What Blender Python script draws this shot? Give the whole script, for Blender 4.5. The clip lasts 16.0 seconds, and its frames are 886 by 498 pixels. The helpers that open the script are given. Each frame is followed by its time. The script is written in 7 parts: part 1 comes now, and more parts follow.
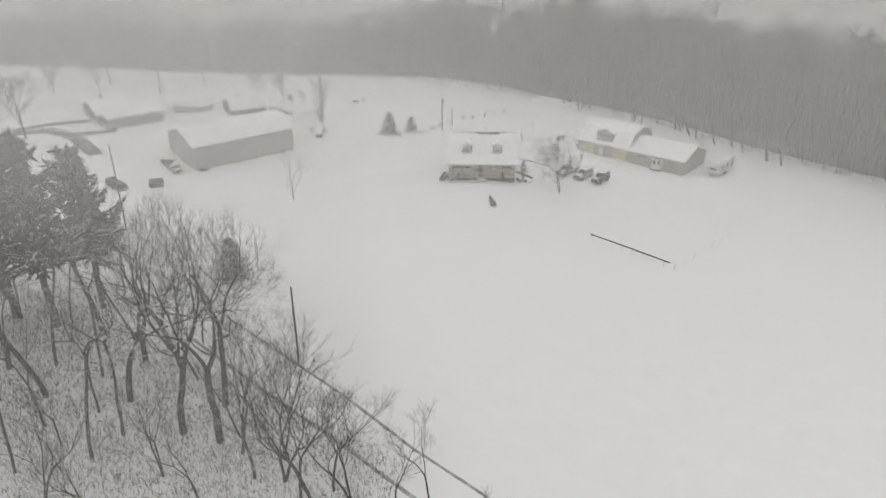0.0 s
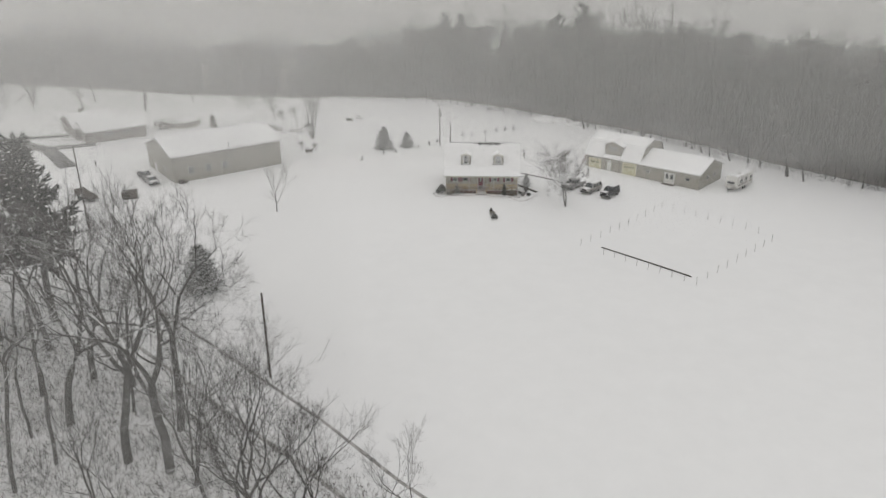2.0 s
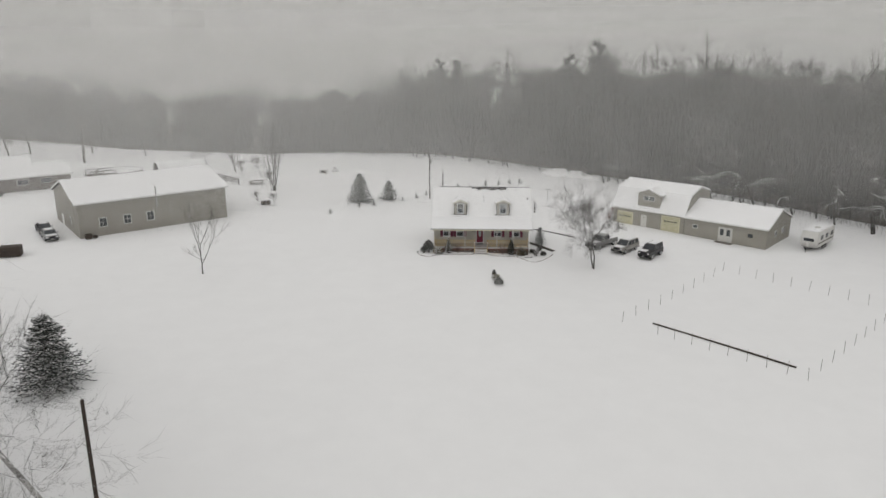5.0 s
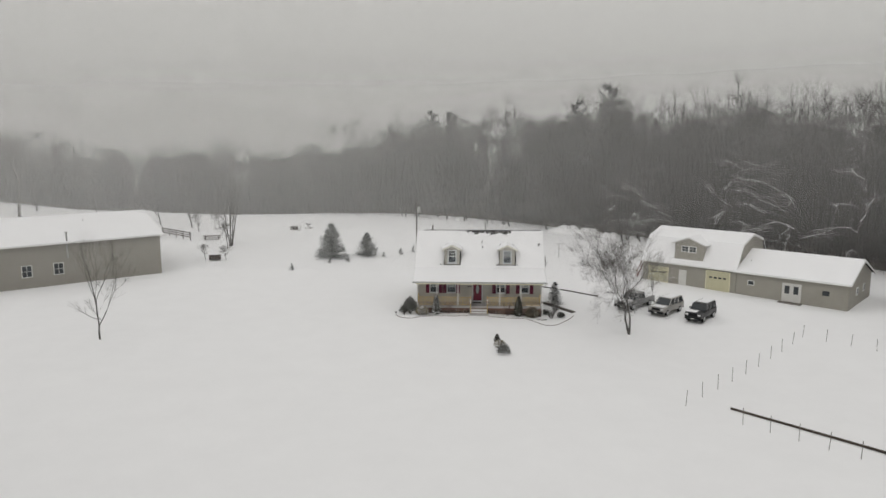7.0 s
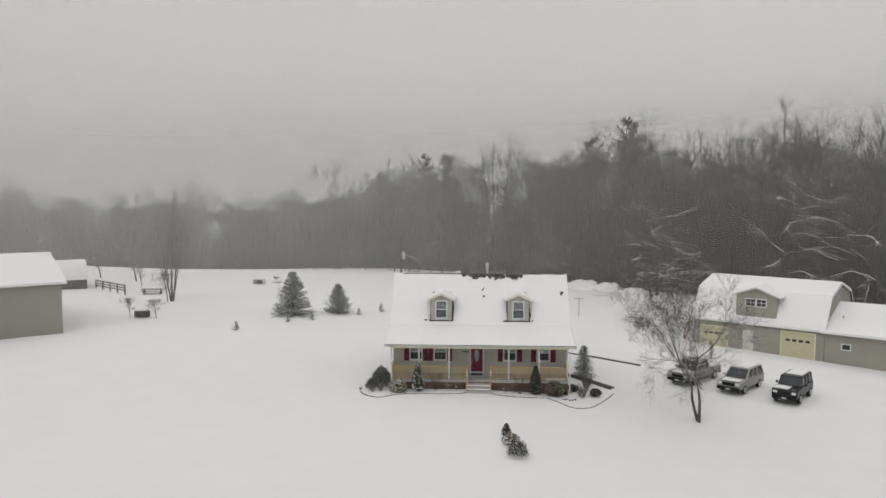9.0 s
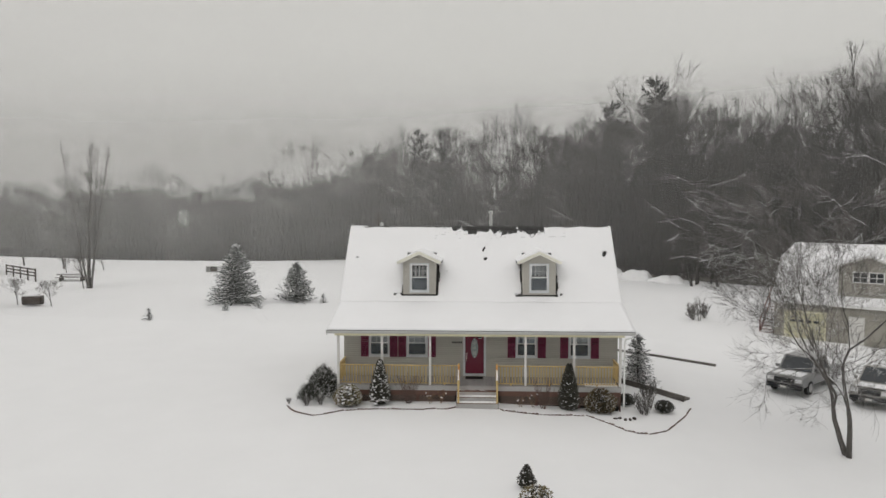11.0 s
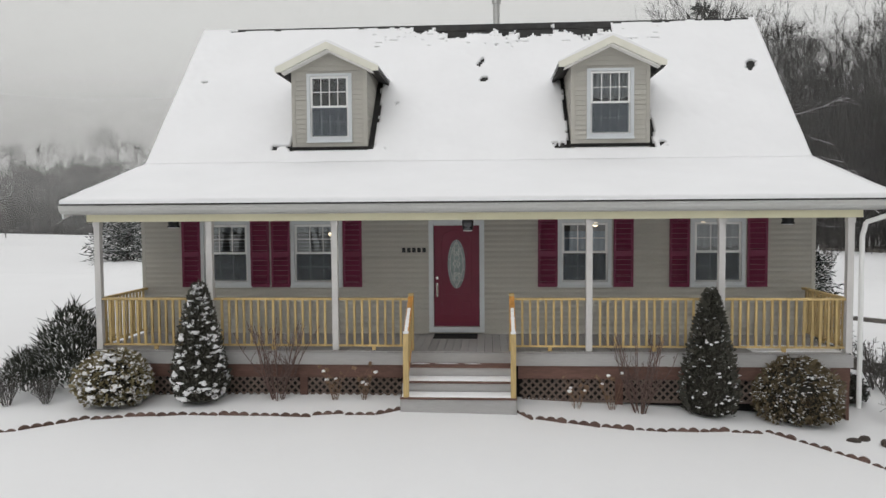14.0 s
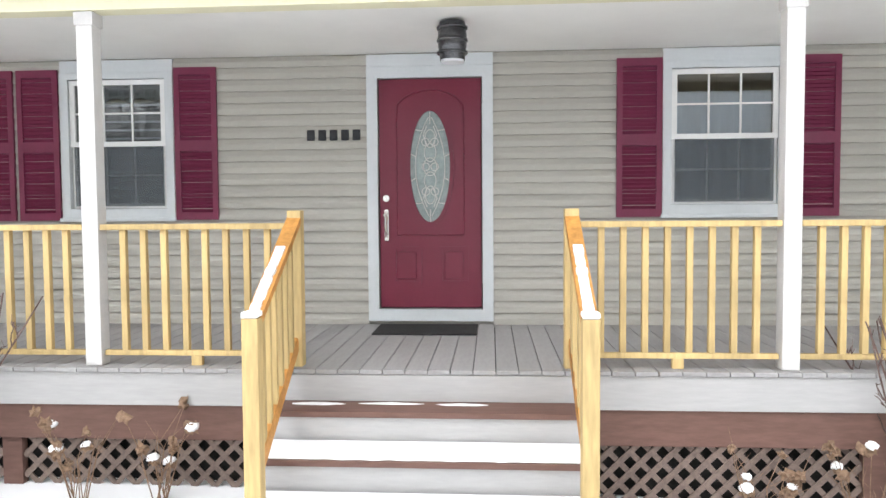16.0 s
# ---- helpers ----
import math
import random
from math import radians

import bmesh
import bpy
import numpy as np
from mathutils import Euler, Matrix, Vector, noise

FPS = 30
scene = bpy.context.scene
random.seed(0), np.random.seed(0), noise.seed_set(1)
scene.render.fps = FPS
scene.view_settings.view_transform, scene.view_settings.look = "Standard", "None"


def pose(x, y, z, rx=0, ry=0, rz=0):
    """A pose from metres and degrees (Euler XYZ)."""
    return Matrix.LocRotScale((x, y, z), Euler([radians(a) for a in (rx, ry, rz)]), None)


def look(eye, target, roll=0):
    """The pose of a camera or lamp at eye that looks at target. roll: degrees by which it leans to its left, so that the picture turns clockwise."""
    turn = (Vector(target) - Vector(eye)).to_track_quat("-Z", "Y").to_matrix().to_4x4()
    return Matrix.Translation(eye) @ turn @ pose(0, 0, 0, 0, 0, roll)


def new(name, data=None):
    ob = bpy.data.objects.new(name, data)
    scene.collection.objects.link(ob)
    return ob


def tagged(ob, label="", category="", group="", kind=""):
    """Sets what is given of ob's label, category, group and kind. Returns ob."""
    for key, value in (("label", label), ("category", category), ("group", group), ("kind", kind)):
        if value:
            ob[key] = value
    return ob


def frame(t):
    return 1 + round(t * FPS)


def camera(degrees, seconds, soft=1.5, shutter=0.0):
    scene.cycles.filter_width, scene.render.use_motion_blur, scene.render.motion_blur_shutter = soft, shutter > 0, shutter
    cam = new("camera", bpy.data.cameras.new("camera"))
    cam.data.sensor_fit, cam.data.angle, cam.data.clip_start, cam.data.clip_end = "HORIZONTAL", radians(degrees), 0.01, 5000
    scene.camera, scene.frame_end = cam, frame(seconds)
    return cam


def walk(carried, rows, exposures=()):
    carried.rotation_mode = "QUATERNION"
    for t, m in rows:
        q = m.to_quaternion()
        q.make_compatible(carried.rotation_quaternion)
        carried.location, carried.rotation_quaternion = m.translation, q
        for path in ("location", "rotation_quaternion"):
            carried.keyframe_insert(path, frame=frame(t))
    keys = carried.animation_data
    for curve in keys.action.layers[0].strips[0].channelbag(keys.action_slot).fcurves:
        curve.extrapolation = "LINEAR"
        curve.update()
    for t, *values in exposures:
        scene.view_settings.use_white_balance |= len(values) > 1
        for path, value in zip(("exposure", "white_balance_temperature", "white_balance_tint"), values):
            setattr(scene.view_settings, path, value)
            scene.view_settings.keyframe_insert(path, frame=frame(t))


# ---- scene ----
cam = camera(62.7, 16.0)
PATH = [
    (0, (-0.727, -141.076, 50.188), (-0.818, -139.27, 49.335), -0.5),
    (0.5, (-0.737, -139.663, 48.068), (-0.828, -137.846, 47.239), -0.4),
    (1, (-0.74, -137.732, 45.759), (-0.831, -135.902, 44.956), -0.4),
    (1.5, (-0.734, -135.278, 43.366), (-0.824, -133.437, 42.591), -0.3),
    (2, (-0.54, -132.365, 41.189), (-0.633, -130.512, 40.442), -0.3),
    (2.5, (-0.539, -128.326, 38.912), (-0.63, -126.462, 38.192), -0.2),
    (3, (-0.502, -123.673, 36.555), (-0.594, -121.798, 35.864), -0.1),
    (3.5, (-0.24, -118.669, 34.273), (-0.337, -116.781, 33.62), -0.3),
    (4, (-0.22, -112.725, 31.881), (-0.317, -110.822, 31.273), -0.2),
    (4.2, (-0.267, -110.406, 31.331), (-0.364, -108.5, 30.732), -0.1),
    (6.5, (-0.23, -83.567, 20.518), (-0.322, -81.603, 20.152), -0.1),
    (7, (-0.18, -78.147, 19.112), (-0.271, -76.174, 18.795), -0.0),
    (7.5, (-0.09, -72.382, 17.85), (-0.183, -70.402, 17.584), 0.0),
    (8, (-0.101, -66.919, 16.612), (-0.193, -64.933, 16.399), 0.0),
    (8.5, (-0.141, -61.287, 15.341), (-0.232, -59.296, 15.177), 0.1),
    (9, (-0.065, -55.989, 14.222), (-0.157, -53.996, 14.086), 0.1),
    (9.2, (0.027, -53.713, 13.638), (-0.068, -51.72, 13.51), 0.1),
    (11.5, (0.257, -31.529, 7.951), (0.158, -29.535, 7.839), -0.1),
    (12, (0.378, -27.598, 6.887), (0.277, -25.604, 6.772), -0.2),
    (12.5, (0.419, -23.896, 5.822), (0.318, -21.902, 5.709), -0.2),
    (13, (0.411, -20.348, 4.873), (0.311, -18.354, 4.753), -0.3),
    (13.5, (0.639, -17.321, 4.072), (0.516, -15.328, 3.946), -0.4),
    (14, (0.667, -14.623, 3.149), (0.539, -12.629, 3.049), -0.4),
    (14.5, (0.597, -12.097, 2.601), (0.473, -10.103, 2.494), -0.4),
    (15, (0.586, -9.863, 2.091), (0.458, -7.87, 1.99), -0.5),
    (15.5, (0.544, -8.028, 1.791), (0.419, -6.035, 1.69), -0.3),
    (16, (0.546, -6.479, 1.697), (0.412, -4.486, 1.598), -0.4),
]
EXPOSURE = [(0, -0.06, 6550, 10), (4.2, -0.07, 6560, 10), (9, 0.0, 6580, 10), (12.5, 0.09, 6600, 10), (13.5, 0.14, 6550, 10), (14, 0.20, 6400, 10), (14.5, 0.32, 6250, 10), (15, 0.60, 6200, 10), (15.5, 1.16, 6150, 10), (16, 1.70, 6150, 10)]
walk(cam, [(t, look(eye, target, roll)) for t, eye, target, roll in PATH], EXPOSURE)

# ---- light ----
world = bpy.data.worlds.new("overcast")
scene.world = world
world.use_nodes = True
wn, wl = world.node_tree.nodes, world.node_tree.links
wn.clear()
w_out = wn.new("ShaderNodeOutputWorld")
w_bg = wn.new("ShaderNodeBackground")
w_sky = wn.new("ShaderNodeTexSky")
w_sky.sky_type = "NISHITA"
w_sky.sun_disc = False
w_sky.sun_elevation, w_sky.sun_rotation = radians(38), radians(200)
w_sky.dust_density = 6.0
w_grey = wn.new("ShaderNodeHueSaturation")
w_grey.inputs["Saturation"].default_value = 0.05
w_tc = wn.new("ShaderNodeTexCoord")
w_sep = wn.new("ShaderNodeSeparateXYZ")
w_ramp = wn.new("ShaderNodeValToRGB")
for e, (p, v) in zip([w_ramp.color_ramp.elements[0], w_ramp.color_ramp.elements[1], w_ramp.color_ramp.elements.new(0.1), w_ramp.color_ramp.elements.new(0.2), w_ramp.color_ramp.elements.new(0.45)],
                     [(0.0, 0.40), (1.0, 0.74), (0.09, 0.50), (0.20, 0.63), (0.44, 0.69)]):
    e.position, e.color = p, (v, v * 0.994, v * 0.958, 1)
w_ramp.color_ramp.interpolation = 'B_SPLINE'
w_noise = wn.new("ShaderNodeTexNoise")
w_noise.inputs["Scale"].default_value = 2.2
w_noise.inputs["Detail"].default_value = 2.0
w_cloud = wn.new("ShaderNodeMix")
w_cloud.data_type, w_cloud.blend_type = "RGBA", "SOFT_LIGHT"
w_cloud.inputs["Factor"].default_value = 0.10
w_add = wn.new("ShaderNodeMix")
w_add.data_type = "RGBA"
w_add.inputs["Factor"].default_value = 0.015
wl.new(w_tc.outputs["Generated"], w_sep.inputs[0])
wl.new(w_sep.outputs["Z"], w_ramp.inputs[0])
wl.new(w_tc.outputs["Generated"], w_noise.inputs["Vector"])
wl.new(w_ramp.outputs[0], w_cloud.inputs["A"])
wl.new(w_noise.outputs["Fac"], w_cloud.inputs["B"])
wl.new(w_sky.outputs[0], w_grey.inputs["Color"])
wl.new(w_cloud.outputs["Result"], w_add.inputs["A"])
wl.new(w_grey.outputs[0], w_add.inputs["B"])
wl.new(w_add.outputs["Result"], w_bg.inputs["Color"])
w_bg.inputs["Strength"].default_value = 0.86
scene.cycles.transparent_max_bounces = 32
wl.new(w_bg.outputs[0], w_out.inputs[0])

sun = new("sun", bpy.data.lights.new("sun", "SUN"))
sun.data.energy, sun.data.angle, sun.data.color = 0.42, radians(40), (1.0, 0.98, 0.95)
sun.matrix_world = pose(0, 0, 80, 48, 0, -20)

# ---- materials ----
def nodes_of(name):
    m = bpy.data.materials.new(name)
    m.use_nodes = True
    nt = m.node_tree
    return m, nt.nodes, nt.links, nt.nodes["Principled BSDF"]


def noise_node(n, l, scale, detail=4.0, rough=0.55, coord="Object", stretch=None):
    tc = n.new("ShaderNodeTexCoord")
    t = n.new("ShaderNodeTexNoise")
    t.inputs["Scale"].default_value, t.inputs["Detail"].default_value, t.inputs["Roughness"].default_value = scale, detail, rough
    if stretch:
        mp = n.new("ShaderNodeMapping")
        mp.inputs["Scale"].default_value = stretch
        l.new(tc.outputs[coord], mp.inputs["Vector"])
        l.new(mp.outputs[0], t.inputs["Vector"])
    else:
        l.new(tc.outputs[coord], t.inputs["Vector"])
    return t


def ramp(n, l, src, stops):
    r = n.new("ShaderNodeValToRGB")
    els = r.color_ramp.elements
    while len(els) < len(stops):
        els.new(0.5)
    for e, (p, c) in zip(els, sorted(stops)):
        e.position, e.color = p, (*c, 1)
    l.new(src, r.inputs[0])
    return r.outputs[0]


def grey(v):
    return (v, v, v)


def mat(name, color, rough=0.8, vary=0.12, scale=3.0, fine=40.0, bump=0.2, metal=0.0, stretch=None, per_piece=0.0, coord="Object", spec=0.3):
    """A surface with a coarse and a fine variation of its colour and a fine relief."""
    m, n, l, b = nodes_of(name)
    a = noise_node(n, l, scale, 5, 0.6, coord, stretch)
    f = noise_node(n, l, fine, 4, 0.6, coord, stretch)
    lo, hi = tuple(c * (1 - vary) for c in color), tuple(min(1, c * (1 + vary)) for c in color)
    base = ramp(n, l, a.outputs["Fac"], [(0.3, lo), (0.7, hi)])
    mix = n.new("ShaderNodeMix")
    mix.data_type, mix.blend_type = "RGBA", "OVERLAY"
    mix.inputs["Factor"].default_value = min(1.0, vary * 2)
    l.new(base, mix.inputs["A"])
    l.new(f.outputs["Fac"], mix.inputs["B"])
    out = mix.outputs["Result"]
    if per_piece:
        oi = n.new("ShaderNodeObjectInfo")
        hs = n.new("ShaderNodeHueSaturation")
        mr = n.new("ShaderNodeMapRange")
        mr.inputs["To Min"].default_value, mr.inputs["To Max"].default_value = 1 - per_piece, 1 + per_piece
        l.new(oi.outputs["Random"], mr.inputs["Value"])
        l.new(mr.outputs[0], hs.inputs["Value"])
        l.new(out, hs.inputs["Color"])
        out = hs.outputs[0]
    l.new(out, b.inputs["Base Color"])
    b.inputs["Roughness"].default_value, b.inputs["Metallic"].default_value = rough, metal
    b.inputs["Specular IOR Level"].default_value = spec
    if bump:
        bp = n.new("ShaderNodeBump")
        bp.inputs["Strength"].default_value, bp.inputs["Distance"].default_value = bump, 0.01
        l.new(f.outputs["Fac"], bp.inputs["Height"])
        l.new(bp.outputs[0], b.inputs["Normal"])
    return m


def snow_topped(name, color, vary=0.25, scale=6.0, amount=0.55, rough=0.9, snow=(0.84, 0.84, 0.85), noise_scale=2.5):
    """A dark rough surface that carries snow on whatever faces up."""
    m, n, l, b = nodes_of(name)
    a = noise_node(n, l, scale, 5)
    lo, hi = tuple(c * (1 - vary) for c in color), tuple(c * (1 + vary) for c in color)
    base = ramp(n, l, a.outputs["Fac"], [(0.3, lo), (0.7, hi)])
    g = n.new("ShaderNodeNewGeometry")
    s = n.new("ShaderNodeSeparateXYZ")
    l.new(g.outputs["Normal"], s.inputs[0])
    k = noise_node(n, l, noise_scale, 3)
    ad = n.new("ShaderNodeMath")
    ad.operation = "MULTIPLY_ADD"
    ad.inputs[1].default_value, ad.inputs[2].default_value = 1.0, -0.5
    l.new(k.outputs["Fac"], ad.inputs[0])
    sm = n.new("ShaderNodeMath")
    l.new(s.outputs["Z"], sm.inputs[0])
    l.new(ad.outputs[0], sm.inputs[1])
    fac = ramp(n, l, sm.outputs[0], [(amount, grey(0)), (min(0.99, amount + 0.18), grey(1))])
    mx = n.new("ShaderNodeMix")
    mx.data_type = "RGBA"
    l.new(fac, mx.inputs["Factor"])
    l.new(base, mx.inputs["A"])
    mx.inputs["B"].default_value = (*snow, 1)
    l.new(mx.outputs["Result"], b.inputs["Base Color"])
    b.inputs["Roughness"].default_value = rough
    b.inputs["Specular IOR Level"].default_value = 0.2
    return m


SNOW = mat("snow", (0.80, 0.80, 0.805), 0.75, 0.015, 0.35, 9.0, 0.25)
SNOW_ROOF = mat("roof_snow", (0.82, 0.82, 0.83), 0.7, 0.02, 0.8, 14.0, 0.2)
BARK = snow_topped("bark", (0.105, 0.098, 0.091), amount=0.62, noise_scale=1.5)
GAP_SHADE = mat("wood_gap_shade", (0.048, 0.045, 0.042), 0.95, 0.35, 0.5, 4.0, 0.0)
WOOD_BARK = snow_topped("wood_bark", (0.056, 0.052, 0.048), amount=0.80, noise_scale=1.5)
BARK_FAR = snow_topped("far_bark", (0.046, 0.043, 0.040), amount=0.90, noise_scale=0.8)
NEEDLES = snow_topped("needles", (0.030, 0.042, 0.034), amount=0.52, noise_scale=3.0)
PINE = snow_topped("pine_needles", (0.036, 0.040, 0.036), amount=0.95, noise_scale=1.0)
SIDING = mat("clapboard", (0.40, 0.385, 0.345), 0.6, 0.05, 1.5, 60.0, 0.08, per_piece=0.03, stretch=(0.3, 1, 1))
BARN_METAL = mat("barn_steel_siding", (0.30, 0.285, 0.255), 0.55, 0.06, 0.6, 30.0, 0.1)
GARAGE_SIDING = mat("garage_siding", (0.30, 0.285, 0.25), 0.6, 0.06, 0.8, 30.0, 0.1)
BRICK_TAN = mat("ranch_brick", (0.20, 0.18, 0.165), 0.8, 0.12, 2.0, 30.0, 0.2)
SHINGLE = mat("asphalt_shingle", (0.035, 0.034, 0.033), 0.9, 0.3, 4.0, 50.0, 0.5)
WHITE_PAINT = mat("white_paint", (0.58, 0.572, 0.55), 0.5, 0.04, 2.0, 40.0, 0.06)
CREAM = mat("cream_trim", (0.72, 0.685, 0.49), 0.55, 0.05, 2.0, 40.0, 0.06)
CREAM_PALE = mat("pale_cream_trim", (0.70, 0.685, 0.60), 0.55, 0.05, 2.0, 40.0, 0.06)


def glass_material():
    m, n, l, b = nodes_of("window_glass")
    b.inputs["Base Color"].default_value = (0.085, 0.096, 0.102, 1)
    b.inputs["Roughness"].default_value = 0.04
    b.inputs["IOR"].default_value = 2.3
    return m


GLASS = glass_material()
ASPHALT = mat("asphalt", (0.06, 0.06, 0.06), 0.85, 0.3, 0.6, 20.0, 0.3)


# ---- building tools ----
def box(bm, x0, x1, y0, y1, z0, z1, bevel=0.0):
    m = Matrix.Translation(((x0 + x1) / 2, (y0 + y1) / 2, (z0 + z1) / 2)) @ Matrix.Diagonal((abs(x1 - x0), abs(y1 - y0), abs(z1 - z0), 1))
    r = bmesh.ops.create_cube(bm, size=1, matrix=m)
    if bevel:
        vs = set(r["verts"])
        es = [e for e in bm.edges if e.verts[0] in vs and e.verts[1] in vs]
        bmesh.ops.bevel(bm, geom=es, offset=bevel, segments=2, affect="EDGES", profile=0.6)
    return bm


def extrude_poly(bm, pts, a, b, axis="y"):
    """A closed outline (u, v) swept along an axis from a to b."""
    def at(u, v, w):
        return {"y": (u, w, v), "x": (w, u, v), "z": (u, v, w)}[axis]
    lo = [bm.verts.new(at(u, v, a)) for u, v in pts]
    hi = [bm.verts.new(at(u, v, b)) for u, v in pts]
    n = len(pts)
    fs = [bm.faces.new(lo), bm.faces.new(hi[::-1])]
    for i in range(n):
        fs.append(bm.faces.new((lo[i], hi[i], hi[(i + 1) % n], lo[(i + 1) % n])))
    bmesh.ops.recalc_face_normals(bm, faces=fs)
    return bm


def rod(bm, p0, p1, r0, r1=None, seg=8, cap=True):
    """A round bar from p0 to p1."""
    p0, p1 = Vector(p0), Vector(p1)
    r1 = r0 if r1 is None else r1
    d = p1 - p0
    m = Matrix.Translation((p0 + p1) / 2) @ d.to_track_quat("Z", "Y").to_matrix().to_4x4()
    bmesh.ops.create_cone(bm, cap_ends=cap, segments=seg, radius1=r0, radius2=r1, depth=d.length, matrix=m)
    return bm


def bar(bm, p0, p1, w, h):
    """A square-cut bar from p0 to p1, w wide and h high."""
    p0, p1 = Vector(p0), Vector(p1)
    d = p1 - p0
    m = Matrix.Translation((p0 + p1) / 2) @ d.to_track_quat("Y", "Z").to_matrix().to_4x4() @ Matrix.Diagonal((w, d.length, h, 1))
    bmesh.ops.create_cube(bm, size=1, matrix=m)
    return bm


def mesh_of(name, bm, material, smooth=False):
    me = bpy.data.meshes.new(name)
    bm.to_mesh(me)
    bm.free()
    if material:
        me.materials.append(material)
    if smooth:
        me.polygons.foreach_set("use_smooth", [True] * len(me.polygons))
    return me


def part(name, bm, material, parent, label="", smooth=False, at=None):
    """One mesh object under a thing or under a part."""
    ob = new(name, mesh_of(name, bm, material, smooth) if isinstance(bm, bmesh.types.BMesh) else bm)
    ob.parent = parent
    if at is not None:
        ob.matrix_local = at
    if label:
        ob["label"] = label
    return ob


def thing(name, m, label, category, group=""):
    ob = new(name)
    ob.empty_display_size = 0.3
    ob.matrix_world = m
    return tagged(ob, label, category, group)


def whole(name, bm, material, label, category, group="", m=None, smooth=False, kind=""):
    ob = new(name, mesh_of(name, bm, material, smooth) if isinstance(bm, bmesh.types.BMesh) else bm)
    if m is not None:
        ob.matrix_world = m
    return tagged(ob, label, category, group, kind)


def B():
    return bmesh.new()


def np_mesh(name, verts, faces, material, smooth=False):
    """A mesh from arrays of corners and of triangles or quads."""
    me = bpy.data.meshes.new(name)
    verts, faces = np.asarray(verts, dtype=np.float32), np.asarray(faces, dtype=np.int32)
    k = faces.shape[1]
    me.vertices.add(len(verts))
    me.vertices.foreach_set("co", verts.ravel())
    me.loops.add(faces.size)
    me.loops.foreach_set("vertex_index", faces.ravel())
    me.polygons.add(len(faces))
    me.polygons.foreach_set("loop_start", np.arange(0, faces.size, k, dtype=np.int32))
    me.polygons.foreach_set("loop_total", np.full(len(faces), k, dtype=np.int32))
    me.update(calc_edges=True)
    me.validate()
    if material:
        me.materials.append(material)
    if smooth:
        me.polygons.foreach_set("use_smooth", np.ones(len(faces), dtype=bool))
    return me


# ---- ground ----
def ground_z(x, y):
    """The lie of the land: a gentle fall to the south-east, a low pad under the house, and a field that rolls off in the north-west."""
    u, v = np.clip(x, -160, 110) / 50, np.clip(y, -120, 115) / 50
    z = -0.375 - 0.726 * u + 0.923 * v + 0.062 * u * u - 0.296 * u * v - 0.643 * v * v
    z = z + 0.42 * np.exp(-((x / 9) ** 2 + ((y - 1) / 9) ** 2)) - 0.75 * np.exp(-(((x - 22) / 15) ** 2 + ((y + 11) / 15) ** 2))
    west = np.clip((-18 - x) / 45, 0, 1) * np.clip((x + 135) / 30, 0, 1)
    z = z - 0.0013 * west * np.clip(y - 62, 0, 55) ** 2
    return z


def gp(x, y, dz=0.0):
    return (x, y, float(ground_z(x, y)) + dz)


def axis_steps(lo, hi, fine_lo, fine_hi, fine, coarse):
    a = list(np.arange(lo, fine_lo, coarse)) + list(np.arange(fine_lo, fine_hi, fine)) + list(np.arange(fine_hi, hi + coarse, coarse))
    return np.array(a)


gx = np.concatenate([[-3000, -1500, -700, -350], np.arange(-240, -20, 4.0), np.arange(-20, 36, 0.6), np.arange(36, 180, 4.0), [350, 700, 1500, 3000]])
gy = np.concatenate([[-3000, -1500, -700, -350], np.arange(-200, -20, 4.0), np.arange(-20, 12, 0.6), np.arange(12, 220, 4.0), [400, 800, 1500, 3000]])
GX, GY = np.meshgrid(gx, gy)
rip = np.array([noise.noise((x * 0.09, y * 0.09, 0)) * 0.04 + noise.noise((x * 0.5, y * 0.5, 3)) * 0.02 for x, y in zip(GX.ravel(), GY.ravel())])
GZ = ground_z(GX, GY).ravel() + rip - 0.03
gv = np.stack([GX.ravel(), GY.ravel(), GZ], 1)
gi = np.arange(len(gv)).reshape(GX.shape)
gf = np.stack([gi[:-1, :-1].ravel(), gi[:-1, 1:].ravel(), gi[1:, 1:].ravel(), gi[1:, :-1].ravel()], 1)
ground = tagged(new("ground", np_mesh("ground", gv, gf, SNOW, True)), "untouched white snow over a wide sloping lawn", "snow field", kind="structure")

# ---- trees ----
def tube(path, radii, sides):
    """Corners and quads of a tapered round limb along a path."""
    path, n = np.asarray(path, float), len(path)
    d = np.gradient(path, axis=0)
    d /= np.linalg.norm(d, axis=1)[:, None] + 1e-9
    ref = np.where(np.abs(d[:, 2:3]) > 0.9, np.array([[1.0, 0, 0]]), np.array([[0, 0, 1.0]]))
    u = np.cross(d, ref)
    u /= np.linalg.norm(u, axis=1)[:, None] + 1e-9
    w = np.cross(d, u)
    a = np.arange(sides) * 2 * math.pi / sides
    ring = path[:, None, :] + np.asarray(radii)[:, None, None] * (np.cos(a)[None, :, None] * u[:, None, :] + np.sin(a)[None, :, None] * w[:, None, :])
    if sides == 2:
        i = np.arange(n - 1)[:, None] * 2
        return ring.reshape(-1, 3), i + np.array([[0, 1, 3, 2]])
    i = np.arange((n - 1) * sides).reshape(n - 1, sides)
    j = np.roll(i, -1, axis=1)
    return ring.reshape(-1, 3), np.stack([i, j, j + sides, i + sides], -1).reshape(-1, 4)


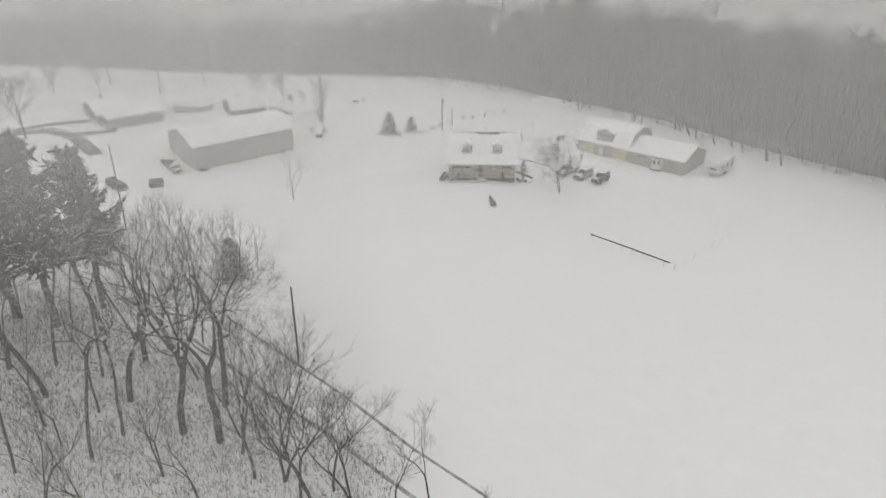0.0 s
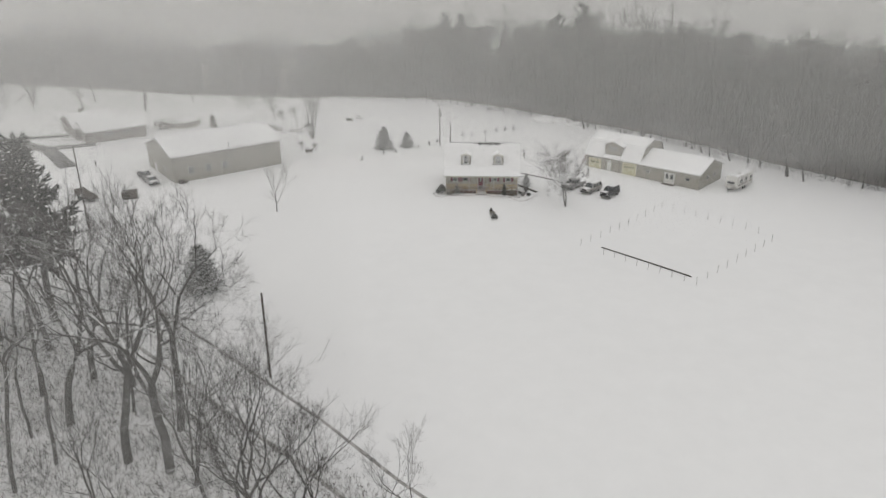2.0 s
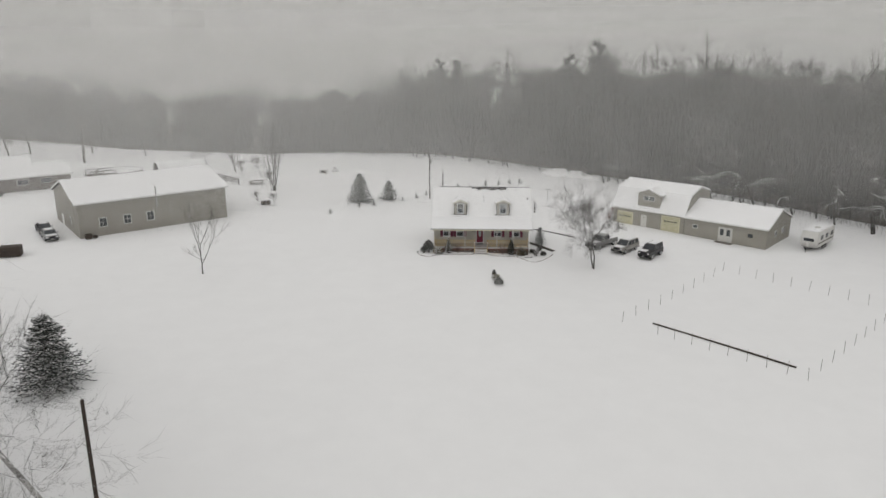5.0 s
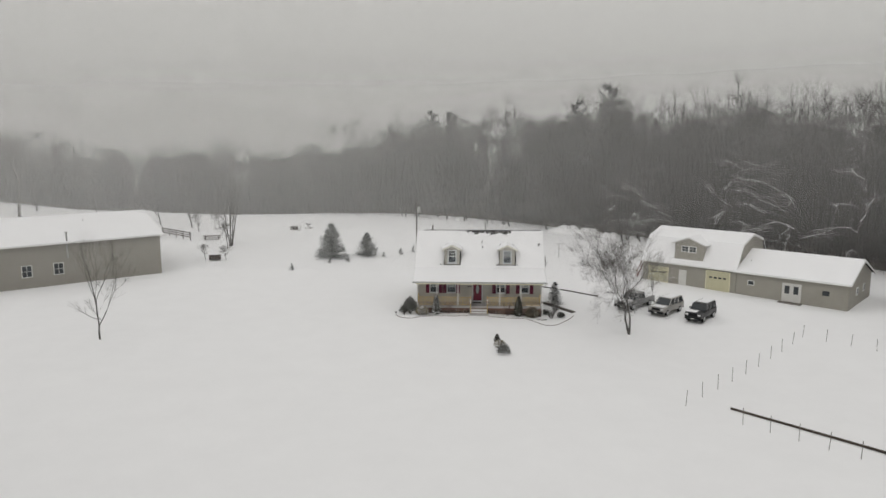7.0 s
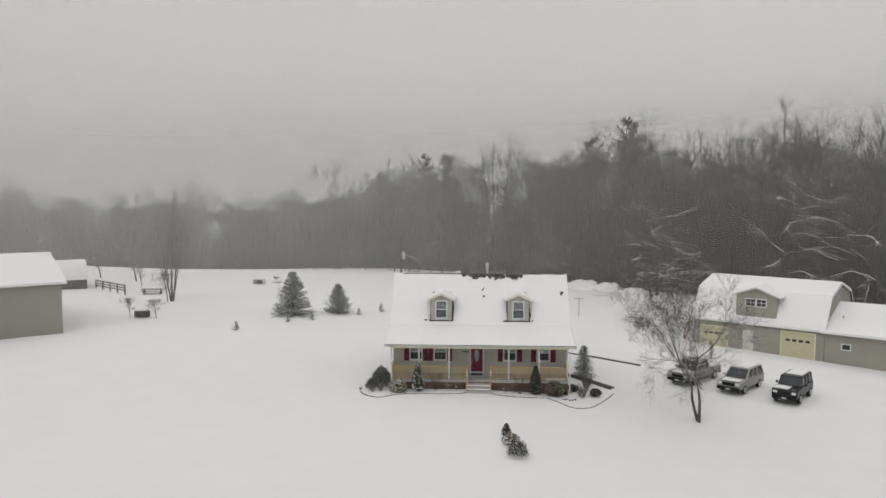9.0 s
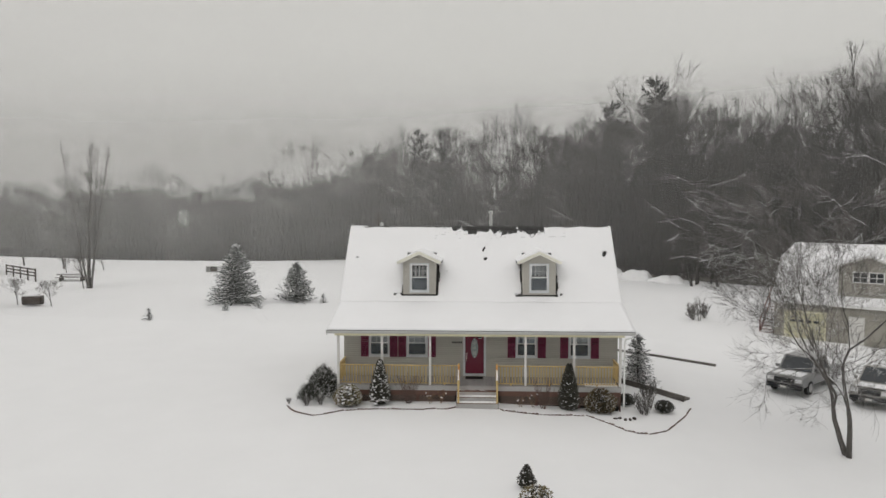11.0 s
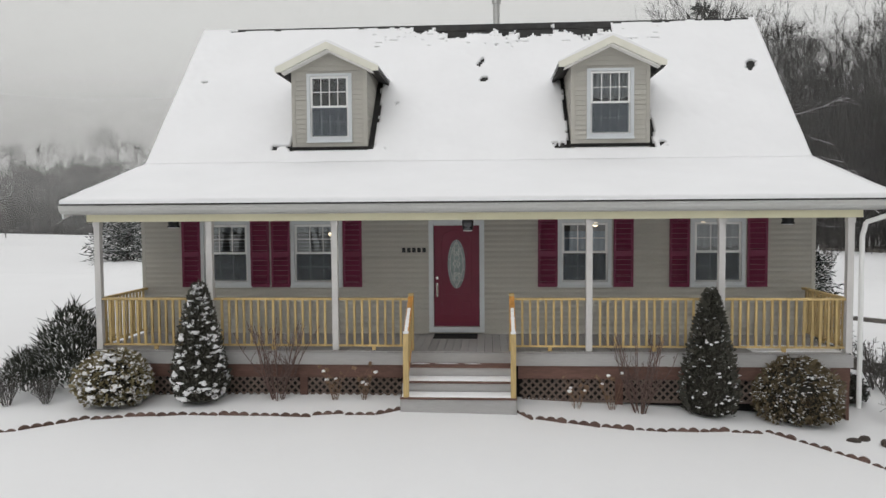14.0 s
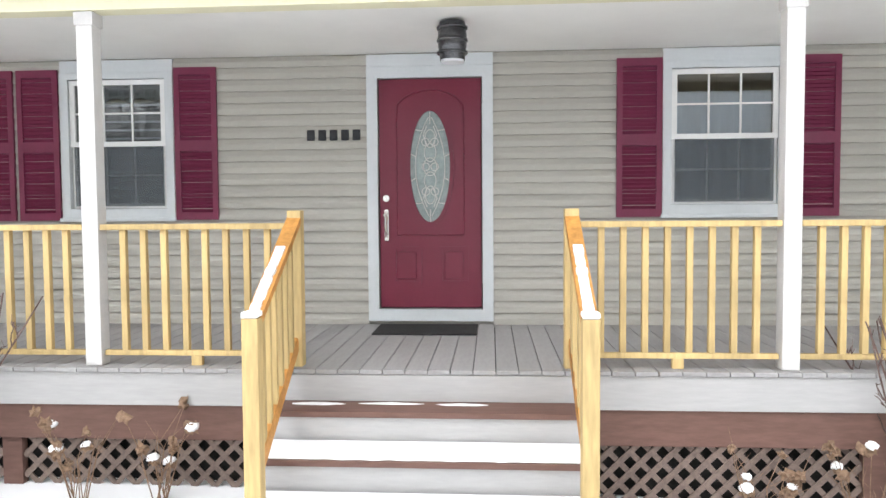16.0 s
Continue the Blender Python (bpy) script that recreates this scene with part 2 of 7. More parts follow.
def limb(rng, start, heading, length, r0, r1, steps, wander, lift):
    p, h, pts = np.array(start, float), np.array(heading, float), []
    h /= np.linalg.norm(h)
    for k in range(steps + 1):
        pts.append(p.copy())
        h = h + rng.normal(0, wander, 3) + np.array([0, 0, lift])
        h /= np.linalg.norm(h)
        p = p + h * length / steps
    t = np.linspace(0, 1, steps + 1)
    return np.array(pts), r0 + (r1 - r0) * t ** 0.8


def join(chunks):
    vs, fs, off = [], [], 0
    if len({f.shape[1] for v, f in chunks}) > 1:
        chunks = [(v, f if f.shape[1] == 3 else np.concatenate([f[:, :3], f[:, [0, 2, 3]]])) for v, f in chunks]
    for v, f in chunks:
        vs.append(v)
        fs.append(f + off)
        off += len(v)
    return np.concatenate(vs), np.concatenate(fs)


def ribbons(rng, starts, heads, lens, width, bend=0.25, bent=True):
    """Corners and quads of many fine twigs, each a thin bent blade."""
    p, d, ln = np.asarray(starts, float), np.asarray(heads, float), np.asarray(lens, float)[:, None]
    d = d / (np.linalg.norm(d, axis=1)[:, None] + 1e-9)
    u = np.cross(d, rng.normal(0, 1, p.shape))
    u /= np.linalg.norm(u, axis=1)[:, None] + 1e-9
    if not bent:
        e = p + d * ln
        v = np.stack([p - u * width, p + u * width, e], 1).reshape(-1, 3)
        return v, (np.arange(len(p)) * 3)[:, None] + np.array([[0, 1, 2]])
    d2 = d + rng.normal(0, bend, p.shape) + np.array([0, 0, 0.12])
    d2 /= np.linalg.norm(d2, axis=1)[:, None] + 1e-9
    m = p + d * ln * 0.5
    e = m + d2 * ln * 0.5
    v = np.stack([p - u * width, p + u * width, m - u * width * 0.75, m + u * width * 0.75, e - u * width * 0.3, e + u * width * 0.3], 1).reshape(-1, 3)
    i = (np.arange(len(p)) * 6)[:, None]
    return v, np.concatenate([i + np.array([[0, 1, 3, 2]]), i + np.array([[2, 3, 5, 4]])])


def bare_tree(seed, height, trunk_r, first=0.35, limbs=12, branches=6, twigs=5, spread=0.38, up=0.5, stems=1, sides=(8, 5, 3, 3), fine=0.012, lean=0.03, steps=(12, 7, 4, 2), sprigs=0, crook=0.16, bent=False, dome=0.0, part_lean=0.16, wander=0.055):
    """Corners and quads of trunk and crown of a leafless tree, foot at the origin."""
    rng = np.random.default_rng(seed)
    trunks, crown = [], []
    sp, sh, sl = [], [], []
    for s in range(stems):
        a0 = 0.9 + 2 * math.pi * s / stems + rng.uniform(-0.4, 0.4) if stems > 1 else rng.uniform(0, 6.28)
        head = (math.cos(a0) * (lean + part_lean * (stems > 1)), math.sin(a0) * (lean + part_lean * (stems > 1)), 1)
        foot = (math.cos(a0) * trunk_r * 0.9 * (stems > 1), math.sin(a0) * trunk_r * 0.9 * (stems > 1), -0.3)
        tp, tr = limb(rng, foot, head, height * (1 - 0.2 * dome) * rng.uniform(0.92, 1.0), trunk_r, fine * 1.5, steps[0], wander * (12 / steps[0]) ** 0.5, 0.03)
        tr[0] *= 1.35
        trunks.append(tube(tp, tr, sides[0]))
        for k in range(limbs):
            t = first + (0.97 - first) * (k + rng.uniform(0, 0.8)) / limbs
            n0, n1, n2, n3 = steps
            i = min(int(t * n0), n0 - 1)
            p = tp[i] + (tp[i + 1] - tp[i]) * (t * n0 - i)
            r = max(np.interp(t * n0, range(n0 + 1), tr) * 0.62, fine * 1.6)
            a = rng.uniform(0, 6.28)
            ln = height * spread * ((1.15 - t) * (1 - dome) + 0.62 * dome) * rng.uniform(0.65 + 0.15 * dome, 1.2 - 0.08 * dome)
            lp, lr = limb(rng, p, (math.cos(a), math.sin(a), up + (0.8 - 0.2 * dome) * t), ln, r, fine * 1.2, n1, crook, 0.05 * (1 - dome))
            crown.append(tube(lp, lr, sides[1]))
            for b in range(branches):
                q = rng.uniform(0.2, 1.0)
                i2 = min(int(q * n1), n1 - 1)
                d = lp[i2 + 1] - lp[i2]
                d = d / np.linalg.norm(d) + rng.normal(0, 0.55 + 0.15 * dome, 3) + (0, 0, 0.22 - 0.16 * dome)
                bl = ln * rng.uniform(0.28, 0.62)
                bp, br = limb(rng, lp[i2] + (lp[i2 + 1] - lp[i2]) * (q * n1 - i2), d, bl, max(lr[i2] * 0.6, fine * 1.2), fine * 0.8, n2, 0.2, 0.04)
                crown.append(tube(bp, br, sides[2]))
                if sprigs:
                    qs = rng.uniform(0.1, 1.0, sprigs)
                    ks = np.minimum((qs * n2).astype(int), n2 - 1)
                    seg = bp[ks + 1] - bp[ks]
                    sp.append(bp[ks] + seg * (qs * n2 - ks)[:, None])
                    sh.append(seg / np.linalg.norm(seg, axis=1)[:, None] + rng.normal(0, 0.6 + 0.2 * dome, (sprigs, 3)) + np.array([0, 0, 0.15 - 0.1 * dome]))
                    sl.append(bl * rng.uniform(0.25, 0.6 - 0.12 * dome, sprigs))
                for w in range(twigs):
                    q2 = rng.uniform(0.15, 1.0)
                    i3 = min(int(q2 * n2), n2 - 1)
                    d2 = bp[i3 + 1] - bp[i3]
                    d2 = d2 / np.linalg.norm(d2) + rng.normal(0, 0.6, 3) + (0, 0, 0.15)
                    wp, wr = limb(rng, bp[i3] + (bp[i3 + 1] - bp[i3]) * (q2 * n2 - i3), d2, bl * rng.uniform(0.3, 0.7), fine, fine * 0.45, n3, 0.2, 0.03)
                    crown.append(tube(wp, wr, sides[3]))
    if sp:
        crown.append(ribbons(rng, np.concatenate(sp), np.concatenate(sh), np.concatenate(sl), fine * 0.62, 0.25, bent))
    return join(trunks), join(crown)


def forked_tree(seed, height, trunk_r, bole=0.35, levels=6, angle=0.42, lift=0.10, sprigs=10, fine=0.012, sides=(8, 6, 4, 3), steps=(5, 4, 3), lean=0.05, wander=0.07, stems=1, taper=0.74, shoots=1, twig=0.9, bent=False):
    """Corners and faces of trunk and crown of a leafless tree that forks again and again, foot at the origin."""
    rng = np.random.default_rng(seed)
    trunk, crown, sp, sh, sl = [], [], [], [], []
    first = height * (1 - bole) / 3.15

    def grow_on(p, h, length, r, level):
        st = steps[min(level, len(steps) - 1)]
        pts, rad = limb(rng, p, h, length, r, max(r * taper, fine * 0.7), st, wander if level == 0 else wander * 1.7, lift * (0.3 if level == 0 else 0.8) * (3 / st))
        (trunk if level == 0 else crown).append(tube(pts, rad, sides[min(level, len(sides) - 1)]))
        end = pts[-1] - pts[-2]
        end /= np.linalg.norm(end)
        if level >= levels - 2:
            n = sprigs if level >= levels - 1 else sprigs // 2
            q = rng.uniform(0.1, 1.0, n) * st
            k = np.minimum(q.astype(int), st - 1)
            seg = pts[k + 1] - pts[k]
            sp.append(pts[k] + seg * (q - k)[:, None])
            sh.append(seg / np.linalg.norm(seg, axis=1)[:, None] + rng.normal(0, 0.5, (n, 3)) + np.array([0, 0, 0.25]))
            sl.append(first * 0.36 * twig * rng.uniform(0.35, 1.1, n))
        if level >= levels:
            return
        n = 2 if rng.random() < 0.62 else 3
        a0 = rng.uniform(0, 6.28)
        u = np.cross(end, (0.3, 0.2, 1.0) if abs(end[2]) < 0.9 else (1.0, 0.1, 0))
        u /= np.linalg.norm(u)
        v = np.cross(end, u)
        for i in range(n):
            a, tilt = a0 + 6.28 * i / n + rng.normal(0, 0.3), angle * rng.uniform(0.55, 1.35) * (0.6 if i == 0 else 1.15)
            d = end * math.cos(tilt) + (u * math.cos(a) + v * math.sin(a)) * math.sin(tilt)
            nl = first * rng.uniform(0.85, 1.15) if level == 0 else length * rng.uniform(0.64, 0.90)
            grow_on(pts[-1], d, nl, rad[-1] * (0.90 if i == 0 else 0.70), level + 1)
        if level >= 1:
            for i in range(shoots):
                k = rng.integers(1, st + 1) if st > 1 else 1
                a = rng.uniform(0, 6.28)
                d = end * 0.55 + (u * math.cos(a) + v * math.sin(a)) * 0.8
                grow_on(pts[k], d, length * rng.uniform(0.4, 0.65), rad[k] * 0.5, min(level + 2, levels))

    for s in range(stems):
        a = rng.uniform(0, 6.28) + 6.28 * s / stems
        ln = lean + (0.14 if stems > 1 else 0.0)
        off = trunk_r * 0.9 * (stems > 1)
        grow_on((math.cos(a) * off, math.sin(a) * off, -0.35), (math.cos(a) * ln, math.sin(a) * ln, 1.0), height * bole + 0.35, trunk_r, 0)
    crown.append(ribbons(rng, np.concatenate(sp), np.concatenate(sh), np.concatenate(sl), fine * 0.55, 0.25, bent))
    return join(trunk), join(crown)


def proto_forked(name, material, **kw):
    tr, cr = forked_tree(**kw)
    return np_mesh(name + "_trunk", *tr, material, True), np_mesh(name + "_crown", *cr, material, True)


def plant_tree(name, proto, x, y, turn, size, label, category="tree", group="", bark=None, sink=0.0):
    t = thing(name, pose(x, y, float(ground_z(x, y)) - sink, 0, 0, turn) @ Matrix.Scale(size, 4), label, category, group)
    part("trunk", proto[0], None, t)
    part("crown", proto[1], None, t)
    return t


def proto_tree(name, material, **kw):
    tr, cr = bare_tree(**kw)
    return np_mesh(name + "_trunk", *tr, material, True), np_mesh(name + "_crown", *cr, material, True)


# forest behind the yard: an edge line from the far west round to the east
EDGE = [(-200, 80), (-160, 88), (-128, 92), (-110, 98), (-92, 104), (-70, 107), (-50, 102), (-33, 95), (-20, 92), (-8, 88), (5, 77), (22, 61), (33, 51), (44, 40), (56, 22), (65, 12), (77, -1), (92, -19), (120, -46)]


def edge_point(s):
    seg = [math.dist(a, b) for a, b in zip(EDGE, EDGE[1:])]
    d = s * sum(seg)
    for (a, b), q in zip(zip(EDGE, EDGE[1:]), seg):
        if d <= q or b == EDGE[-1]:
            k = min(1.0, d / q)
            nx, ny = -(b[1] - a[1]) / q, (b[0] - a[0]) / q
            return a[0] + (b[0] - a[0]) * k, a[1] + (b[1] - a[1]) * k, nx, ny
        d -= q


front_kinds = [join(forked_tree(100 + k, 21, 0.17, bole=0.34 + 0.05 * (k % 4), levels=6, angle=0.37 + 0.03 * (k % 3), lift=0.06, sprigs=9, fine=0.022, sides=(5, 3, 2, 2), steps=(4, 2, 2), lean=0.05, shoots=0, taper=0.70)) for k in range(8)]
back_kinds = [join(forked_tree(140 + k, 21, 0.16, bole=0.40, levels=5, angle=0.42, lift=0.07, sprigs=13, fine=0.030, sides=(3, 2, 2, 2), steps=(3, 1, 1), shoots=0)) for k in range(6)]


def stand_size(x):
    """How tall the wood grows: lower in the west."""
    return float(np.interp(x, [-150, -48, -33, -20, 0, 20, 44, 120], [0.72, 0.74, 0.84, 0.94, 1.04, 1.10, 1.16, 1.12]))


def grow(count, kinds, near, far, power, lift, seed):
    r = np.random.default_rng(seed)
    out = []
    for k in range(count):
        x, y, nx, ny = edge_point((0.02 + 0.97 * (k * 0.618034 % 1.0)) ** 0.8)
        back = near + (far - near) * r.uniform(0, 1) ** power
        x, y = x + nx * back + r.normal(0, 1.5), y + ny * back + r.normal(0, 1.5)
        v, f = kinds[k % len(kinds)]
        a, sc = r.uniform(0, 6.28), stand_size(x) * r.uniform(0.76, 1.06)
        c, sn = math.cos(a), math.sin(a)
        vv = v * sc @ np.array([[c, sn, 0], [-sn, c, 0], [0, 0, 1]])
        out.append((vv + np.array([x, y, float(ground_z(x, y)) + lift * back]), f))
    return out


gap_filler, r = [], np.random.default_rng(18)
for k in range(46):
    x, y, sc, a = r.uniform(-100, -44), r.uniform(108, 150), r.uniform(0.58, 0.78), r.uniform(0, 6.28)
    v, f = back_kinds[k % 6]
    gap_filler.append((v * sc @ np.array([[math.cos(a), math.sin(a), 0], [-math.sin(a), math.cos(a), 0], [0, 0, 1]]) + np.array([x, y, float(ground_z(x, y))]), f))
fv, ff = join(gap_filler + grow(190, front_kinds, 1.0, 20, 1.0, 0.03, 7) + grow(310, back_kinds, 6, 50, 1.1, 0.05, 8))
tagged(new("woods", np_mesh("woods", fv, ff, BARK_FAR)), "dense bare grey winter woods dusted with snow", "woods", kind="stuff")

# floor of the wood: a dark sheet added to dim the snow between stems
FLOOR_SHADE = mat("floor_shade", (0.14, 0.125, 0.11), 0.95, 0.45, 0.35, 3.0, 0.3)
pts = np.array([edge_point(k / 80) for k in range(81)])
fx = np.array([[x + nx * d, y + ny * d] for d in (6, 9, 12, 17, 24, 34, 46, 60, 74) for x, y, nx, ny in pts])
fz = ground_z(fx[:, 0], fx[:, 1]) + 0.16 + np.array([0.12 * noise.noise((x * 0.3, y * 0.3, 1)) for x, y in fx])
fz[:81] -= 0.5
fi = np.arange(len(fx)).reshape(-1, 81)
tagged(new("wood_floor", np_mesh("wood_floor", np.column_stack([fx, fz]), np.stack([fi[:-1, :-1].ravel(), fi[:-1, 1:].ravel(), fi[1:, 1:].ravel(), fi[1:, :-1].ravel()], 1), FLOOR_SHADE, True)), "dark sheet added over the snow under the wood", "forest floor", kind="structure")

# understorey: saplings and scrub along the edge of the wood
def scatter_edge(count, lo, hi, seed):
    r = np.random.default_rng(seed)
    seg = np.array([edge_point(k / 400) for k in range(401)])
    q = r.integers(8, 397, count)
    back = r.uniform(lo, hi, count)
    xy = seg[q, :2] + seg[q, 2:] * back[:, None] + r.normal(0, 1.2, (count, 2))
    return r, xy, back


r1, xy, back = scatter_edge(7500, 2.5, 24, 21)
base = np.stack([xy[:, 0], xy[:, 1], ground_z(xy[:, 0], xy[:, 1]) - 0.1], 1)
hh = r1.uniform(1.0, 8.5, len(xy)) * np.where(back < 2, 0.45, 1.0)
v1 = ribbons(r1, base, r1.normal(0, 0.16, base.shape) + np.array([0, 0, 1]), hh, 0.022, 0.12)
b2 = np.repeat(base, 16, axis=0)
b2[:, 2] += np.repeat(hh, 16) * r1.uniform(0.05, 0.95, len(b2))
b2[:, :2] += r1.normal(0, 0.25, (len(b2), 2))
v2 = ribbons(r1, b2, r1.normal(0, 0.7, b2.shape) + np.array([0, 0, 0.45]), r1.uniform(0.5, 1.7, len(b2)), 0.020, 0.3, False)
tagged(new("underbrush", np_mesh("underbrush", *join([v1, v2]), BARK_FAR)), "tangled bare underbrush along the wood edge", "underbrush", kind="stuff")


# ---- haze sheets in and behind the wood ----
def haze_material(name, low, high, west, east, top, south=0.0, color=(0.68, 0.677, 0.666)):
    """Painted haze for a standing sheet: mostly clear, thicker higher up and towards the west."""
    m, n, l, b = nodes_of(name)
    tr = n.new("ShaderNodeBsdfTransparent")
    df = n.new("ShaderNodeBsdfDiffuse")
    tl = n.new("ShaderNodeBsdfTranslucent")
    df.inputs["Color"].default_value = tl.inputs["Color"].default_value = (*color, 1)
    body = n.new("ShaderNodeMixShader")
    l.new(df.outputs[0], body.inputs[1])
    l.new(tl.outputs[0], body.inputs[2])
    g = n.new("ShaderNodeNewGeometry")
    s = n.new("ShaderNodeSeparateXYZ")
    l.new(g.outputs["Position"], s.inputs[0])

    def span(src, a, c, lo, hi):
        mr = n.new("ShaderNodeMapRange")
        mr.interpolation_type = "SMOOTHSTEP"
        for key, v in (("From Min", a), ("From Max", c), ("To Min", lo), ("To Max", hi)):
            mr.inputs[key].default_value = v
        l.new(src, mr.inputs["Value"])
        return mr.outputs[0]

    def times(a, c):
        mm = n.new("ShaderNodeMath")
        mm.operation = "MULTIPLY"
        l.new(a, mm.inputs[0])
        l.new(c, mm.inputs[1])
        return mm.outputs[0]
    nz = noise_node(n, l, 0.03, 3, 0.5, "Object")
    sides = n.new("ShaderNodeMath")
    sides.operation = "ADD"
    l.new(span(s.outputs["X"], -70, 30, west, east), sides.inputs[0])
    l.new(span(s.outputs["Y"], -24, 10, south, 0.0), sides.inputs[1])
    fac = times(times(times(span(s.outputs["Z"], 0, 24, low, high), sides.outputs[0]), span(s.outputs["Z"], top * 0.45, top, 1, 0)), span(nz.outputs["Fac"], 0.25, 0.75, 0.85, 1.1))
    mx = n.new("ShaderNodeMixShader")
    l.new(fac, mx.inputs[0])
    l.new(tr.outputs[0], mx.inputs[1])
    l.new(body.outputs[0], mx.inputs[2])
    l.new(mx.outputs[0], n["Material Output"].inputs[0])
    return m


def haze_curtain(back, material, top):
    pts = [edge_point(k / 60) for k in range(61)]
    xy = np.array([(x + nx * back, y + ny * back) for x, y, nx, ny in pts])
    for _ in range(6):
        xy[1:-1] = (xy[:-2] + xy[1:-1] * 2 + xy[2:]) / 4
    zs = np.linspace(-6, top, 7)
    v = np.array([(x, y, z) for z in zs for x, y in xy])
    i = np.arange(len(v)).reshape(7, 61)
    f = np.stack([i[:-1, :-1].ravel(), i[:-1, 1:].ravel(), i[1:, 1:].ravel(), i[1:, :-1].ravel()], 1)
    ob = new("haze_curtain", np_mesh("haze_curtain", v, f, material, True))
    return tagged(ob, "upright sheet added as haze in and behind the wood", "fog", kind="structure")


# upright sheets stand in for haze; the two far ones are nearly opaque
haze_curtain(-1.5, haze_material("haze_front", 0.04, 0.06, 1.5, 0.3, 40, 0.2), 40)
haze_curtain(22, haze_material("haze_mid", 0.08, 0.15, 1.5, 0.3, 42, 0.6), 42)
haze_curtain(76, haze_material("haze_far", 0.98, 1.0, 1.1, 1.1, 44), 44)
haze_curtain(330, haze_material("haze_horizon", 1.0, 1.0, 1.1, 1.1, 66), 66)


def haze_sheet(corners, amount, low, high, fade, west=1.0, east=1.0):
    """A thin see-through sheet added as haze: clear below the height low, full above high; fade gives two places along
    y from thick to clear.
    """
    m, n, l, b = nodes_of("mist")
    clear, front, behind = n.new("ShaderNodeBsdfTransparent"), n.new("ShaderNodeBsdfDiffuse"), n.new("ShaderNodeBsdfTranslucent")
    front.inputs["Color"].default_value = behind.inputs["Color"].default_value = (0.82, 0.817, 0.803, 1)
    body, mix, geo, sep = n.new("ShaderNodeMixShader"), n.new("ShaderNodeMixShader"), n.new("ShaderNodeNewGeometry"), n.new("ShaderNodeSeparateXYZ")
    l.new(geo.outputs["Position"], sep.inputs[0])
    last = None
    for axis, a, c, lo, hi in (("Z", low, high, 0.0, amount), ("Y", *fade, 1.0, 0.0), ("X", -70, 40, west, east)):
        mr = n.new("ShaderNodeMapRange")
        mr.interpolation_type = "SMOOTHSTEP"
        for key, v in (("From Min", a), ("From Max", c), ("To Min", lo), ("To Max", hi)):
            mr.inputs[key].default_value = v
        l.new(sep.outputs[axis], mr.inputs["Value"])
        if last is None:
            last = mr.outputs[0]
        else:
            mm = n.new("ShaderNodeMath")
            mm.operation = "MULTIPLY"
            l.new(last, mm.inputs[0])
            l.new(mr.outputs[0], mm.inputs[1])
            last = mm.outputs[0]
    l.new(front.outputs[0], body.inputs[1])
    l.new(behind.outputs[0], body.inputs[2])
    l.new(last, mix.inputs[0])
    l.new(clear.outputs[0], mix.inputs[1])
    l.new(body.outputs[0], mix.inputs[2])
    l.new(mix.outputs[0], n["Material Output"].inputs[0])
    ob = new("haze_veil", np_mesh("haze_veil", corners, [[0, 1, 2, 3]], m))
    return tagged(ob, "see-through sheet added as haze over the snow field", "fog", kind="structure")


# haze sheets beside the near wood, above the camera's path and behind the house
haze_sheet([(-8, -180, -4), (-8, -86, -4), (-8, -86, 90), (-8, -180, 90)], 0.17, -30, 10, (-126, -86))
# lower edges fitted to the camera's descent, to pale whatever lies far ahead
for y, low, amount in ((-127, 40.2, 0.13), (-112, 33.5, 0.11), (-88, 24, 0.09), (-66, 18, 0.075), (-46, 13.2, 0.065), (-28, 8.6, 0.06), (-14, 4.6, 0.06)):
    haze_sheet([(-260, y, low), (260, y, low), (260, y, 74), (-260, y, 74)], amount, low, low + 7, (900, 901), 1.1)
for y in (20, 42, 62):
    haze_sheet([(-200, y, -4), (200, y, -4), (200, y, 60), (-200, y, 60)], 0.05, -2, 7, (900, 901), 2.3, 0.35)


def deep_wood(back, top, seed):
    """The close-grown depth of the wood: a ragged wall of dark blades, painted shade for the gaps behind the single
    trees.
    """
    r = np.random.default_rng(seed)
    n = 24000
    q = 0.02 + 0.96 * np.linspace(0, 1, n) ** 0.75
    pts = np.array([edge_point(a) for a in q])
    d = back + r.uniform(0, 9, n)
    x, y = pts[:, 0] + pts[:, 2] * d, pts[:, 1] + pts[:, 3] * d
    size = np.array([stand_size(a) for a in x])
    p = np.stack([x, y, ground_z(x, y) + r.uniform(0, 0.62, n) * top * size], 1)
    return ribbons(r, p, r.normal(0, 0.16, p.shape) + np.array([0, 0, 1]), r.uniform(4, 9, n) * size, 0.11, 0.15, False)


tagged(new("deep_woods", np_mesh("deep_woods", *join([deep_wood(11, 15, 3), deep_wood(17, 19, 4), deep_wood(29, 22, 5)]), GAP_SHADE)), "dark blades added to shade the gaps in the winter woods", "woods", kind="stuff")
# ---- the house ----
WOOD_NEW = mat("fresh_pine", (0.492, 0.361, 0.163), 0.6, 0.22, 2.5, 30.0, 0.25, per_piece=0.14, stretch=(1, 1, 0.12))
WOOD_ORANGE = mat("stained_handrail", (0.50, 0.24, 0.06), 0.55, 0.25, 4.0, 30.0, 0.2)
DECK_GREY = mat("grey_deck_paint", (0.33, 0.32, 0.315), 0.55, 0.10, 1.8, 40.0, 0.15, per_piece=0.06, stretch=(1, 0.2, 1))
RIM_GREY = mat("grey_rim_board", (0.376, 0.368, 0.360), 0.55, 0.07, 1.5, 40.0, 0.12, stretch=(0.15, 1, 1))
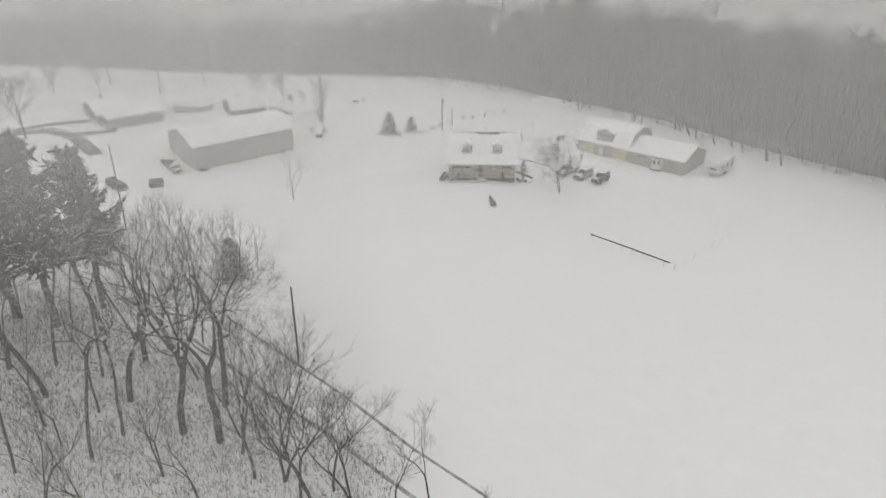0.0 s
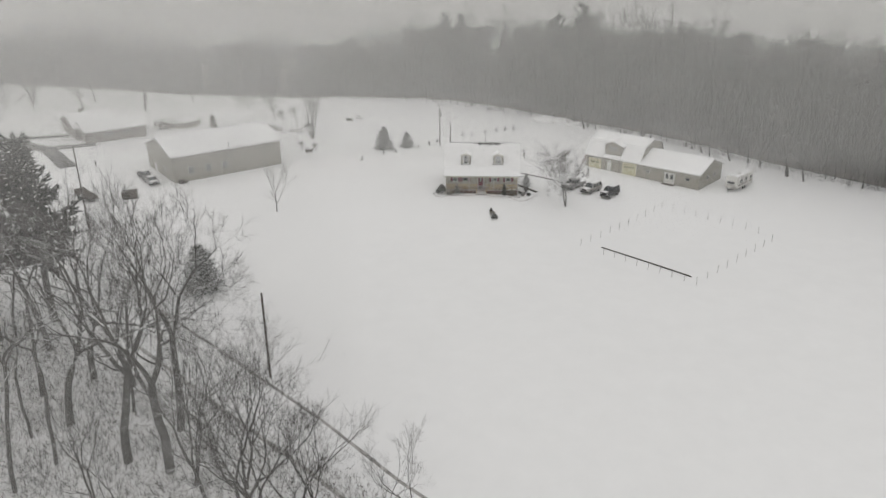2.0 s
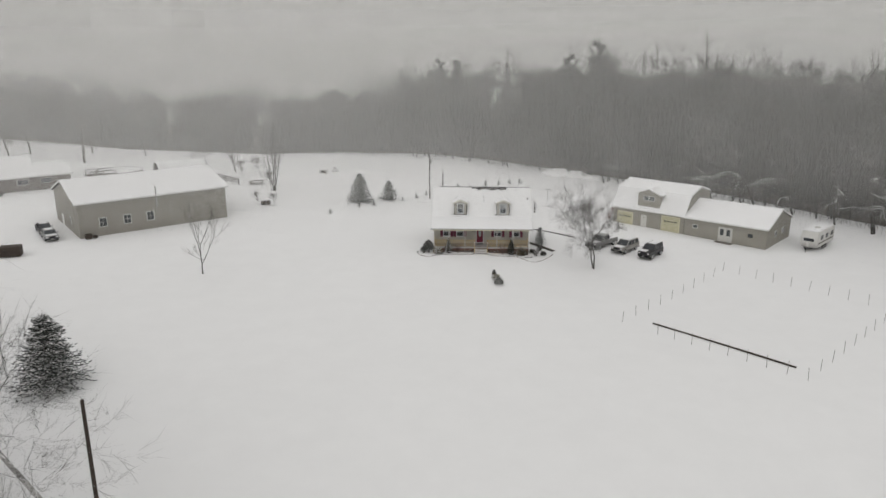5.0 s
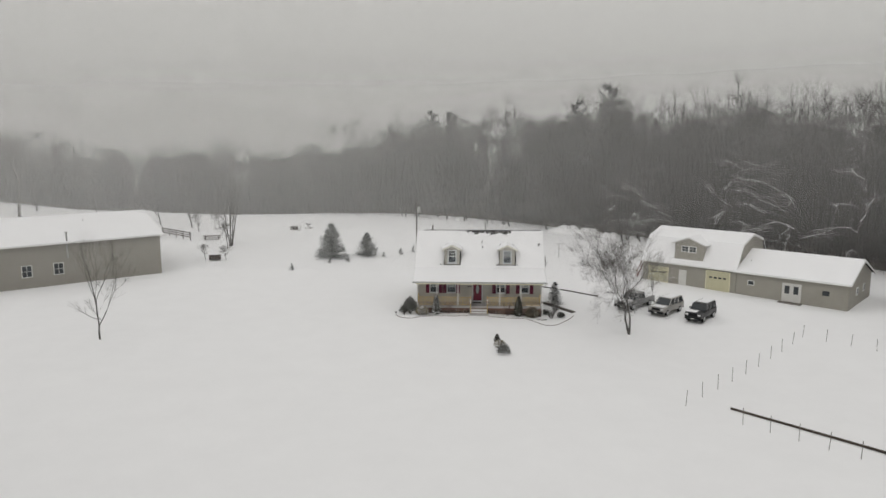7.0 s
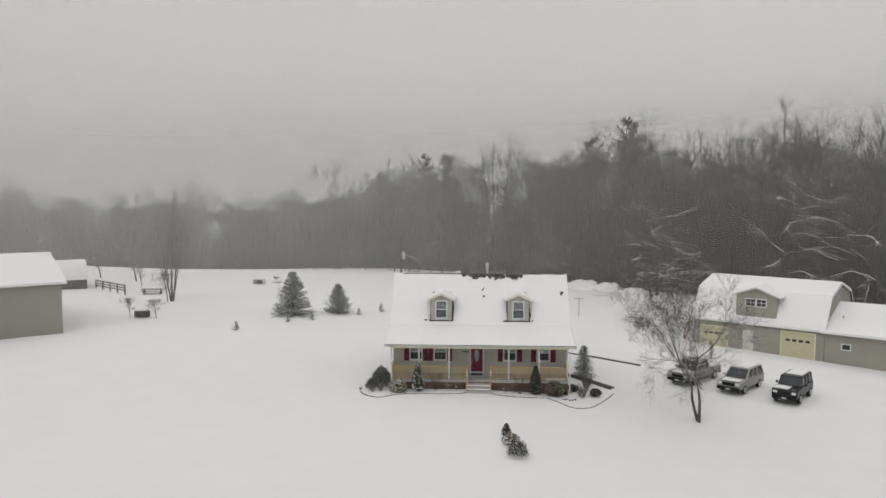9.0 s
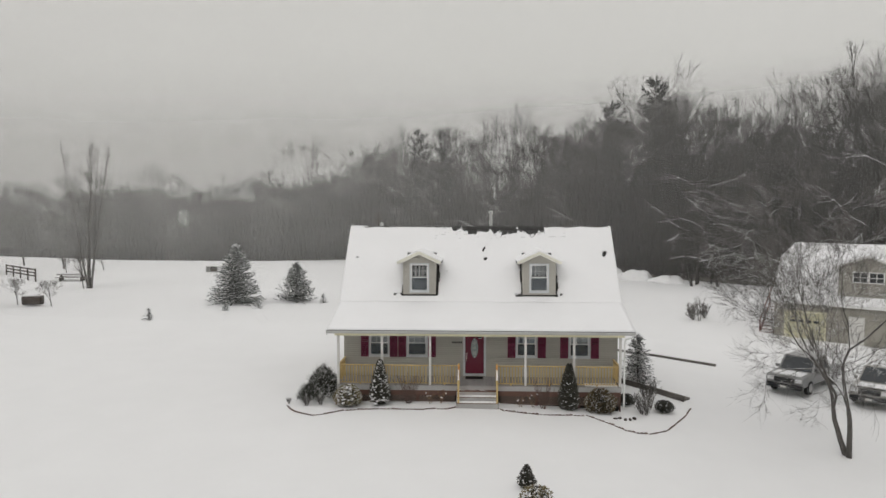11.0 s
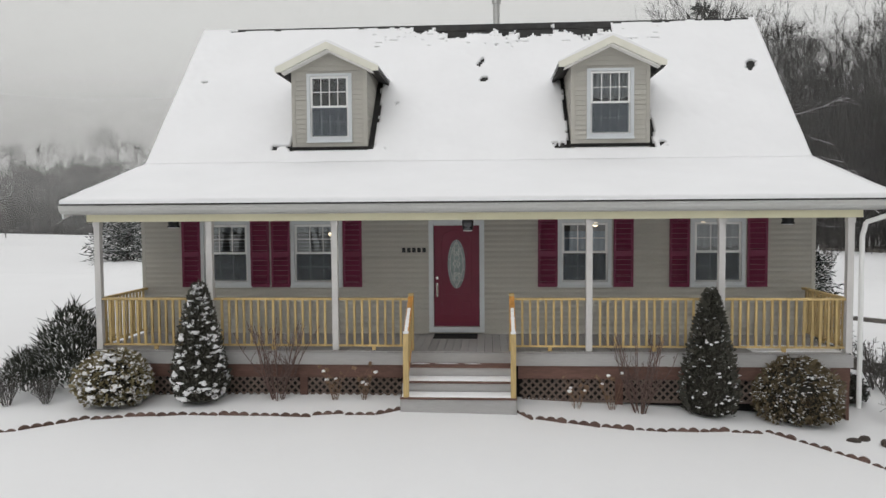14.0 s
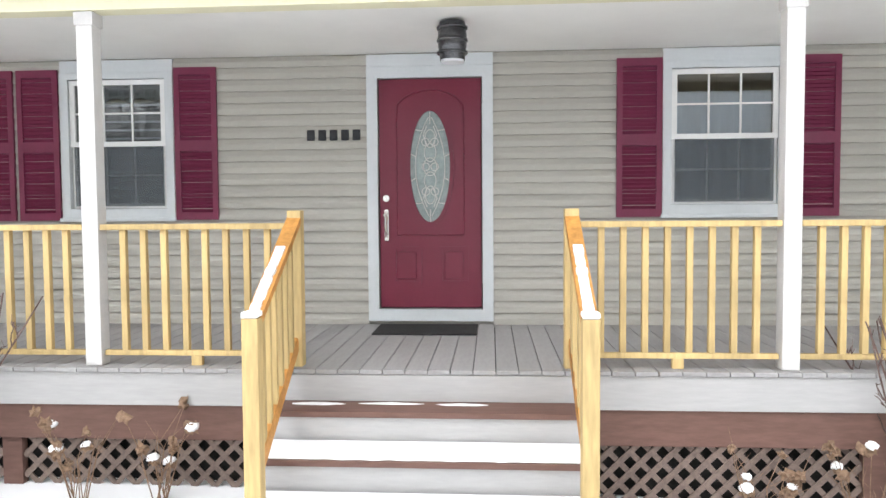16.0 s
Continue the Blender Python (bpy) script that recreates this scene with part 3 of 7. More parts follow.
BEAM_BROWN = mat("red_brown_beam", (0.13, 0.072, 0.057), 0.7, 0.18, 1.5, 30.0, 0.25, stretch=(0.2, 1, 1))
LATTICE = mat("weathered_lattice", (0.165, 0.125, 0.105), 0.8, 0.2, 4.0, 40.0, 0.2)
TRIM_BLUE = mat("pale_trim", (0.56, 0.585, 0.60), 0.5, 0.04, 2.0, 40.0, 0.05)
VINYL = mat("white_vinyl", (0.74, 0.74, 0.73), 0.4, 0.03, 2.0, 40.0, 0.03)
POST_WHITE = mat("white_post_paint", (0.547, 0.533, 0.518), 0.5, 0.05, 3.0, 50.0, 0.08)
CRIMSON = mat("wine_red_paint", (0.150, 0.021, 0.054), 0.42, 0.10, 3.0, 60.0, 0.06)
DOOR_RED = mat("red_door_paint", (0.150, 0.018, 0.038), 0.35, 0.07, 2.0, 60.0, 0.04)
# near-black: shade under deck and house put into colour; also dormer flashing
SHADE_FLASHING_BLACK = mat("shade_and_flashing", (0.02, 0.019, 0.018), 0.95, 0.3, 2.0, 20.0, 0.1)
BLACK_IRON = mat("black_metal", (0.025, 0.026, 0.028), 0.4, 0.2, 6.0, 40.0, 0.1, metal=0.6)
CHROME = mat("satin_nickel", (0.62, 0.60, 0.57), 0.25, 0.05, 6.0, 40.0, 0.03, metal=1.0)
RUBBER = mat("rubber_mat", (0.022, 0.022, 0.022), 0.9, 0.2, 20.0, 80.0, 0.3)
PLASTER = mat("room_wall", (0.32, 0.31, 0.30), 0.9, 0.05, 2.0, 40.0, 0.05)
FABRIC = mat("curtain_fabric", (0.70, 0.71, 0.73), 0.9, 0.06, 3.0, 60.0, 0.1)
GALV = mat("galvanised_pipe", (0.42, 0.42, 0.41), 0.45, 0.12, 4.0, 40.0, 0.1, metal=0.7)
CEILING_WHITE = mat("porch_ceiling", (0.83, 0.82, 0.79), 0.6, 0.03, 2.0, 40.0, 0.04)


def pane_material():
    m, n, l, b = nodes_of("window_pane")
    tr = n.new("ShaderNodeBsdfTransparent")
    tr.inputs["Color"].default_value = (0.80, 0.83, 0.84, 1)
    gl = n.new("ShaderNodeBsdfGlossy")
    gl.inputs["Roughness"].default_value = 0.02
    fr = n.new("ShaderNodeFresnel")
    fr.inputs["IOR"].default_value = 1.8
    mx = n.new("ShaderNodeMixShader")
    l.new(fr.outputs[0], mx.inputs[0])
    l.new(tr.outputs[0], mx.inputs[1])
    l.new(gl.outputs[0], mx.inputs[2])
    l.new(mx.outputs[0], n["Material Output"].inputs[0])
    return m


PANE = pane_material()
SHEER = mat("sheer_blue_fabric", (0.50, 0.60, 0.70), 0.9, 0.05, 3.0, 60.0, 0.1)


def screen_material():
    m, n, l, b = nodes_of("insect_screen")
    tr = n.new("ShaderNodeBsdfTransparent")
    df = n.new("ShaderNodeBsdfDiffuse")
    df.inputs["Color"].default_value = (0.13, 0.145, 0.16, 1)
    mx = n.new("ShaderNodeMixShader")
    mx.inputs[0].default_value = 0.5
    l.new(tr.outputs[0], mx.inputs[1])
    l.new(df.outputs[0], mx.inputs[2])
    l.new(mx.outputs[0], n["Material Output"].inputs[0])
    return m


SCREEN = screen_material()


def bulb_material():
    m, n, l, b = nodes_of("warm_bulb")
    b.inputs["Base Color"].default_value = (1, 0.85, 0.6, 1)
    b.inputs["Emission Color"].default_value = (1.0, 0.78, 0.50, 1)
    b.inputs["Emission Strength"].default_value = 4.0
    return m


BULB = bulb_material()

house = thing("house", pose(0, 0, 0), "grey clapboard cottage with snowy roof, two dormers and porch", "house")
DECK, CEIL = 0.70, 3.10
WIN_X = (-4.745, -2.855, 2.555, 5.15)
WX0, WX1 = -6.5, 7.0
openings = [(cx - 0.45, cx + 0.45, 1.75, 2.95) for cx in WIN_X] + [(-0.47, 0.47, 0.78, 2.90)]


def wall_panels(bm, x0, x1, z0, z1, holes, y0, y1):
    """A wall in the x-z plane with openings right through it."""
    cuts = sorted({x0, x1, *[h[0] for h in holes], *[h[1] for h in holes]})
    for a, c in zip(cuts, cuts[1:]):
        mid, z = (a + c) / 2, z0
        for h in sorted((h for h in holes if h[0] < mid < h[1]), key=lambda q: q[2]):
            box(bm, a, c, y0, y1, z, h[2])
            z = h[3]
        box(bm, a, c, y0, y1, z, z1)
    return bm


front_wall = part("front_wall", wall_panels(B(), WX0, WX1, 0.0, CEIL + 0.25, openings, 0.02, 0.17), SIDING, house, "grey clapboard front wall")
# gable and back walls
for nm, x0, x1 in (("side_wall", WX0, WX0 + 0.15), ("side_wall", WX1 - 0.15, WX1)):
    bm = extrude_poly(B(), [(0.02, -0.4), (0.02, 3.05), (4.67, 7.85), (9.3, 3.05), (9.3, -0.4)], x0, x1, "x")
    z = 0.7
    out = x0 - 0.012 if x0 < 0 else x1 - 0.004
    while z < 7.4:
        w = max(0, (7.9 - max(z, 3.1)) / 1.035)
        box(bm, out, out + 0.016, max(0.02, 4.66 - w), min(9.3, 4.66 + w), z, z + 0.012)
        z += 0.105
    part(nm, bm, SIDING, house)
part("back_wall", box(B(), WX0 + 0.15, WX1 - 0.15, 9.15, 9.3, -0.4, 3.1), SIDING, house)
part("foundation", box(B(), WX0 + 0.02, WX1 - 0.02, 0.03, 0.18, -0.8, 0.0), SHADE_FLASHING_BLACK, house)
part("room_floor", box(B(), WX0 + 0.15, WX1 - 0.15, 0.17, 9.15, 0.60, 0.72), PLASTER, house)
part("room_ceiling", box(B(), WX0 + 0.15, WX1 - 0.15, 0.17, 9.15, 3.2, 3.28), PLASTER, house)
part("room_partition", box(B(), WX0 + 0.15, WX1 - 0.15, 3.6, 3.7, 0.72, 3.2), PLASTER, house)

# window heads and casings, sashes and muntins
def window_unit(parent, cx, z0, z1, w, y, head=0.0, blind="", cols=3):
    """A double-hung window, its sashes barred into small panes. w: outside width of the casing."""
    win = part("window", wall_panels(B(), cx - w / 2, cx + w / 2, z0, z1, [(cx - w / 2 + 0.075, cx + w / 2 - 0.075, z0 + 0.085, z1 - 0.055)], y - 0.035, y + 0.02), TRIM_BLUE, parent, "pale double-hung sash window")
    if head:
        part("head_panel", box(B(), cx - w / 2, cx + w / 2, y - 0.026, y + 0.012, z1 + 0.003, z1 + head), TRIM_BLUE, win)
    part("sill", box(B(), cx - w / 2 - 0.015, cx + w / 2 + 0.015, y - 0.06, y - 0.002, z0 - 0.03, z0 + 0.003, 0.006), TRIM_BLUE, win)
    a0, a1 = cx - w / 2 + 0.08, cx + w / 2 - 0.08
    b0, b1 = z0 + 0.09, z1 - 0.06
    mid = (b0 + b1) / 2
    for nm, s0, s1, yy in (("upper_sash", mid - 0.02, b1, y + 0.0), ("lower_sash", b0, mid + 0.02, y + 0.03)):
        f = 0.045
        bm = wall_panels(B(), a0, a1, s0, s1, [(a0 + f, a1 - f, s0 + f, s1 - f)], yy - 0.012, yy + 0.014)
        sash = part(nm, bm, VINYL, win)
        for k in range(1, cols):
            x = a0 + f + (a1 - a0 - 2 * f) * k / cols
            part("muntin", box(B(), x - 0.008, x + 0.008, yy - 0.006, yy + 0.006, s0 + f, s1 - f), VINYL, sash)
        zz = (s0 + s1) / 2
        part("muntin", box(B(), a0 + f, a1 - f, yy - 0.0045, yy + 0.0045, zz - 0.008, zz + 0.008), VINYL, sash)
        pn = part("pane", box(B(), a0 + f - 0.004, a1 - f + 0.004, yy + 0.007, yy + 0.010, s0 + f - 0.004, s1 - f + 0.004), PANE, sash)
        pn.visible_shadow = False
    if blind == "slats":
        for k in range(14):
            z = b1 - 0.06 - k * (b1 - b0 - 0.1) / 14
            part("blind_slat", box(B(), a0 + 0.05, a1 - 0.05, y + 0.085, y + 0.105, z - 0.012, z + 0.006), FABRIC, win)
    if blind in ("valance", "slats"):
        bm = B()
        drop = (b1 - b0) * 0.42 if blind == "valance" else 0.16
        n = 26
        top = [bm.verts.new((a0 + (a1 - a0) * k / n, y + 0.12 + 0.012 * math.sin(k * 1.9), b1 - 0.02)) for k in range(n + 1)]
        low = [bm.verts.new((a0 + (a1 - a0) * k / n, y + 0.13 + 0.02 * math.sin(k * 1.9), b1 - drop - 0.02 * math.cos(k * 0.9))) for k in range(n + 1)]
        for k in range(n):
            bm.faces.new((top[k], low[k], low[k + 1], top[k + 1]))
        bmesh.ops.solidify(bm, geom=bm.faces[:], thickness=0.004)
        part("valance", bm, FABRIC, win)
    part("insect_screen", box(B(), a0 + 0.03, a1 - 0.03, y - 0.006, y - 0.003, b0 + 0.02, mid - 0.01), SCREEN, win, "dark insect screen").visible_shadow = False
    if blind == "drapes":
        bm = B()
        n = 40
        top = [bm.verts.new((a0 + (a1 - a0) * k / n, y + 0.15 + 0.010 * math.sin(k * 1.3), b1 - 0.17)) for k in range(n + 1)]
        low = [bm.verts.new((a0 + (a1 - a0) * k / n, y + 0.15 + 0.014 * math.sin(k * 1.3), b0)) for k in range(n + 1)]
        for k in range(n):
            bm.faces.new((top[k], low[k], low[k + 1], top[k + 1]))
        bmesh.ops.solidify(bm, geom=bm.faces[:], thickness=0.004)
        part("cafe_curtain", bm, SHEER, win, "pale blue cafe curtain")
    return win


for cx, bl in zip(WIN_X, ("slats", "slats", "drapes", "valance")):
    window_unit(house, cx, 1.67, 2.985, 1.06, 0.0, CEIL - 2.985, bl)


def shutter_mesh():
    bm = wall_panels(B(), 0, 0.39, 0, 1.37, [(0.05, 0.34, 0.07, 0.62), (0.05, 0.34, 0.72, 1.30)], -0.045, -0.018)
    box(bm, 0.04, 0.35, -0.022, -0.014, 0.05, 1.32)
    return mesh_of("shutter", bm, CRIMSON)


sh_me = shutter_mesh()
slat_bm = B()
bar(slat_bm, (0.05, -0.03, 0), (0.34, -0.03, 0), 0.006, 0.032)
bmesh.ops.rotate(slat_bm, verts=slat_bm.verts, cent=(0.2, -0.03, 0), matrix=Matrix.Rotation(radians(35), 3, "X"))
slat_me = mesh_of("louvre", slat_bm, CRIMSON)
for x in (-5.66, -4.22, -3.79, -2.31, 1.63, 3.12, 4.21, 5.71):
    sh = part("shutter", sh_me, None, house, "wine-red louvred shutter", at=pose(x, 0, 1.65))
    for k in range(16):
        part("louvre", slat_me, None, sh, at=pose(0, 0, 0.085 + 0.034 * k))
    for k in range(17):
        part("louvre", slat_me, None, sh, at=pose(0, 0, 0.735 + 0.034 * k))

# front door with an oval of leaded glass
door = part("front_door", None, None, house, "wine-red panelled door with oval leaded glass")
bm = B()
OV = (0.0, 2.11, 0.185, 0.50)
ring_pts = [(OV[0] + OV[2] * math.cos(a), OV[1] + OV[3] * math.sin(a)) for a in np.linspace(0, 2 * math.pi, 40, endpoint=False)]
rect = [(-0.455, 0.85), (0.455, 0.85), (0.455, 2.885), (-0.455, 2.885)]


def door_slab(bm, y0, y1):
    """A door leaf with an oval hole."""
    lay = []
    for y in (y0, y1):
        inner = [bm.verts.new((x, y, z)) for x, z in ring_pts]
        outer = []
        for x, z in ring_pts:
            dx, dz = x - OV[0], z - OV[1]
            k = min((0.455 / abs(dx)) if abs(dx) > 1e-6 else 1e9, ((0.775 if dz > 0 else 1.26) / abs(dz)) if abs(dz) > 1e-6 else 1e9)
            outer.append(bm.verts.new((OV[0] + dx * k, y, OV[1] + dz * k)))
        corners = [bm.verts.new((sx * 0.455, y, OV[1] + dz)) for sx, dz in ((1, 0.775), (-1, 0.775), (-1, -1.26), (1, -1.26))]
        n = len(inner)
        for i in range(n):
            j = (i + 1) % n
            bm.faces.new((inner[i], inner[j], outer[j], outer[i]))
        for c in corners:
            best = sorted(range(n), key=lambda i: min((outer[i].co - c.co).length, 9) + min((outer[(i + 1) % n].co - c.co).length, 9))[0]
            bm.faces.new((outer[best], outer[(best + 1) % n], c))
        lay.append((inner, outer))
    n = len(ring_pts)
    for i in range(n):
        j = (i + 1) % n
        bm.faces.new((lay[0][0][i], lay[0][0][j], lay[1][0][j], lay[1][0][i]))
    bmesh.ops.recalc_face_normals(bm, faces=bm.faces)


door_slab(bm, 0.01, 0.05)
leaf = part("leaf", bm, DOOR_RED, door)


def oval_ring(bm, a, c, w, y0, y1, cx=0.0, cz=2.11, n=48):
    v = [[bm.verts.new((cx + (a + o) * math.cos(t), y, cz + (c + o) * math.sin(t))) for t in np.linspace(0, 2 * math.pi, n, endpoint=False)] for o, y in ((0, y0), (w, y0), (w, y1), (0, y1))]
    for i in range(n):
        j = (i + 1) % n
        for k in range(4):
            bm.faces.new((v[k][i], v[k][j], v[(k + 1) % 4][j], v[(k + 1) % 4][i]))
    bmesh.ops.recalc_face_normals(bm, faces=bm.faces)
    return bm


part("oval_moulding", oval_ring(B(), 0.178, 0.493, 0.035, -0.008, 0.014), DOOR_RED, door)
LEADED = mat("frosted_leaded_glass", (0.25, 0.30, 0.29), 0.25, 0.18, 14.0, 70.0, 0.5, spec=0.5)
bm = extrude_poly(B(), ring_pts, 0.024, 0.030, "y")
part("oval_glass", bm, LEADED, door, "pale frosted leaded glass oval")
bm = B()


def came(path, r=0.0050):
    for a, c in zip(path, path[1:]):
        rod(bm, (a[0], 0.019, a[1]), (c[0], 0.019, c[1]), r, seg=5)


CZ = 2.11
for k in range(5):
    zc = CZ + (k - 2) * 0.125
    for sg in (1, -1):
        came([(sg * 0.06 * (1 - abs(k - 2) * 0.12) * math.sin(t), zc + 0.08 * math.cos(t)) for t in np.linspace(0, math.pi, 9)])
for sg in (1, -1):
    came([(sg * (0.012 + 0.12 * math.sin(t) ** 2), CZ + 0.44 * math.cos(t)) for t in np.linspace(0, math.pi, 17)])
    for dz in (-0.1, 0.09):
        came([(sg * 0.128, CZ + dz), (sg * 0.18, CZ + dz * 1.3)])
    for dz in (-0.32, 0.32):
        came([(sg * 0.065, CZ + dz), (sg * 0.14, CZ + dz * 1.03)])
    for dz in (-0.22, 0.0, 0.22):
        came([(sg * (0.04 + 0.035 * math.cos(t)), CZ + dz + 0.035 * math.sin(t)) for t in np.linspace(0, 2 * math.pi, 10)])
    came([(sg * 0.03, CZ - 0.36), (sg * 0.06, CZ - 0.28), (sg * 0.03, CZ - 0.20)])
    came([(sg * 0.03, CZ + 0.36), (sg * 0.06, CZ + 0.28), (sg * 0.03, CZ + 0.20)])
came([(0, CZ + 0.49), (0, CZ + 0.38)])
came([(0, CZ - 0.49), (0, CZ - 0.38)])
part("lead_came", bm, POST_WHITE, door)
for x0, x1 in ((-0.34, -0.08), (0.08, 0.34)):
    bm = wall_panels(B(), x0, x1, 1.06, 1.40, [(x0 + 0.03, x1 - 0.03, 1.09, 1.37)], -0.002, 0.012)
    box(bm, x0 + 0.05, x1 - 0.05, 0.003, 0.014, 1.11, 1.35, 0.004)
    part("door_panel", bm, DOOR_RED, door)
bm = B()
for sg in (1, -1):
    pts = [(sg * 0.30, 2.55), (sg * 0.29, 2.66), (sg * 0.22, 2.73), (sg * 0.12, 2.77), (0.0, 2.79)]
    for a, c in zip(pts, pts[1:]):
        rod(bm, (a[0], 0.008, a[1]), (c[0], 0.008, c[1]), 0.008, seg=6)
    rod(bm, (sg * 0.30, 0.008, 1.50), (sg * 0.30, 0.008, 2.55), 0.007, seg=6)
rod(bm, (-0.30, 0.008, 1.50), (0.30, 0.008, 1.50), 0.007, seg=6)
part("panel_moulding", bm, DOOR_RED, door)
bm = rod(B(), (-0.395, 0.01, 1.83), (-0.395, -0.015, 1.83), 0.03, seg=14)
part("deadbolt", bm, CHROME, door, "round nickel deadbolt")
bm = box(B(), -0.415, -0.375, -0.006, 0.012, 1.45, 1.73, 0.006)
rod(bm, (-0.395, -0.006, 1.70), (-0.395, -0.05, 1.67), 0.010, seg=8)
rod(bm, (-0.395, -0.05, 1.67), (-0.395, -0.05, 1.53), 0.010, seg=8)
rod(bm, (-0.395, -0.05, 1.53), (-0.395, -0.006, 1.49), 0.010, seg=8)
rod(bm, (-0.395, -0.002, 1.68), (-0.395, -0.03, 1.68), 0.024, seg=12)
part("door_handle", bm, CHROME, door, "long nickel door handle")
bm = B()
box(bm, -0.56, -0.465, -0.035, 0.02, 0.73, 2.99)
box(bm, 0.465, 0.56, -0.035, 0.02, 0.73, 2.99)
box(bm, -0.465, 0.465, -0.034, 0.02, 2.892, 2.99)
box(bm, -0.56, 0.56, -0.026, 0.02, 2.993, CEIL - 0.002)
box(bm, -0.465, 0.465, -0.030, 0.05, 0.73, 0.835)
part("door_frame", bm, TRIM_BLUE, door)

# bars in place of the house number
bm = B()
for k in range(5):
    x = -1.10 + k * 0.103
    box(bm, x, x + 0.07, -0.034, -0.022, 2.35, 2.445, 0.004)
part("house_number", bm, BLACK_IRON, house, "row of small black bars")

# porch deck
deck = part("porch_deck", box(B(), -6.5, 6.84, -1.84, 0.0, 0.42, 0.668), SHADE_FLASHING_BLACK, house, "grey painted board porch deck")
for x0, x1 in ((-6.53, -0.83), (1.11, 6.86)):
    part("rim_board", box(B(), x0, x1, -1.905, -1.842, 0.45, 0.668, 0.004), RIM_GREY, deck)
part("rim_board", box(B(), -0.826, 1.106, -1.905, -1.842, 0.50, 0.668, 0.004), RIM_GREY, deck)
for x0, x1 in ((-6.48, -3.3), (-3.295, -0.87), (1.16, 3.4), (3.405, 6.82)):
    part("beam", box(B(), x0, x1, -1.88, -1.78, 0.215, 0.447, 0.004), BEAM_BROWN, deck)
bd = mesh_of("plank", box(B(), -0.0695, 0.0695, -1.925, -0.002, 0.672, 0.70, 0.003), DECK_GREY)
for k in range(92):
    part("plank", bd, None, deck, at=pose(-6.44 + k * 0.1445, 0, 0))


def lattice_panel(x0, x1, z0, z1):
    bm, s, y = B(), 0.136, -1.835
    h = z1 - z0
    k = x0 - h
    while k < x1:
        for sg, yy in ((1, y), (-1, y + 0.011)):
            a, c = max(k, x0), min(k + h, x1)
            if c - a > 0.02:
                za, zc = (z0 + (a - k), z0 + (c - k)) if sg > 0 else (z1 - (a - k), z1 - (c - k))
                bar(bm, (a, yy, za), (c, yy, zc), 0.010, 0.036)
        k += s
    box(bm, x0, x1, y - 0.012, y + 0.016, z0 - 0.04, z0)
    return bm


for x0, x1 in ((-6.45, -4.7), (-4.56, -2.75), (-2.61, -0.92), (1.2, 2.85), (2.99, 4.8), (4.94, 6.78)):
    part("lattice", lattice_panel(x0, x1, -0.16, 0.213), LATTICE, deck, "brown criss-cross wooden lattice")
for x in (-4.63, -2.68, 2.92, 4.87):
    part("skirt_post", box(B(), x - 0.068, x + 0.068, -1.86, -1.80, -0.4, 0.213), BEAM_BROWN, deck)
for x0, x1 in ((-6.52, -6.47), (6.80, 6.85)):
    part("side_skirt", box(B(), x0, x1, -1.80, 0.0, -0.5, 0.41), BEAM_BROWN, deck)
# black sheet added behind the lattice, painting the shade under the porch
part("shade_sheet", box(B(), -6.4, 6.75, -1.74, -1.70, -0.5, 0.41), SHADE_FLASHING_BLACK, deck)
part("deck_snow", box(B(), 5.2, 6.7, -1.83, -1.25, 0.703, 0.715, 0.004), SNOW_ROOF, deck)

# steps
steps = part("steps", None, None, house, "grey painted wooden steps with snowy treads")
for k, (z, y) in enumerate(((0.50, -2.19), (0.295, -2.47), (0.09, -2.76))):
    part("tread", box(B(), -0.83, 1.11, y, y + 0.30, z - 0.035, z, 0.004), BEAM_BROWN, steps)
    if k:
        bm = B()
        n = 60
        edge = [0.012 * noise.noise((q * 0.35, k * 7.1, 0)) for q in range(n + 1)]
        lo = [bm.verts.new((-0.80 + 1.88 * q / n, y + 0.02 + edge[q], z + 0.002)) for q in range(n + 1)]
        mi = [bm.verts.new((-0.80 + 1.88 * q / n, y + 0.04 + edge[q], z + 0.026 + edge[q] * 0.6)) for q in range(n + 1)]
        hi = [bm.verts.new((-0.80 + 1.88 * q / n, y + 0.285, z + 0.03)) for q in range(n + 1)]
        for a, c in ((lo, mi), (mi, hi)):
            for q in range(n):
                bm.faces.new((a[q], a[q + 1], c[q + 1], c[q]))
        part("tread_snow", bm, SNOW_ROOF, steps, smooth=True)
for y, z0, z1 in ((-1.94, 0.503, 0.668), (-2.165, 0.298, 0.464), (-2.445, 0.093, 0.259), (-2.735, -0.25, 0.054)):
    part("riser", box(B(), -0.81, 1.09, y, y + 0.025, z0, z1), RIM_GREY, steps)
for x in (-0.828, 1.092):
    bm = extrude_poly(B(), [(-2.71, -0.3), (-2.71, 0.05), (-2.43, 0.05), (-2.43, 0.25), (-2.15, 0.25), (-2.15, 0.46), (-1.91, 0.46), (-1.91, -0.3)], x, x + 0.016, "x")
    part("stringer", bm, RIM_GREY, steps)
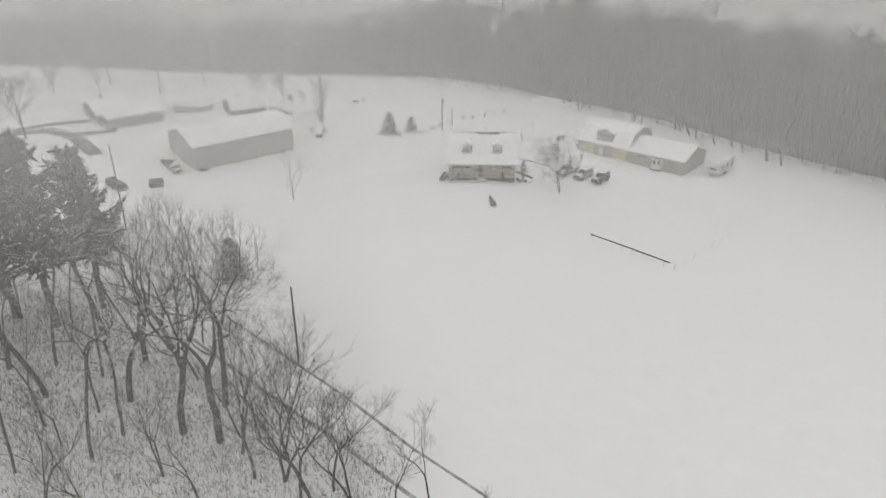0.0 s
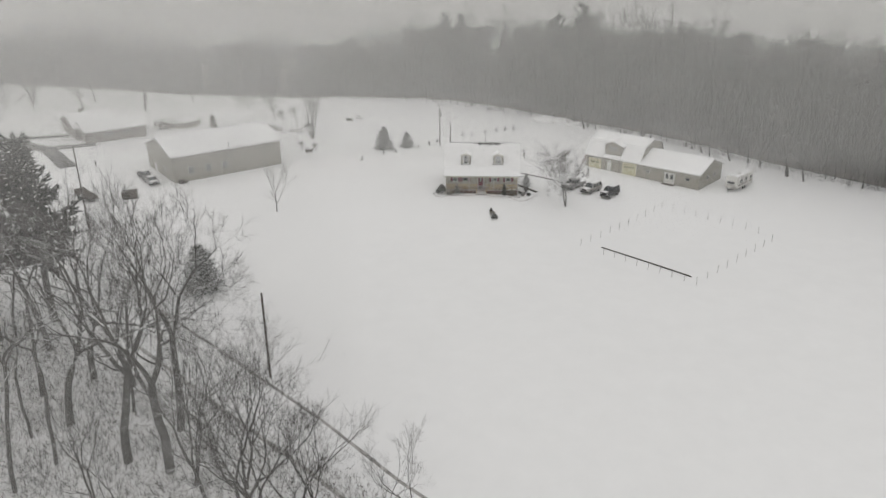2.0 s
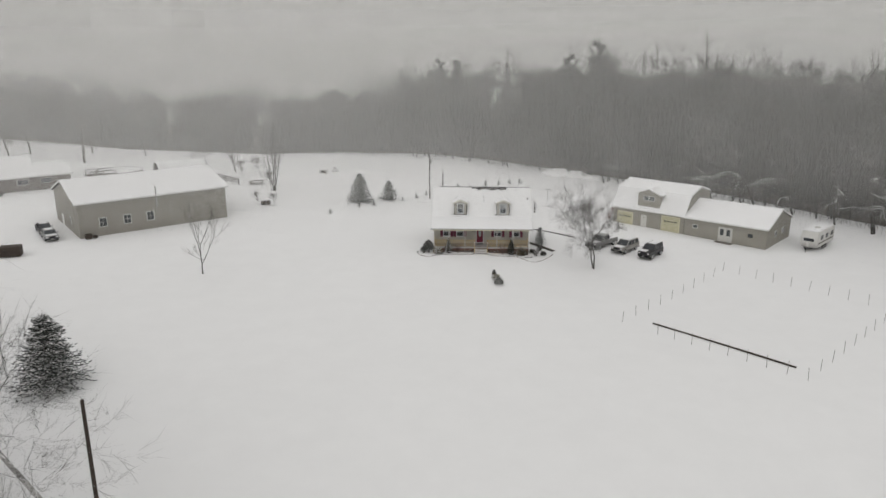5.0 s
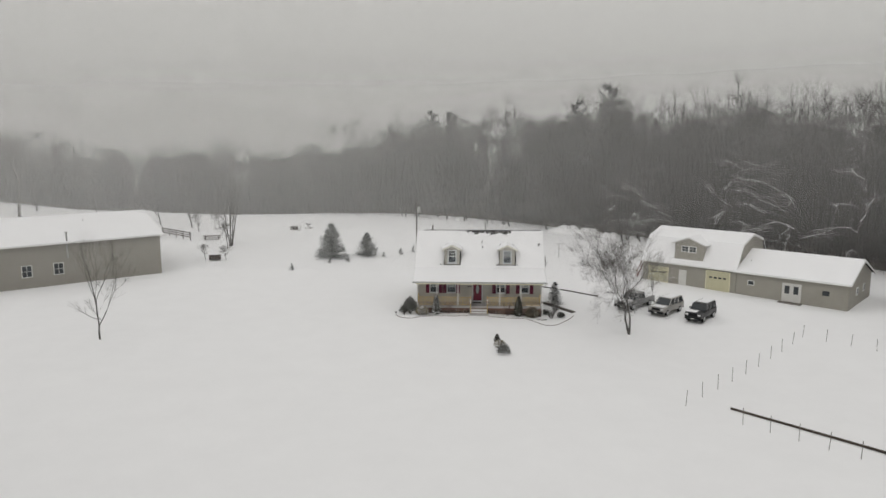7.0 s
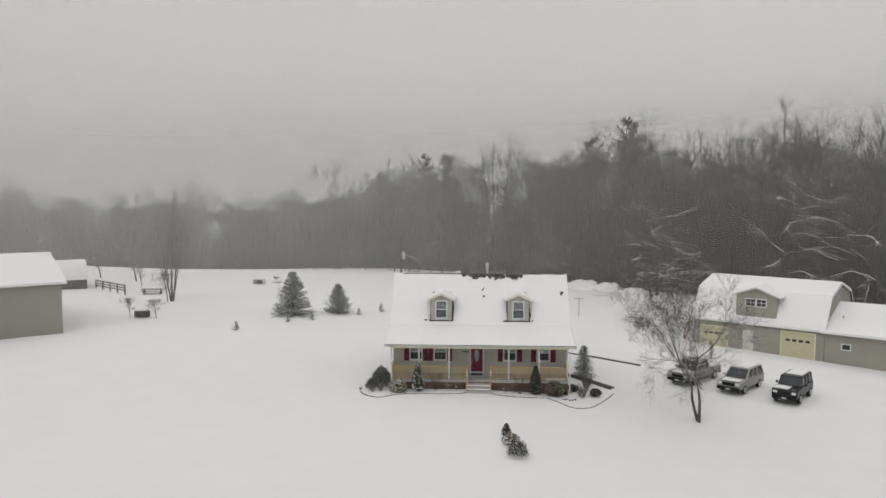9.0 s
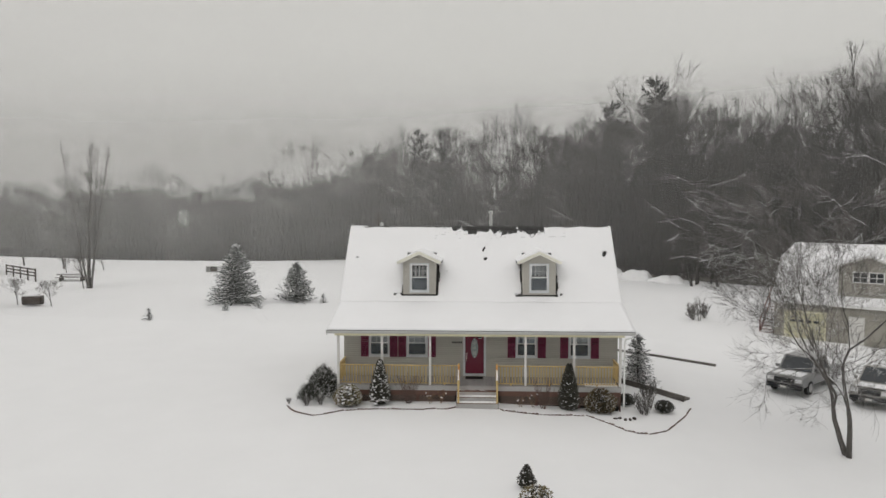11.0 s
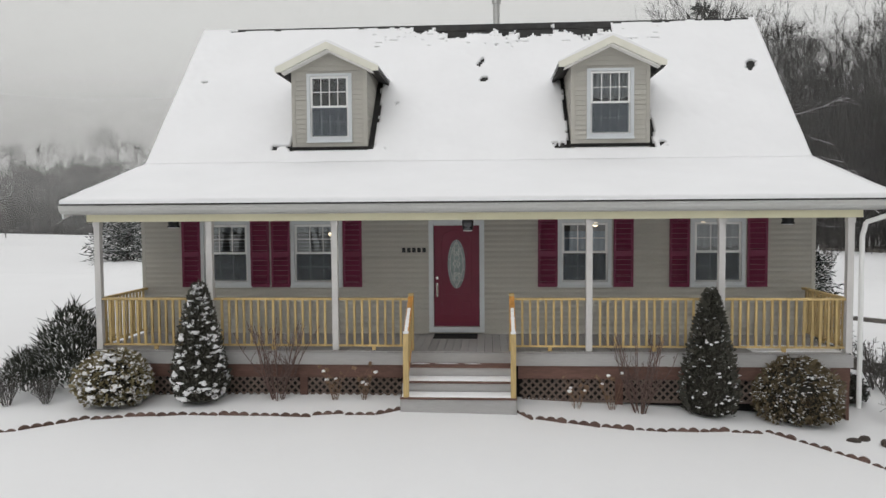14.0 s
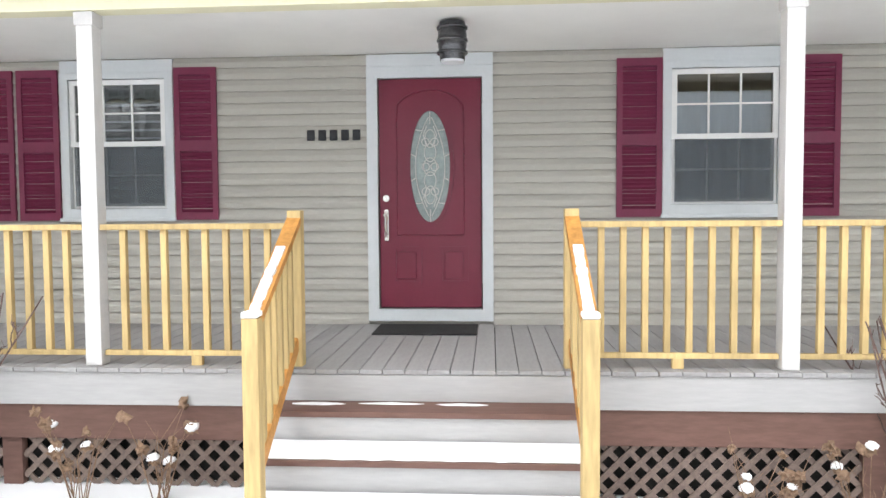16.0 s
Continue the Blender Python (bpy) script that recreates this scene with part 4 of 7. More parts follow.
for x0, x1, y0, y1 in ((-0.72, -0.38, -2.05, -1.97), (-0.30, 0.12, -2.02, -1.97), (0.20, 0.52, -2.035, -1.975)):
    bm = B()
    rim = [bm.verts.new(((x0 + x1) / 2 + (x1 - x0) / 2 * math.cos(a) * (1 + 0.15 * noise.noise((3 * math.cos(a), 3 * math.sin(a), x0))), (y0 + y1) / 2 + (y1 - y0) / 2 * math.sin(a) * (1 + 0.4 * noise.noise((4 * math.cos(a), 4 * math.sin(a), x1))), 0.502)) for a in np.linspace(0, 2 * math.pi, 24, endpoint=False)]
    top = bm.verts.new(((x0 + x1) / 2, (y0 + y1) / 2, 0.512))
    for k in range(24):
        bm.faces.new((rim[k], rim[(k + 1) % 24], top))
    part("tread_snow", bm, SNOW_ROOF, steps, smooth=True)

# posts, beam and ceiling
for x in (-6.45, -4.37, -2.09, 2.40, 4.66, 6.80):
    bm = box(B(), x - 0.055, x + 0.055, -1.865, -1.755, 0.702, 3.02, 0.006)
    box(bm, x - 0.065, x + 0.065, -1.875, -1.745, 2.93, 3.015, 0.004)
    box(bm, x - 0.03, x + 0.03, -1.84, -1.78, 0.6985, 0.706)
    part("porch_post", bm, POST_WHITE, house, "white square wooden porch post")
part("porch_beam", box(B(), -6.62, 6.98, -1.88, -1.74, 3.02, 3.149, 0.005), CREAM, house, "cream painted porch beam")
part("porch_ceiling", box(B(), -6.6, 6.95, -1.735, 0.015, 3.112, 3.13), CEILING_WHITE, house)
bm = box(B(), -6.95, 7.40, -2.034, -1.885, 3.15, 3.171)
box(bm, -6.95, 7.40, -2.033, -2.008, 3.171, 3.315)
part("fascia", bm, POST_WHITE, house)
bm = extrude_poly(B(), [(-2.175, 3.314), (-2.175, 3.285), (-2.16, 3.27), (-2.15, 3.23), (-2.12, 3.19), (-2.10, 3.174), (-2.036, 3.174), (-2.036, 3.300), (-2.046, 3.300), (-2.046, 3.187), (-2.095, 3.187), (-2.11, 3.20), (-2.14, 3.235), (-2.15, 3.272), (-2.163, 3.290), (-2.163, 3.314)], -6.97, 7.42, "x")
part("gutter", bm, mat("gutter_enamel", (0.50, 0.50, 0.485), 0.4, 0.05, 2.0, 30.0, 0.05), house, "white aluminium rain gutter")
bm = B()
dp = [(7.30, -2.08, 3.16), (7.30, -2.08, 3.06), (7.02, -1.90, 2.94), (6.98, -1.86, 2.7), (6.98, -1.86, -0.25)]
for a, c in zip(dp, dp[1:]):
    rod(bm, a, c, 0.042, seg=10)
part("downspout", bm, VINYL, house, "white rain downspout")

# railings
bal_me = mesh_of("baluster", box(B(), -0.02, 0.02, -0.02, 0.02, 0.80, 1.60, 0.004), WOOD_NEW)


def railing(p0, p1, label="fresh pine porch railing"):
    p0, p1 = Vector((*p0, 0)), Vector((*p1, 0))
    d = p1 - p0
    ln = d.length
    r = part("railing", None, None, house, label, at=Matrix.Translation(p0) @ pose(0, 0, 0, 0, 0, math.degrees(math.atan2(d.y, d.x))))
    part("top_rail", box(B(), 0, ln, -0.045, 0.045, 1.60, 1.638, 0.005), WOOD_NEW, r)
    part("bottom_rail", box(B(), 0, ln, -0.02, 0.02, 0.765, 0.80, 0.004), WOOD_NEW, r)
    if ln > 1:
        part("foot_block", box(B(), ln / 2 - 0.035, ln / 2 + 0.035, -0.02, 0.02, 0.701, 0.764), WOOD_NEW, r)
    n = max(2, round(ln / 0.134))
    for k in range(1, n):
        part("baluster", bal_me, None, r, at=pose(ln * k / n, 0, 0))
    return r


RY = -1.81
for x0, x1 in ((-6.39, -4.43), (-4.31, -2.15), (-2.03, -0.78), (1.10, 2.34), (2.46, 4.60), (4.72, 6.74)):
    railing((x0, RY), (x1, RY))
railing((-6.45, -1.75), (-6.45, -0.02))
railing((6.80, -1.75), (6.80, -0.02))
for x in (-0.73, 1.05):
    part("newel_post", box(B(), x - 0.045, x + 0.045, -1.86, -1.77, 0.702, 1.72, 0.006), WOOD_NEW, house, "fresh pine newel post")
    xl = x + (0.005 if x < 0 else 0.0)
    part("newel_post", box(B(), xl - 0.045, xl + 0.045, -2.77, -2.68, 0.092, 1.15, 0.006), WOOD_NEW, house, "fresh pine newel post")
    hr = part("handrail", None, None, house, "orange stained sloping handrail")
    bm = B()
    bar(bm, (x, -1.84, 1.66), (xl, -2.70, 1.13), 0.09, 0.04)
    part("rail_cap", bm, WOOD_ORANGE, hr)
    bm = B()
    bar(bm, (x, -1.86, 0.86), (xl, -2.69, 0.30), 0.04, 0.09)
    part("lower_rail", bm, WOOD_ORANGE, hr)
    for k in range(1, 7):
        t = k / 7
        y, zt, zb = -1.86 - 0.82 * t, 1.645 - 0.51 * t, 0.86 - 0.555 * t
        part("baluster", box(B(), x - 0.02, x + 0.02, y - 0.02, y + 0.02, zb, zt), WOOD_NEW, hr)
    bm = B()
    n = 14
    for k in range(n):
        t0, t1 = 0.36 + 0.64 * k / n, 0.36 + 0.64 * (k + 1) / n
        th = 0.018 + 0.014 * noise.noise((k * 0.6, x, 0))
        bar(bm, (x, -1.84 - 0.86 * t0, 1.68 - 0.53 * t0 + th / 2), (x, -1.84 - 0.86 * t1 - 0.002, 1.68 - 0.53 * t1 + th / 2), 0.055 + 0.02 * noise.noise((k * 0.9, x, 4)), th)
    box(bm, xl - 0.045, xl + 0.045, -2.775, -2.675, 1.152, 1.185, 0.01)
    part("rail_snow", bm, SNOW_ROOF, hr)

# roof
RIDGE, KINK, EAVE = (4.67, 8.02), (1.13, 4.22), (-2.19, 3.345)
bm = extrude_poly(B(), [EAVE, KINK, RIDGE, (9.85, 2.75), (9.85, 2.60), (4.67, 7.82), (1.18, 4.03), (-2.04, 3.322), (-2.19, 3.318)], -6.93, 7.40, "x")
roof = part("roof", bm, SHINGLE, house, "dark shingle roof under a blanket of snow")
for x0, x1 in ((-6.97, -6.932), (7.402, 7.44)):
    part("rake_board", extrude_poly(B(), [(-2.05, 3.27), (1.14, 4.19), (4.67, 7.98), (9.8, 2.75), (9.8, 2.55), (4.67, 7.78), (1.2, 4.0), (-2.05, 3.08)], x0, x1, "x"), VINYL, roof)
part("ridge_cap", extrude_poly(B(), [(4.50, 7.87), (4.67, 8.06), (4.84, 7.87), (4.84, 7.83), (4.5, 7.83)], -6.0, 7.3, "x"), SHINGLE, roof)
DORM = (-2.845, 3.27)


def bare(x, t):
    """Whether the roof shows through the snow, x along the ridge and t metres below it."""
    w = noise.noise((x * 1.1, t * 1.3, 1.0)) + 0.6 * noise.noise((x * 4.2, t * 3.0, 2.0)) + 0.35 * noise.noise((x * 13, t * 9, 5.0))
    if t < 0.10 + 0.05 * w and -6.2 < x < 7.25:
        return True
    if -1.3 < x < 3.8 and t < 0.66 - 0.10 * abs(x - 1.0) + 0.42 * w:
        return w > -0.55
    if -2.6 < x < 5.0 and t < 0.95 and noise.noise((x * 3, t * 16, 9)) + 0.5 * noise.noise((x * 9, t * 22, 4)) > 0.48:
        return True
    for cx, cy, rx, ry in ((0.48, 1.62, 0.07, 0.20), (0.54, 2.33, 0.10, 0.12), (6.88, 2.0, 0.13, 0.26), (-6.33, 2.25, 0.09, 0.05), (-1.5, 3.2, 0.05, 0.07)):
        if ((x - cx + 0.3 * (t - cy)) / rx) ** 2 + ((t - cy) / ry) ** 2 < 1 + 0.8 * w:
            return True
    for d in DORM:
        s = abs(x - d)
        if 0.78 < s < 0.92 + 0.07 * w + (0.05 if x > d else 0.0) and 2.3 < t < 4.82 + 0.05 * w:
            return True
        if 0.8 < s < 1.22 + 0.3 * w and 4.62 < t < 4.80 + 0.05 * w:
            return w > 0.05
        if s < 0.80 and t > 1.9 and t < 4.78:
            return True
    return False


def snow_slope(a, c, x0, x1, step, test, thick=0.05):
    """A blanket of snow between two level lines of the roof, left out where test says so."""
    ln = math.dist(a, c)
    nx, nt = round((x1 - x0) / step), round(ln / step)
    up = Vector((0, -(c[1] - a[1]), (c[0] - a[0])))
    up = up.normalized() * (1 if up.z > 0 else -1)
    ids, verts, faces = {}, [], []

    def vid(i, j, top):
        if (i, j, top) not in ids:
            x, t = x0 + (x1 - x0) * i / nx, j / nt
            y, z = a[0] + (c[0] - a[0]) * t, a[1] + (c[1] - a[1]) * t
            h = (thick + 0.012 * noise.noise((x * 1.3, t * 6, 8)) + 0.006 * noise.noise((x * 6, t * 25, 8))) if top else -0.01
            ids[i, j, top] = len(verts)
            verts.append((x, y + up.y * h, z + up.z * h))
        return ids[i, j, top]
    keep = {(i, j) for i in range(nx) for j in range(nt) if not test(x0 + (x1 - x0) * (i + 0.5) / nx, (j + 0.5) / nt * ln)}
    for i, j in keep:
        faces.append([vid(i, j, 1), vid(i, j + 1, 1), vid(i + 1, j + 1, 1), vid(i + 1, j, 1)])
        for (di, dj), (e, f) in (((-1, 0), ((0, 0), (0, 1))), ((1, 0), ((1, 1), (1, 0))), ((0, -1), ((1, 0), (0, 0))), ((0, 1), ((0, 1), (1, 1)))):
            if (i + di, j + dj) not in keep:
                faces.append([vid(i + e[0], j + e[1], 1), vid(i + e[0], j + e[1], 0), vid(i + f[0], j + f[1], 0), vid(i + f[0], j + f[1], 1)])
    me = np_mesh("snow_cover", verts, faces, SNOW_ROOF, True)
    return me


part("snow_cover", snow_slope(RIDGE, KINK, -6.93, 7.40, 0.045, bare, 0.06), None, roof, "white snow blanket")
part("snow_cover", snow_slope(KINK, EAVE, -6.93, 7.40, 0.16, lambda x, t: False, 0.065), None, roof, "white snow blanket")
part("snow_cover", snow_slope(RIDGE, (9.85, 2.75), -6.93, 7.40, 0.3, lambda x, t: t < 0.1, 0.06), None, roof, "white snow blanket")

# stove pipe behind the ridge
bm = rod(B(), (0.87, 5.2, 7.2), (0.87, 5.2, 8.72), 0.09, seg=14)
rod(bm, (0.87, 5.2, 8.72), (0.87, 5.2, 8.86), 0.125, seg=14)
rod(bm, (0.87, 5.2, 8.86), (0.87, 5.2, 8.90), 0.14, 0.05, seg=14)
part("stove_pipe", bm, GALV, roof, "capped galvanised stove pipe")

# dormers
for cx in DORM:
    dm = part("dormer", None, None, house, "clapboard gable dormer with cream trim", at=pose(0, 0.20, 0.10))
    yf = 1.16
    holes = [(cx - 0.42, cx + 0.42, 4.72, 6.06)]
    bm = wall_panels(B(), cx - 0.82, cx + 0.82, 4.25, 6.27, holes, yf, yf + 0.1)
    extrude_poly(bm, [(cx - 0.82, 6.27), (cx, 6.66), (cx + 0.82, 6.27)], yf, yf + 0.1, "y")
    for sx in (-0.82, 0.74):
        extrude_poly(bm, [(yf + 0.1, 4.2), (yf + 0.1, 6.27), (3.05, 6.27)], cx + sx, cx + sx + 0.08, "x")
    dw = part("dormer_wall", bm, SIDING, dm)
    z, bm = 4.50, B()
    while z < 6.6:
        hw = 0.825 if z < 6.24 else max(0.05, (6.64 - z) / 0.475)
        segs = [(cx - hw, cx + hw)] if z > 6.14 or z < 4.55 else [(cx - hw, cx - 0.5), (cx + 0.5, cx + hw)]
        for s0, s1 in segs:
            extrude_poly(bm, [(yf - 0.018, z), (yf - 0.004, z + 0.1), (yf + 0.002, z + 0.1), (yf + 0.002, z)], s0, s1, "x")
        for sx, o in ((-0.82, -0.012), (0.82, 0.0)):
            y1 = min(3.0, 1.16 + (6.27 - 4.25) * 0.93)
            ym = max(yf + 0.1, KINK[0] + (z - KINK[1]) / 1.073)
            if z < 6.2:
                box(bm, cx + sx + o, cx + sx + o + 0.012, yf, ym, z, z + 0.014)
        z += 0.105
    part("cladding", bm, SIDING, dw)
    for sx in (-0.84, 0.76):
        part("corner_board", box(B(), cx + sx, cx + sx + 0.08, yf - 0.024, yf + 0.02, 4.3, 6.26), SIDING, dm)
    part("apron", box(B(), cx - 0.86, cx + 0.86, yf - 0.035, yf + 0.01, 4.45, 4.52), SHADE_FLASHING_BLACK, dm)
    window_unit(dm, cx, 4.64, 6.12, 1.0, yf, 0, "valance" if cx > 0 else "", 4)
    # dormer roof and its trim
    bm = extrude_poly(B(), [(cx - 1.11, 6.16), (cx, 6.69), (cx + 1.11, 6.16), (cx + 1.11, 6.10), (cx, 6.63), (cx - 1.11, 6.10)], 0.92, 3.6, "y")
    dr = part("dormer_roof", bm, SHINGLE, dm)
    bm = extrude_poly(B(), [(cx - 1.13, 6.12), (cx - 1.13, 6.22), (cx, 6.75), (cx + 1.13, 6.22), (cx + 1.13, 6.12), (cx + 1.0, 6.12), (cx, 6.60), (cx - 1.0, 6.12)], 0.87, 0.918, "y")
    part("rake_trim", bm, CREAM_PALE, dr)
    bm = extrude_poly(B(), [(cx - 1.0, 6.115), (cx, 6.595), (cx + 1.0, 6.115), (cx + 1.0, 6.09), (cx, 6.57), (cx - 1.0, 6.09)], 0.92, yf - 0.005, "y")
    part("soffit", bm, CEILING_WHITE, dr)
    bm = B()
    extrude_poly(bm, [(cx - 1.13, 6.205), (cx - 1.13, 6.25), (cx - 1.0, 6.32), (cx - 0.5, 6.575), (cx - 0.12, 6.765), (cx, 6.80), (cx + 0.12, 6.765), (cx + 0.5, 6.575), (cx + 1.0, 6.32), (cx + 1.13, 6.25), (cx + 1.13, 6.205), (cx, 6.735)], 0.885, 3.45, "y")
    part("snow_cap", bm, SNOW_ROOF, dr, "white snow cap", smooth=False)

# lamps of the porch
lamp = part("porch_lamp", None, None, house, "black barrel-shaped porch ceiling lamp")
bm = B()
prof = [(0.092, 2.815), (0.095, 2.86), (0.105, 2.92), (0.108, 2.98), (0.103, 3.04), (0.095, 3.09), (0.05, 3.108)]
for (r0, z0), (r1, z1) in zip(prof, prof[1:]):
    rod(bm, (0.262, -1.08, z0), (0.262, -1.08, z1), r0, r1, seg=24, cap=False)
for zz in (2.87, 2.96, 3.05):
    rod(bm, (0.262, -1.08, zz - 0.008), (0.262, -1.08, zz + 0.008), 0.114, seg=24)
part("lamp_body", bm, mat("polished_dark_metal", (0.10, 0.10, 0.105), 0.22, 0.35, 5.0, 30.0, 0.3, metal=0.9), lamp, smooth=True)
part("lamp_glass", rod(B(), (0.262, -1.08, 2.80), (0.262, -1.08, 2.83), 0.085, seg=24), FABRIC, lamp, "white frosted lamp glass")
for lx, sz in ((-5.46, 0.12), (6.15, 0.12)):
    fl = part("porch_light", None, None, house, "small black ceiling flood light")
    bm = rod(B(), (lx, -0.85, 2.93), (lx, -0.85, 3.11), 0.10, 0.115, seg=18)
    rod(bm, (lx, -0.85, 2.90), (lx, -0.85, 2.93), 0.118, seg=18)
    part("lamp_body", bm, BLACK_IRON, fl)
    part("lamp_glass", rod(B(), (lx, -0.85, 2.885), (lx, -0.85, 2.90), 0.09, seg=18), FABRIC, fl)
for x, y, z, r in ((-2.98, 1.9, 2.68, 0.05), (3.02, 1.8, 2.88, 0.07), (5.35, 1.7, 2.85, 0.07), (5.25, 2.4, 1.95, 0.05)):
    cl = part("ceiling_lamp", rod(B(), (x, y, z + r), (x, y, 3.2), 0.008, seg=6), CHROME, house, "lit ceiling lamp indoors")
    bm = B()
    bmesh.ops.create_uvsphere(bm, u_segments=14, v_segments=8, radius=r, matrix=Matrix.Translation((x, y, z)))
    part("globe", bm, BULB, cl)
ch = part("chandelier", rod(B(), (3.30, 2.6, 5.35), (3.30, 2.6, 6.4), 0.01, seg=6), CHROME, house, "lit brass chandelier indoors")
for k in range(5):
    a = k * 1.2566
    bm = B()
    bmesh.ops.create_uvsphere(bm, u_segments=10, v_segments=6, radius=0.035, matrix=Matrix.Translation((3.30 + 0.14 * math.cos(a), 2.6 + 0.14 * math.sin(a), 5.36)))
    part("bulb", bm, BULB, ch)
    part("arm", rod(B(), (3.30, 2.6, 5.38), (3.30 + 0.14 * math.cos(a), 2.6 + 0.14 * math.sin(a), 5.33), 0.008, seg=5), CHROME, ch)
# inside of the upper floor
part("room_floor", box(B(), WX0 + 0.3, WX1 - 0.3, 1.3, 8.0, 3.9, 3.95), PLASTER, house)
part("room_partition", box(B(), -3.8, 4.4, 4.6, 4.65, 3.95, 7.4), PLASTER, house)

whole("door_mat", box(B(), -0.44, 0.42, -0.62, -0.10, 0.702, 0.716, 0.005), RUBBER, "black rubber door mat on the porch deck", "door mat")

# clapboards of the front wall
holes = [(cx - 0.53, cx + 0.53, 1.64, 3.2) for cx in WIN_X] + [(-0.56, 0.56, 0.0, 3.2)]
cache = {}
z = 0.70
while z < CEIL - 0.02:
    cuts = [(WX0 + 0.06, WX1 - 0.06)]
    for h0, h1, hz0, hz1 in holes:
        if hz0 < z + 0.1 and hz1 > z:
            cuts = [s for c0, c1 in cuts for s in ((c0, min(c1, h0)), (max(c0, h1), c1)) if s[1] - s[0] > 0.01]
    for c0, c1 in cuts:
        w = round(c1 - c0, 3)
        top = round(min(0.104, CEIL - 0.003 - z), 3)
        if (w, top) not in cache:
            cache[w, top] = mesh_of("clapboard", extrude_poly(B(), [(-0.024, 0.0), (-0.021, 0.05), (-0.002, top), (0.018, top), (0.018, 0.0)], 0, w, "x"), SIDING)
        part("clapboard", cache[w, top], None, front_wall, at=pose(c0, 0, z))
    z += 0.105
for x in (WX0 - 0.015, WX1 - 0.06):
    part("corner_board", box(B(), x, x + 0.075, -0.025, 0.06, 0.0, CEIL - 0.003), SIDING, front_wall)
# ---- the other buildings ----
RIB_DARK = mat("window_dark_glass", (0.035, 0.04, 0.045), 0.12, 0.2, 3.0, 20.0, 0.02, spec=0.5)
DOOR_YELLOW = mat("pale_yellow_door", (0.50, 0.475, 0.33), 0.55, 0.05, 1.0, 30.0, 0.05)
RED_STAIN = mat("red_stain", (0.16, 0.05, 0.035), 0.7, 0.15, 3.0, 30.0, 0.2)
DARK_WOOD = mat("dark_timber", (0.060, 0.048, 0.040), 0.85, 0.25, 3.0, 30.0, 0.3, stretch=(0.3, 1, 1))
GREY_WOOD = mat("grey_weathered_wood", (0.16, 0.145, 0.13), 0.85, 0.25, 3.0, 30.0, 0.3)


def at_ground(x, y, ang, dz=0.0):
    return pose(x, y, float(ground_z(x, y)) + dz, 0, 0, ang)


def small_window(parent, x0, x1, z0, z1, y=0.0, cross=True, trim=None):
    """A framed window on a wall that faces local -y."""
    w = part("window", wall_panels(B(), x0, x1, z0, z1, [(x0 + 0.07, x1 - 0.07, z0 + 0.07, z1 - 0.07)], y - 0.05, y + 0.01), trim or VINYL, parent, "white framed window")
    part("pane", box(B(), x0 + 0.065, x1 - 0.065, y - 0.022, y - 0.008, z0 + 0.065, z1 - 0.065), RIB_DARK, w)
    if cross:
        part("muntin", box(B(), (x0 + x1) / 2 - 0.02, (x0 + x1) / 2 + 0.02, y - 0.034, y - 0.024, z0 + 0.07, z1 - 0.07), VINYL, w)
        part("muntin", box(B(), x0 + 0.07, x1 - 0.07, y - 0.033, y - 0.025, (z0 + z1) / 2 - 0.02, (z0 + z1) / 2 + 0.02), VINYL, w)
    return w


def gable_shell(t, ln, dp, wall_h, roof_pts, metal, over=0.35, ribs=0.0):
    """Four walls with gable ends and a roof of the given (y, z) outline, with snow on it."""
    gp_in = [(y, z - 0.06) for y, z in roof_pts if 0 <= y <= dp]
    part("front_wall", box(B(), 0.1, ln - 0.1, 0, 0.1, -1.2, wall_h), metal, t)
    part("back_wall", box(B(), 0.1, ln - 0.1, dp - 0.1, dp, -1.2, wall_h), metal, t)
    for x in (0, ln - 0.1):
        part("gable_wall", extrude_poly(B(), [(0, -1.2), (0, wall_h)] + gp_in + [(dp, wall_h), (dp, -1.2)], x, x + 0.1, "x"), metal, t)
    if ribs:
        bm, x = B(), ribs / 2
        while x < ln:
            box(bm, x - 0.012, x + 0.012, -0.014, 0.002, -0.6, wall_h - 0.01)
            x += ribs
        part("ribs", bm, metal, t)
    low = [(y, z - 0.12) for y, z in roof_pts]
    rf = part("roof", extrude_poly(B(), roof_pts + low[::-1], -over, ln + over, "x"), SHINGLE, t)
    bm = extrude_poly(B(), [(roof_pts[0][0] - 0.02, roof_pts[0][1] + 0.005), (roof_pts[0][0], roof_pts[0][1] + 0.085)] + [(y, z + 0.12) for y, z in roof_pts[1:-1]] + [(roof_pts[-1][0], roof_pts[-1][1] + 0.085), (roof_pts[-1][0] + 0.02, roof_pts[-1][1] + 0.005)] + [(y, z + 0.004) for y, z in roof_pts[1:-1]][::-1], -over - 0.01, ln + over + 0.01, "x")
    part("snow_cover", bm, SNOW_ROOF, rf, "white snow blanket")
    y0, z0 = roof_pts[0]
    part("fascia", box(B(), -over, ln + over, y0 - 0.045, y0 - 0.022, z0 - 0.16, z0 + 0.0), VINYL, t)
    for x in (-over - 0.035, ln + over + 0.012):
        part("rake_board", extrude_poly(B(), [(y, z - 0.01) for y, z in roof_pts] + [(y, z - 0.17) for y, z in roof_pts[::-1]], x, x + 0.022, "x"), VINYL, t)
    return rf


# long steel barn
barn = thing("barn", at_ground(-59.1, 0.45, 41.5), "long tan steel barn with white snowy roof", "barn")
gable_shell(barn, 22.7, 14.6, 5.25, [(-0.45, 5.22), (7.3, 7.75), (15.05, 5.22)], BARN_METAL, 0.4, 0.9)
for x in (2.85, 6.35, 9.8):
    small_window(barn, x, x + 1.15, 1.30, 2.75)
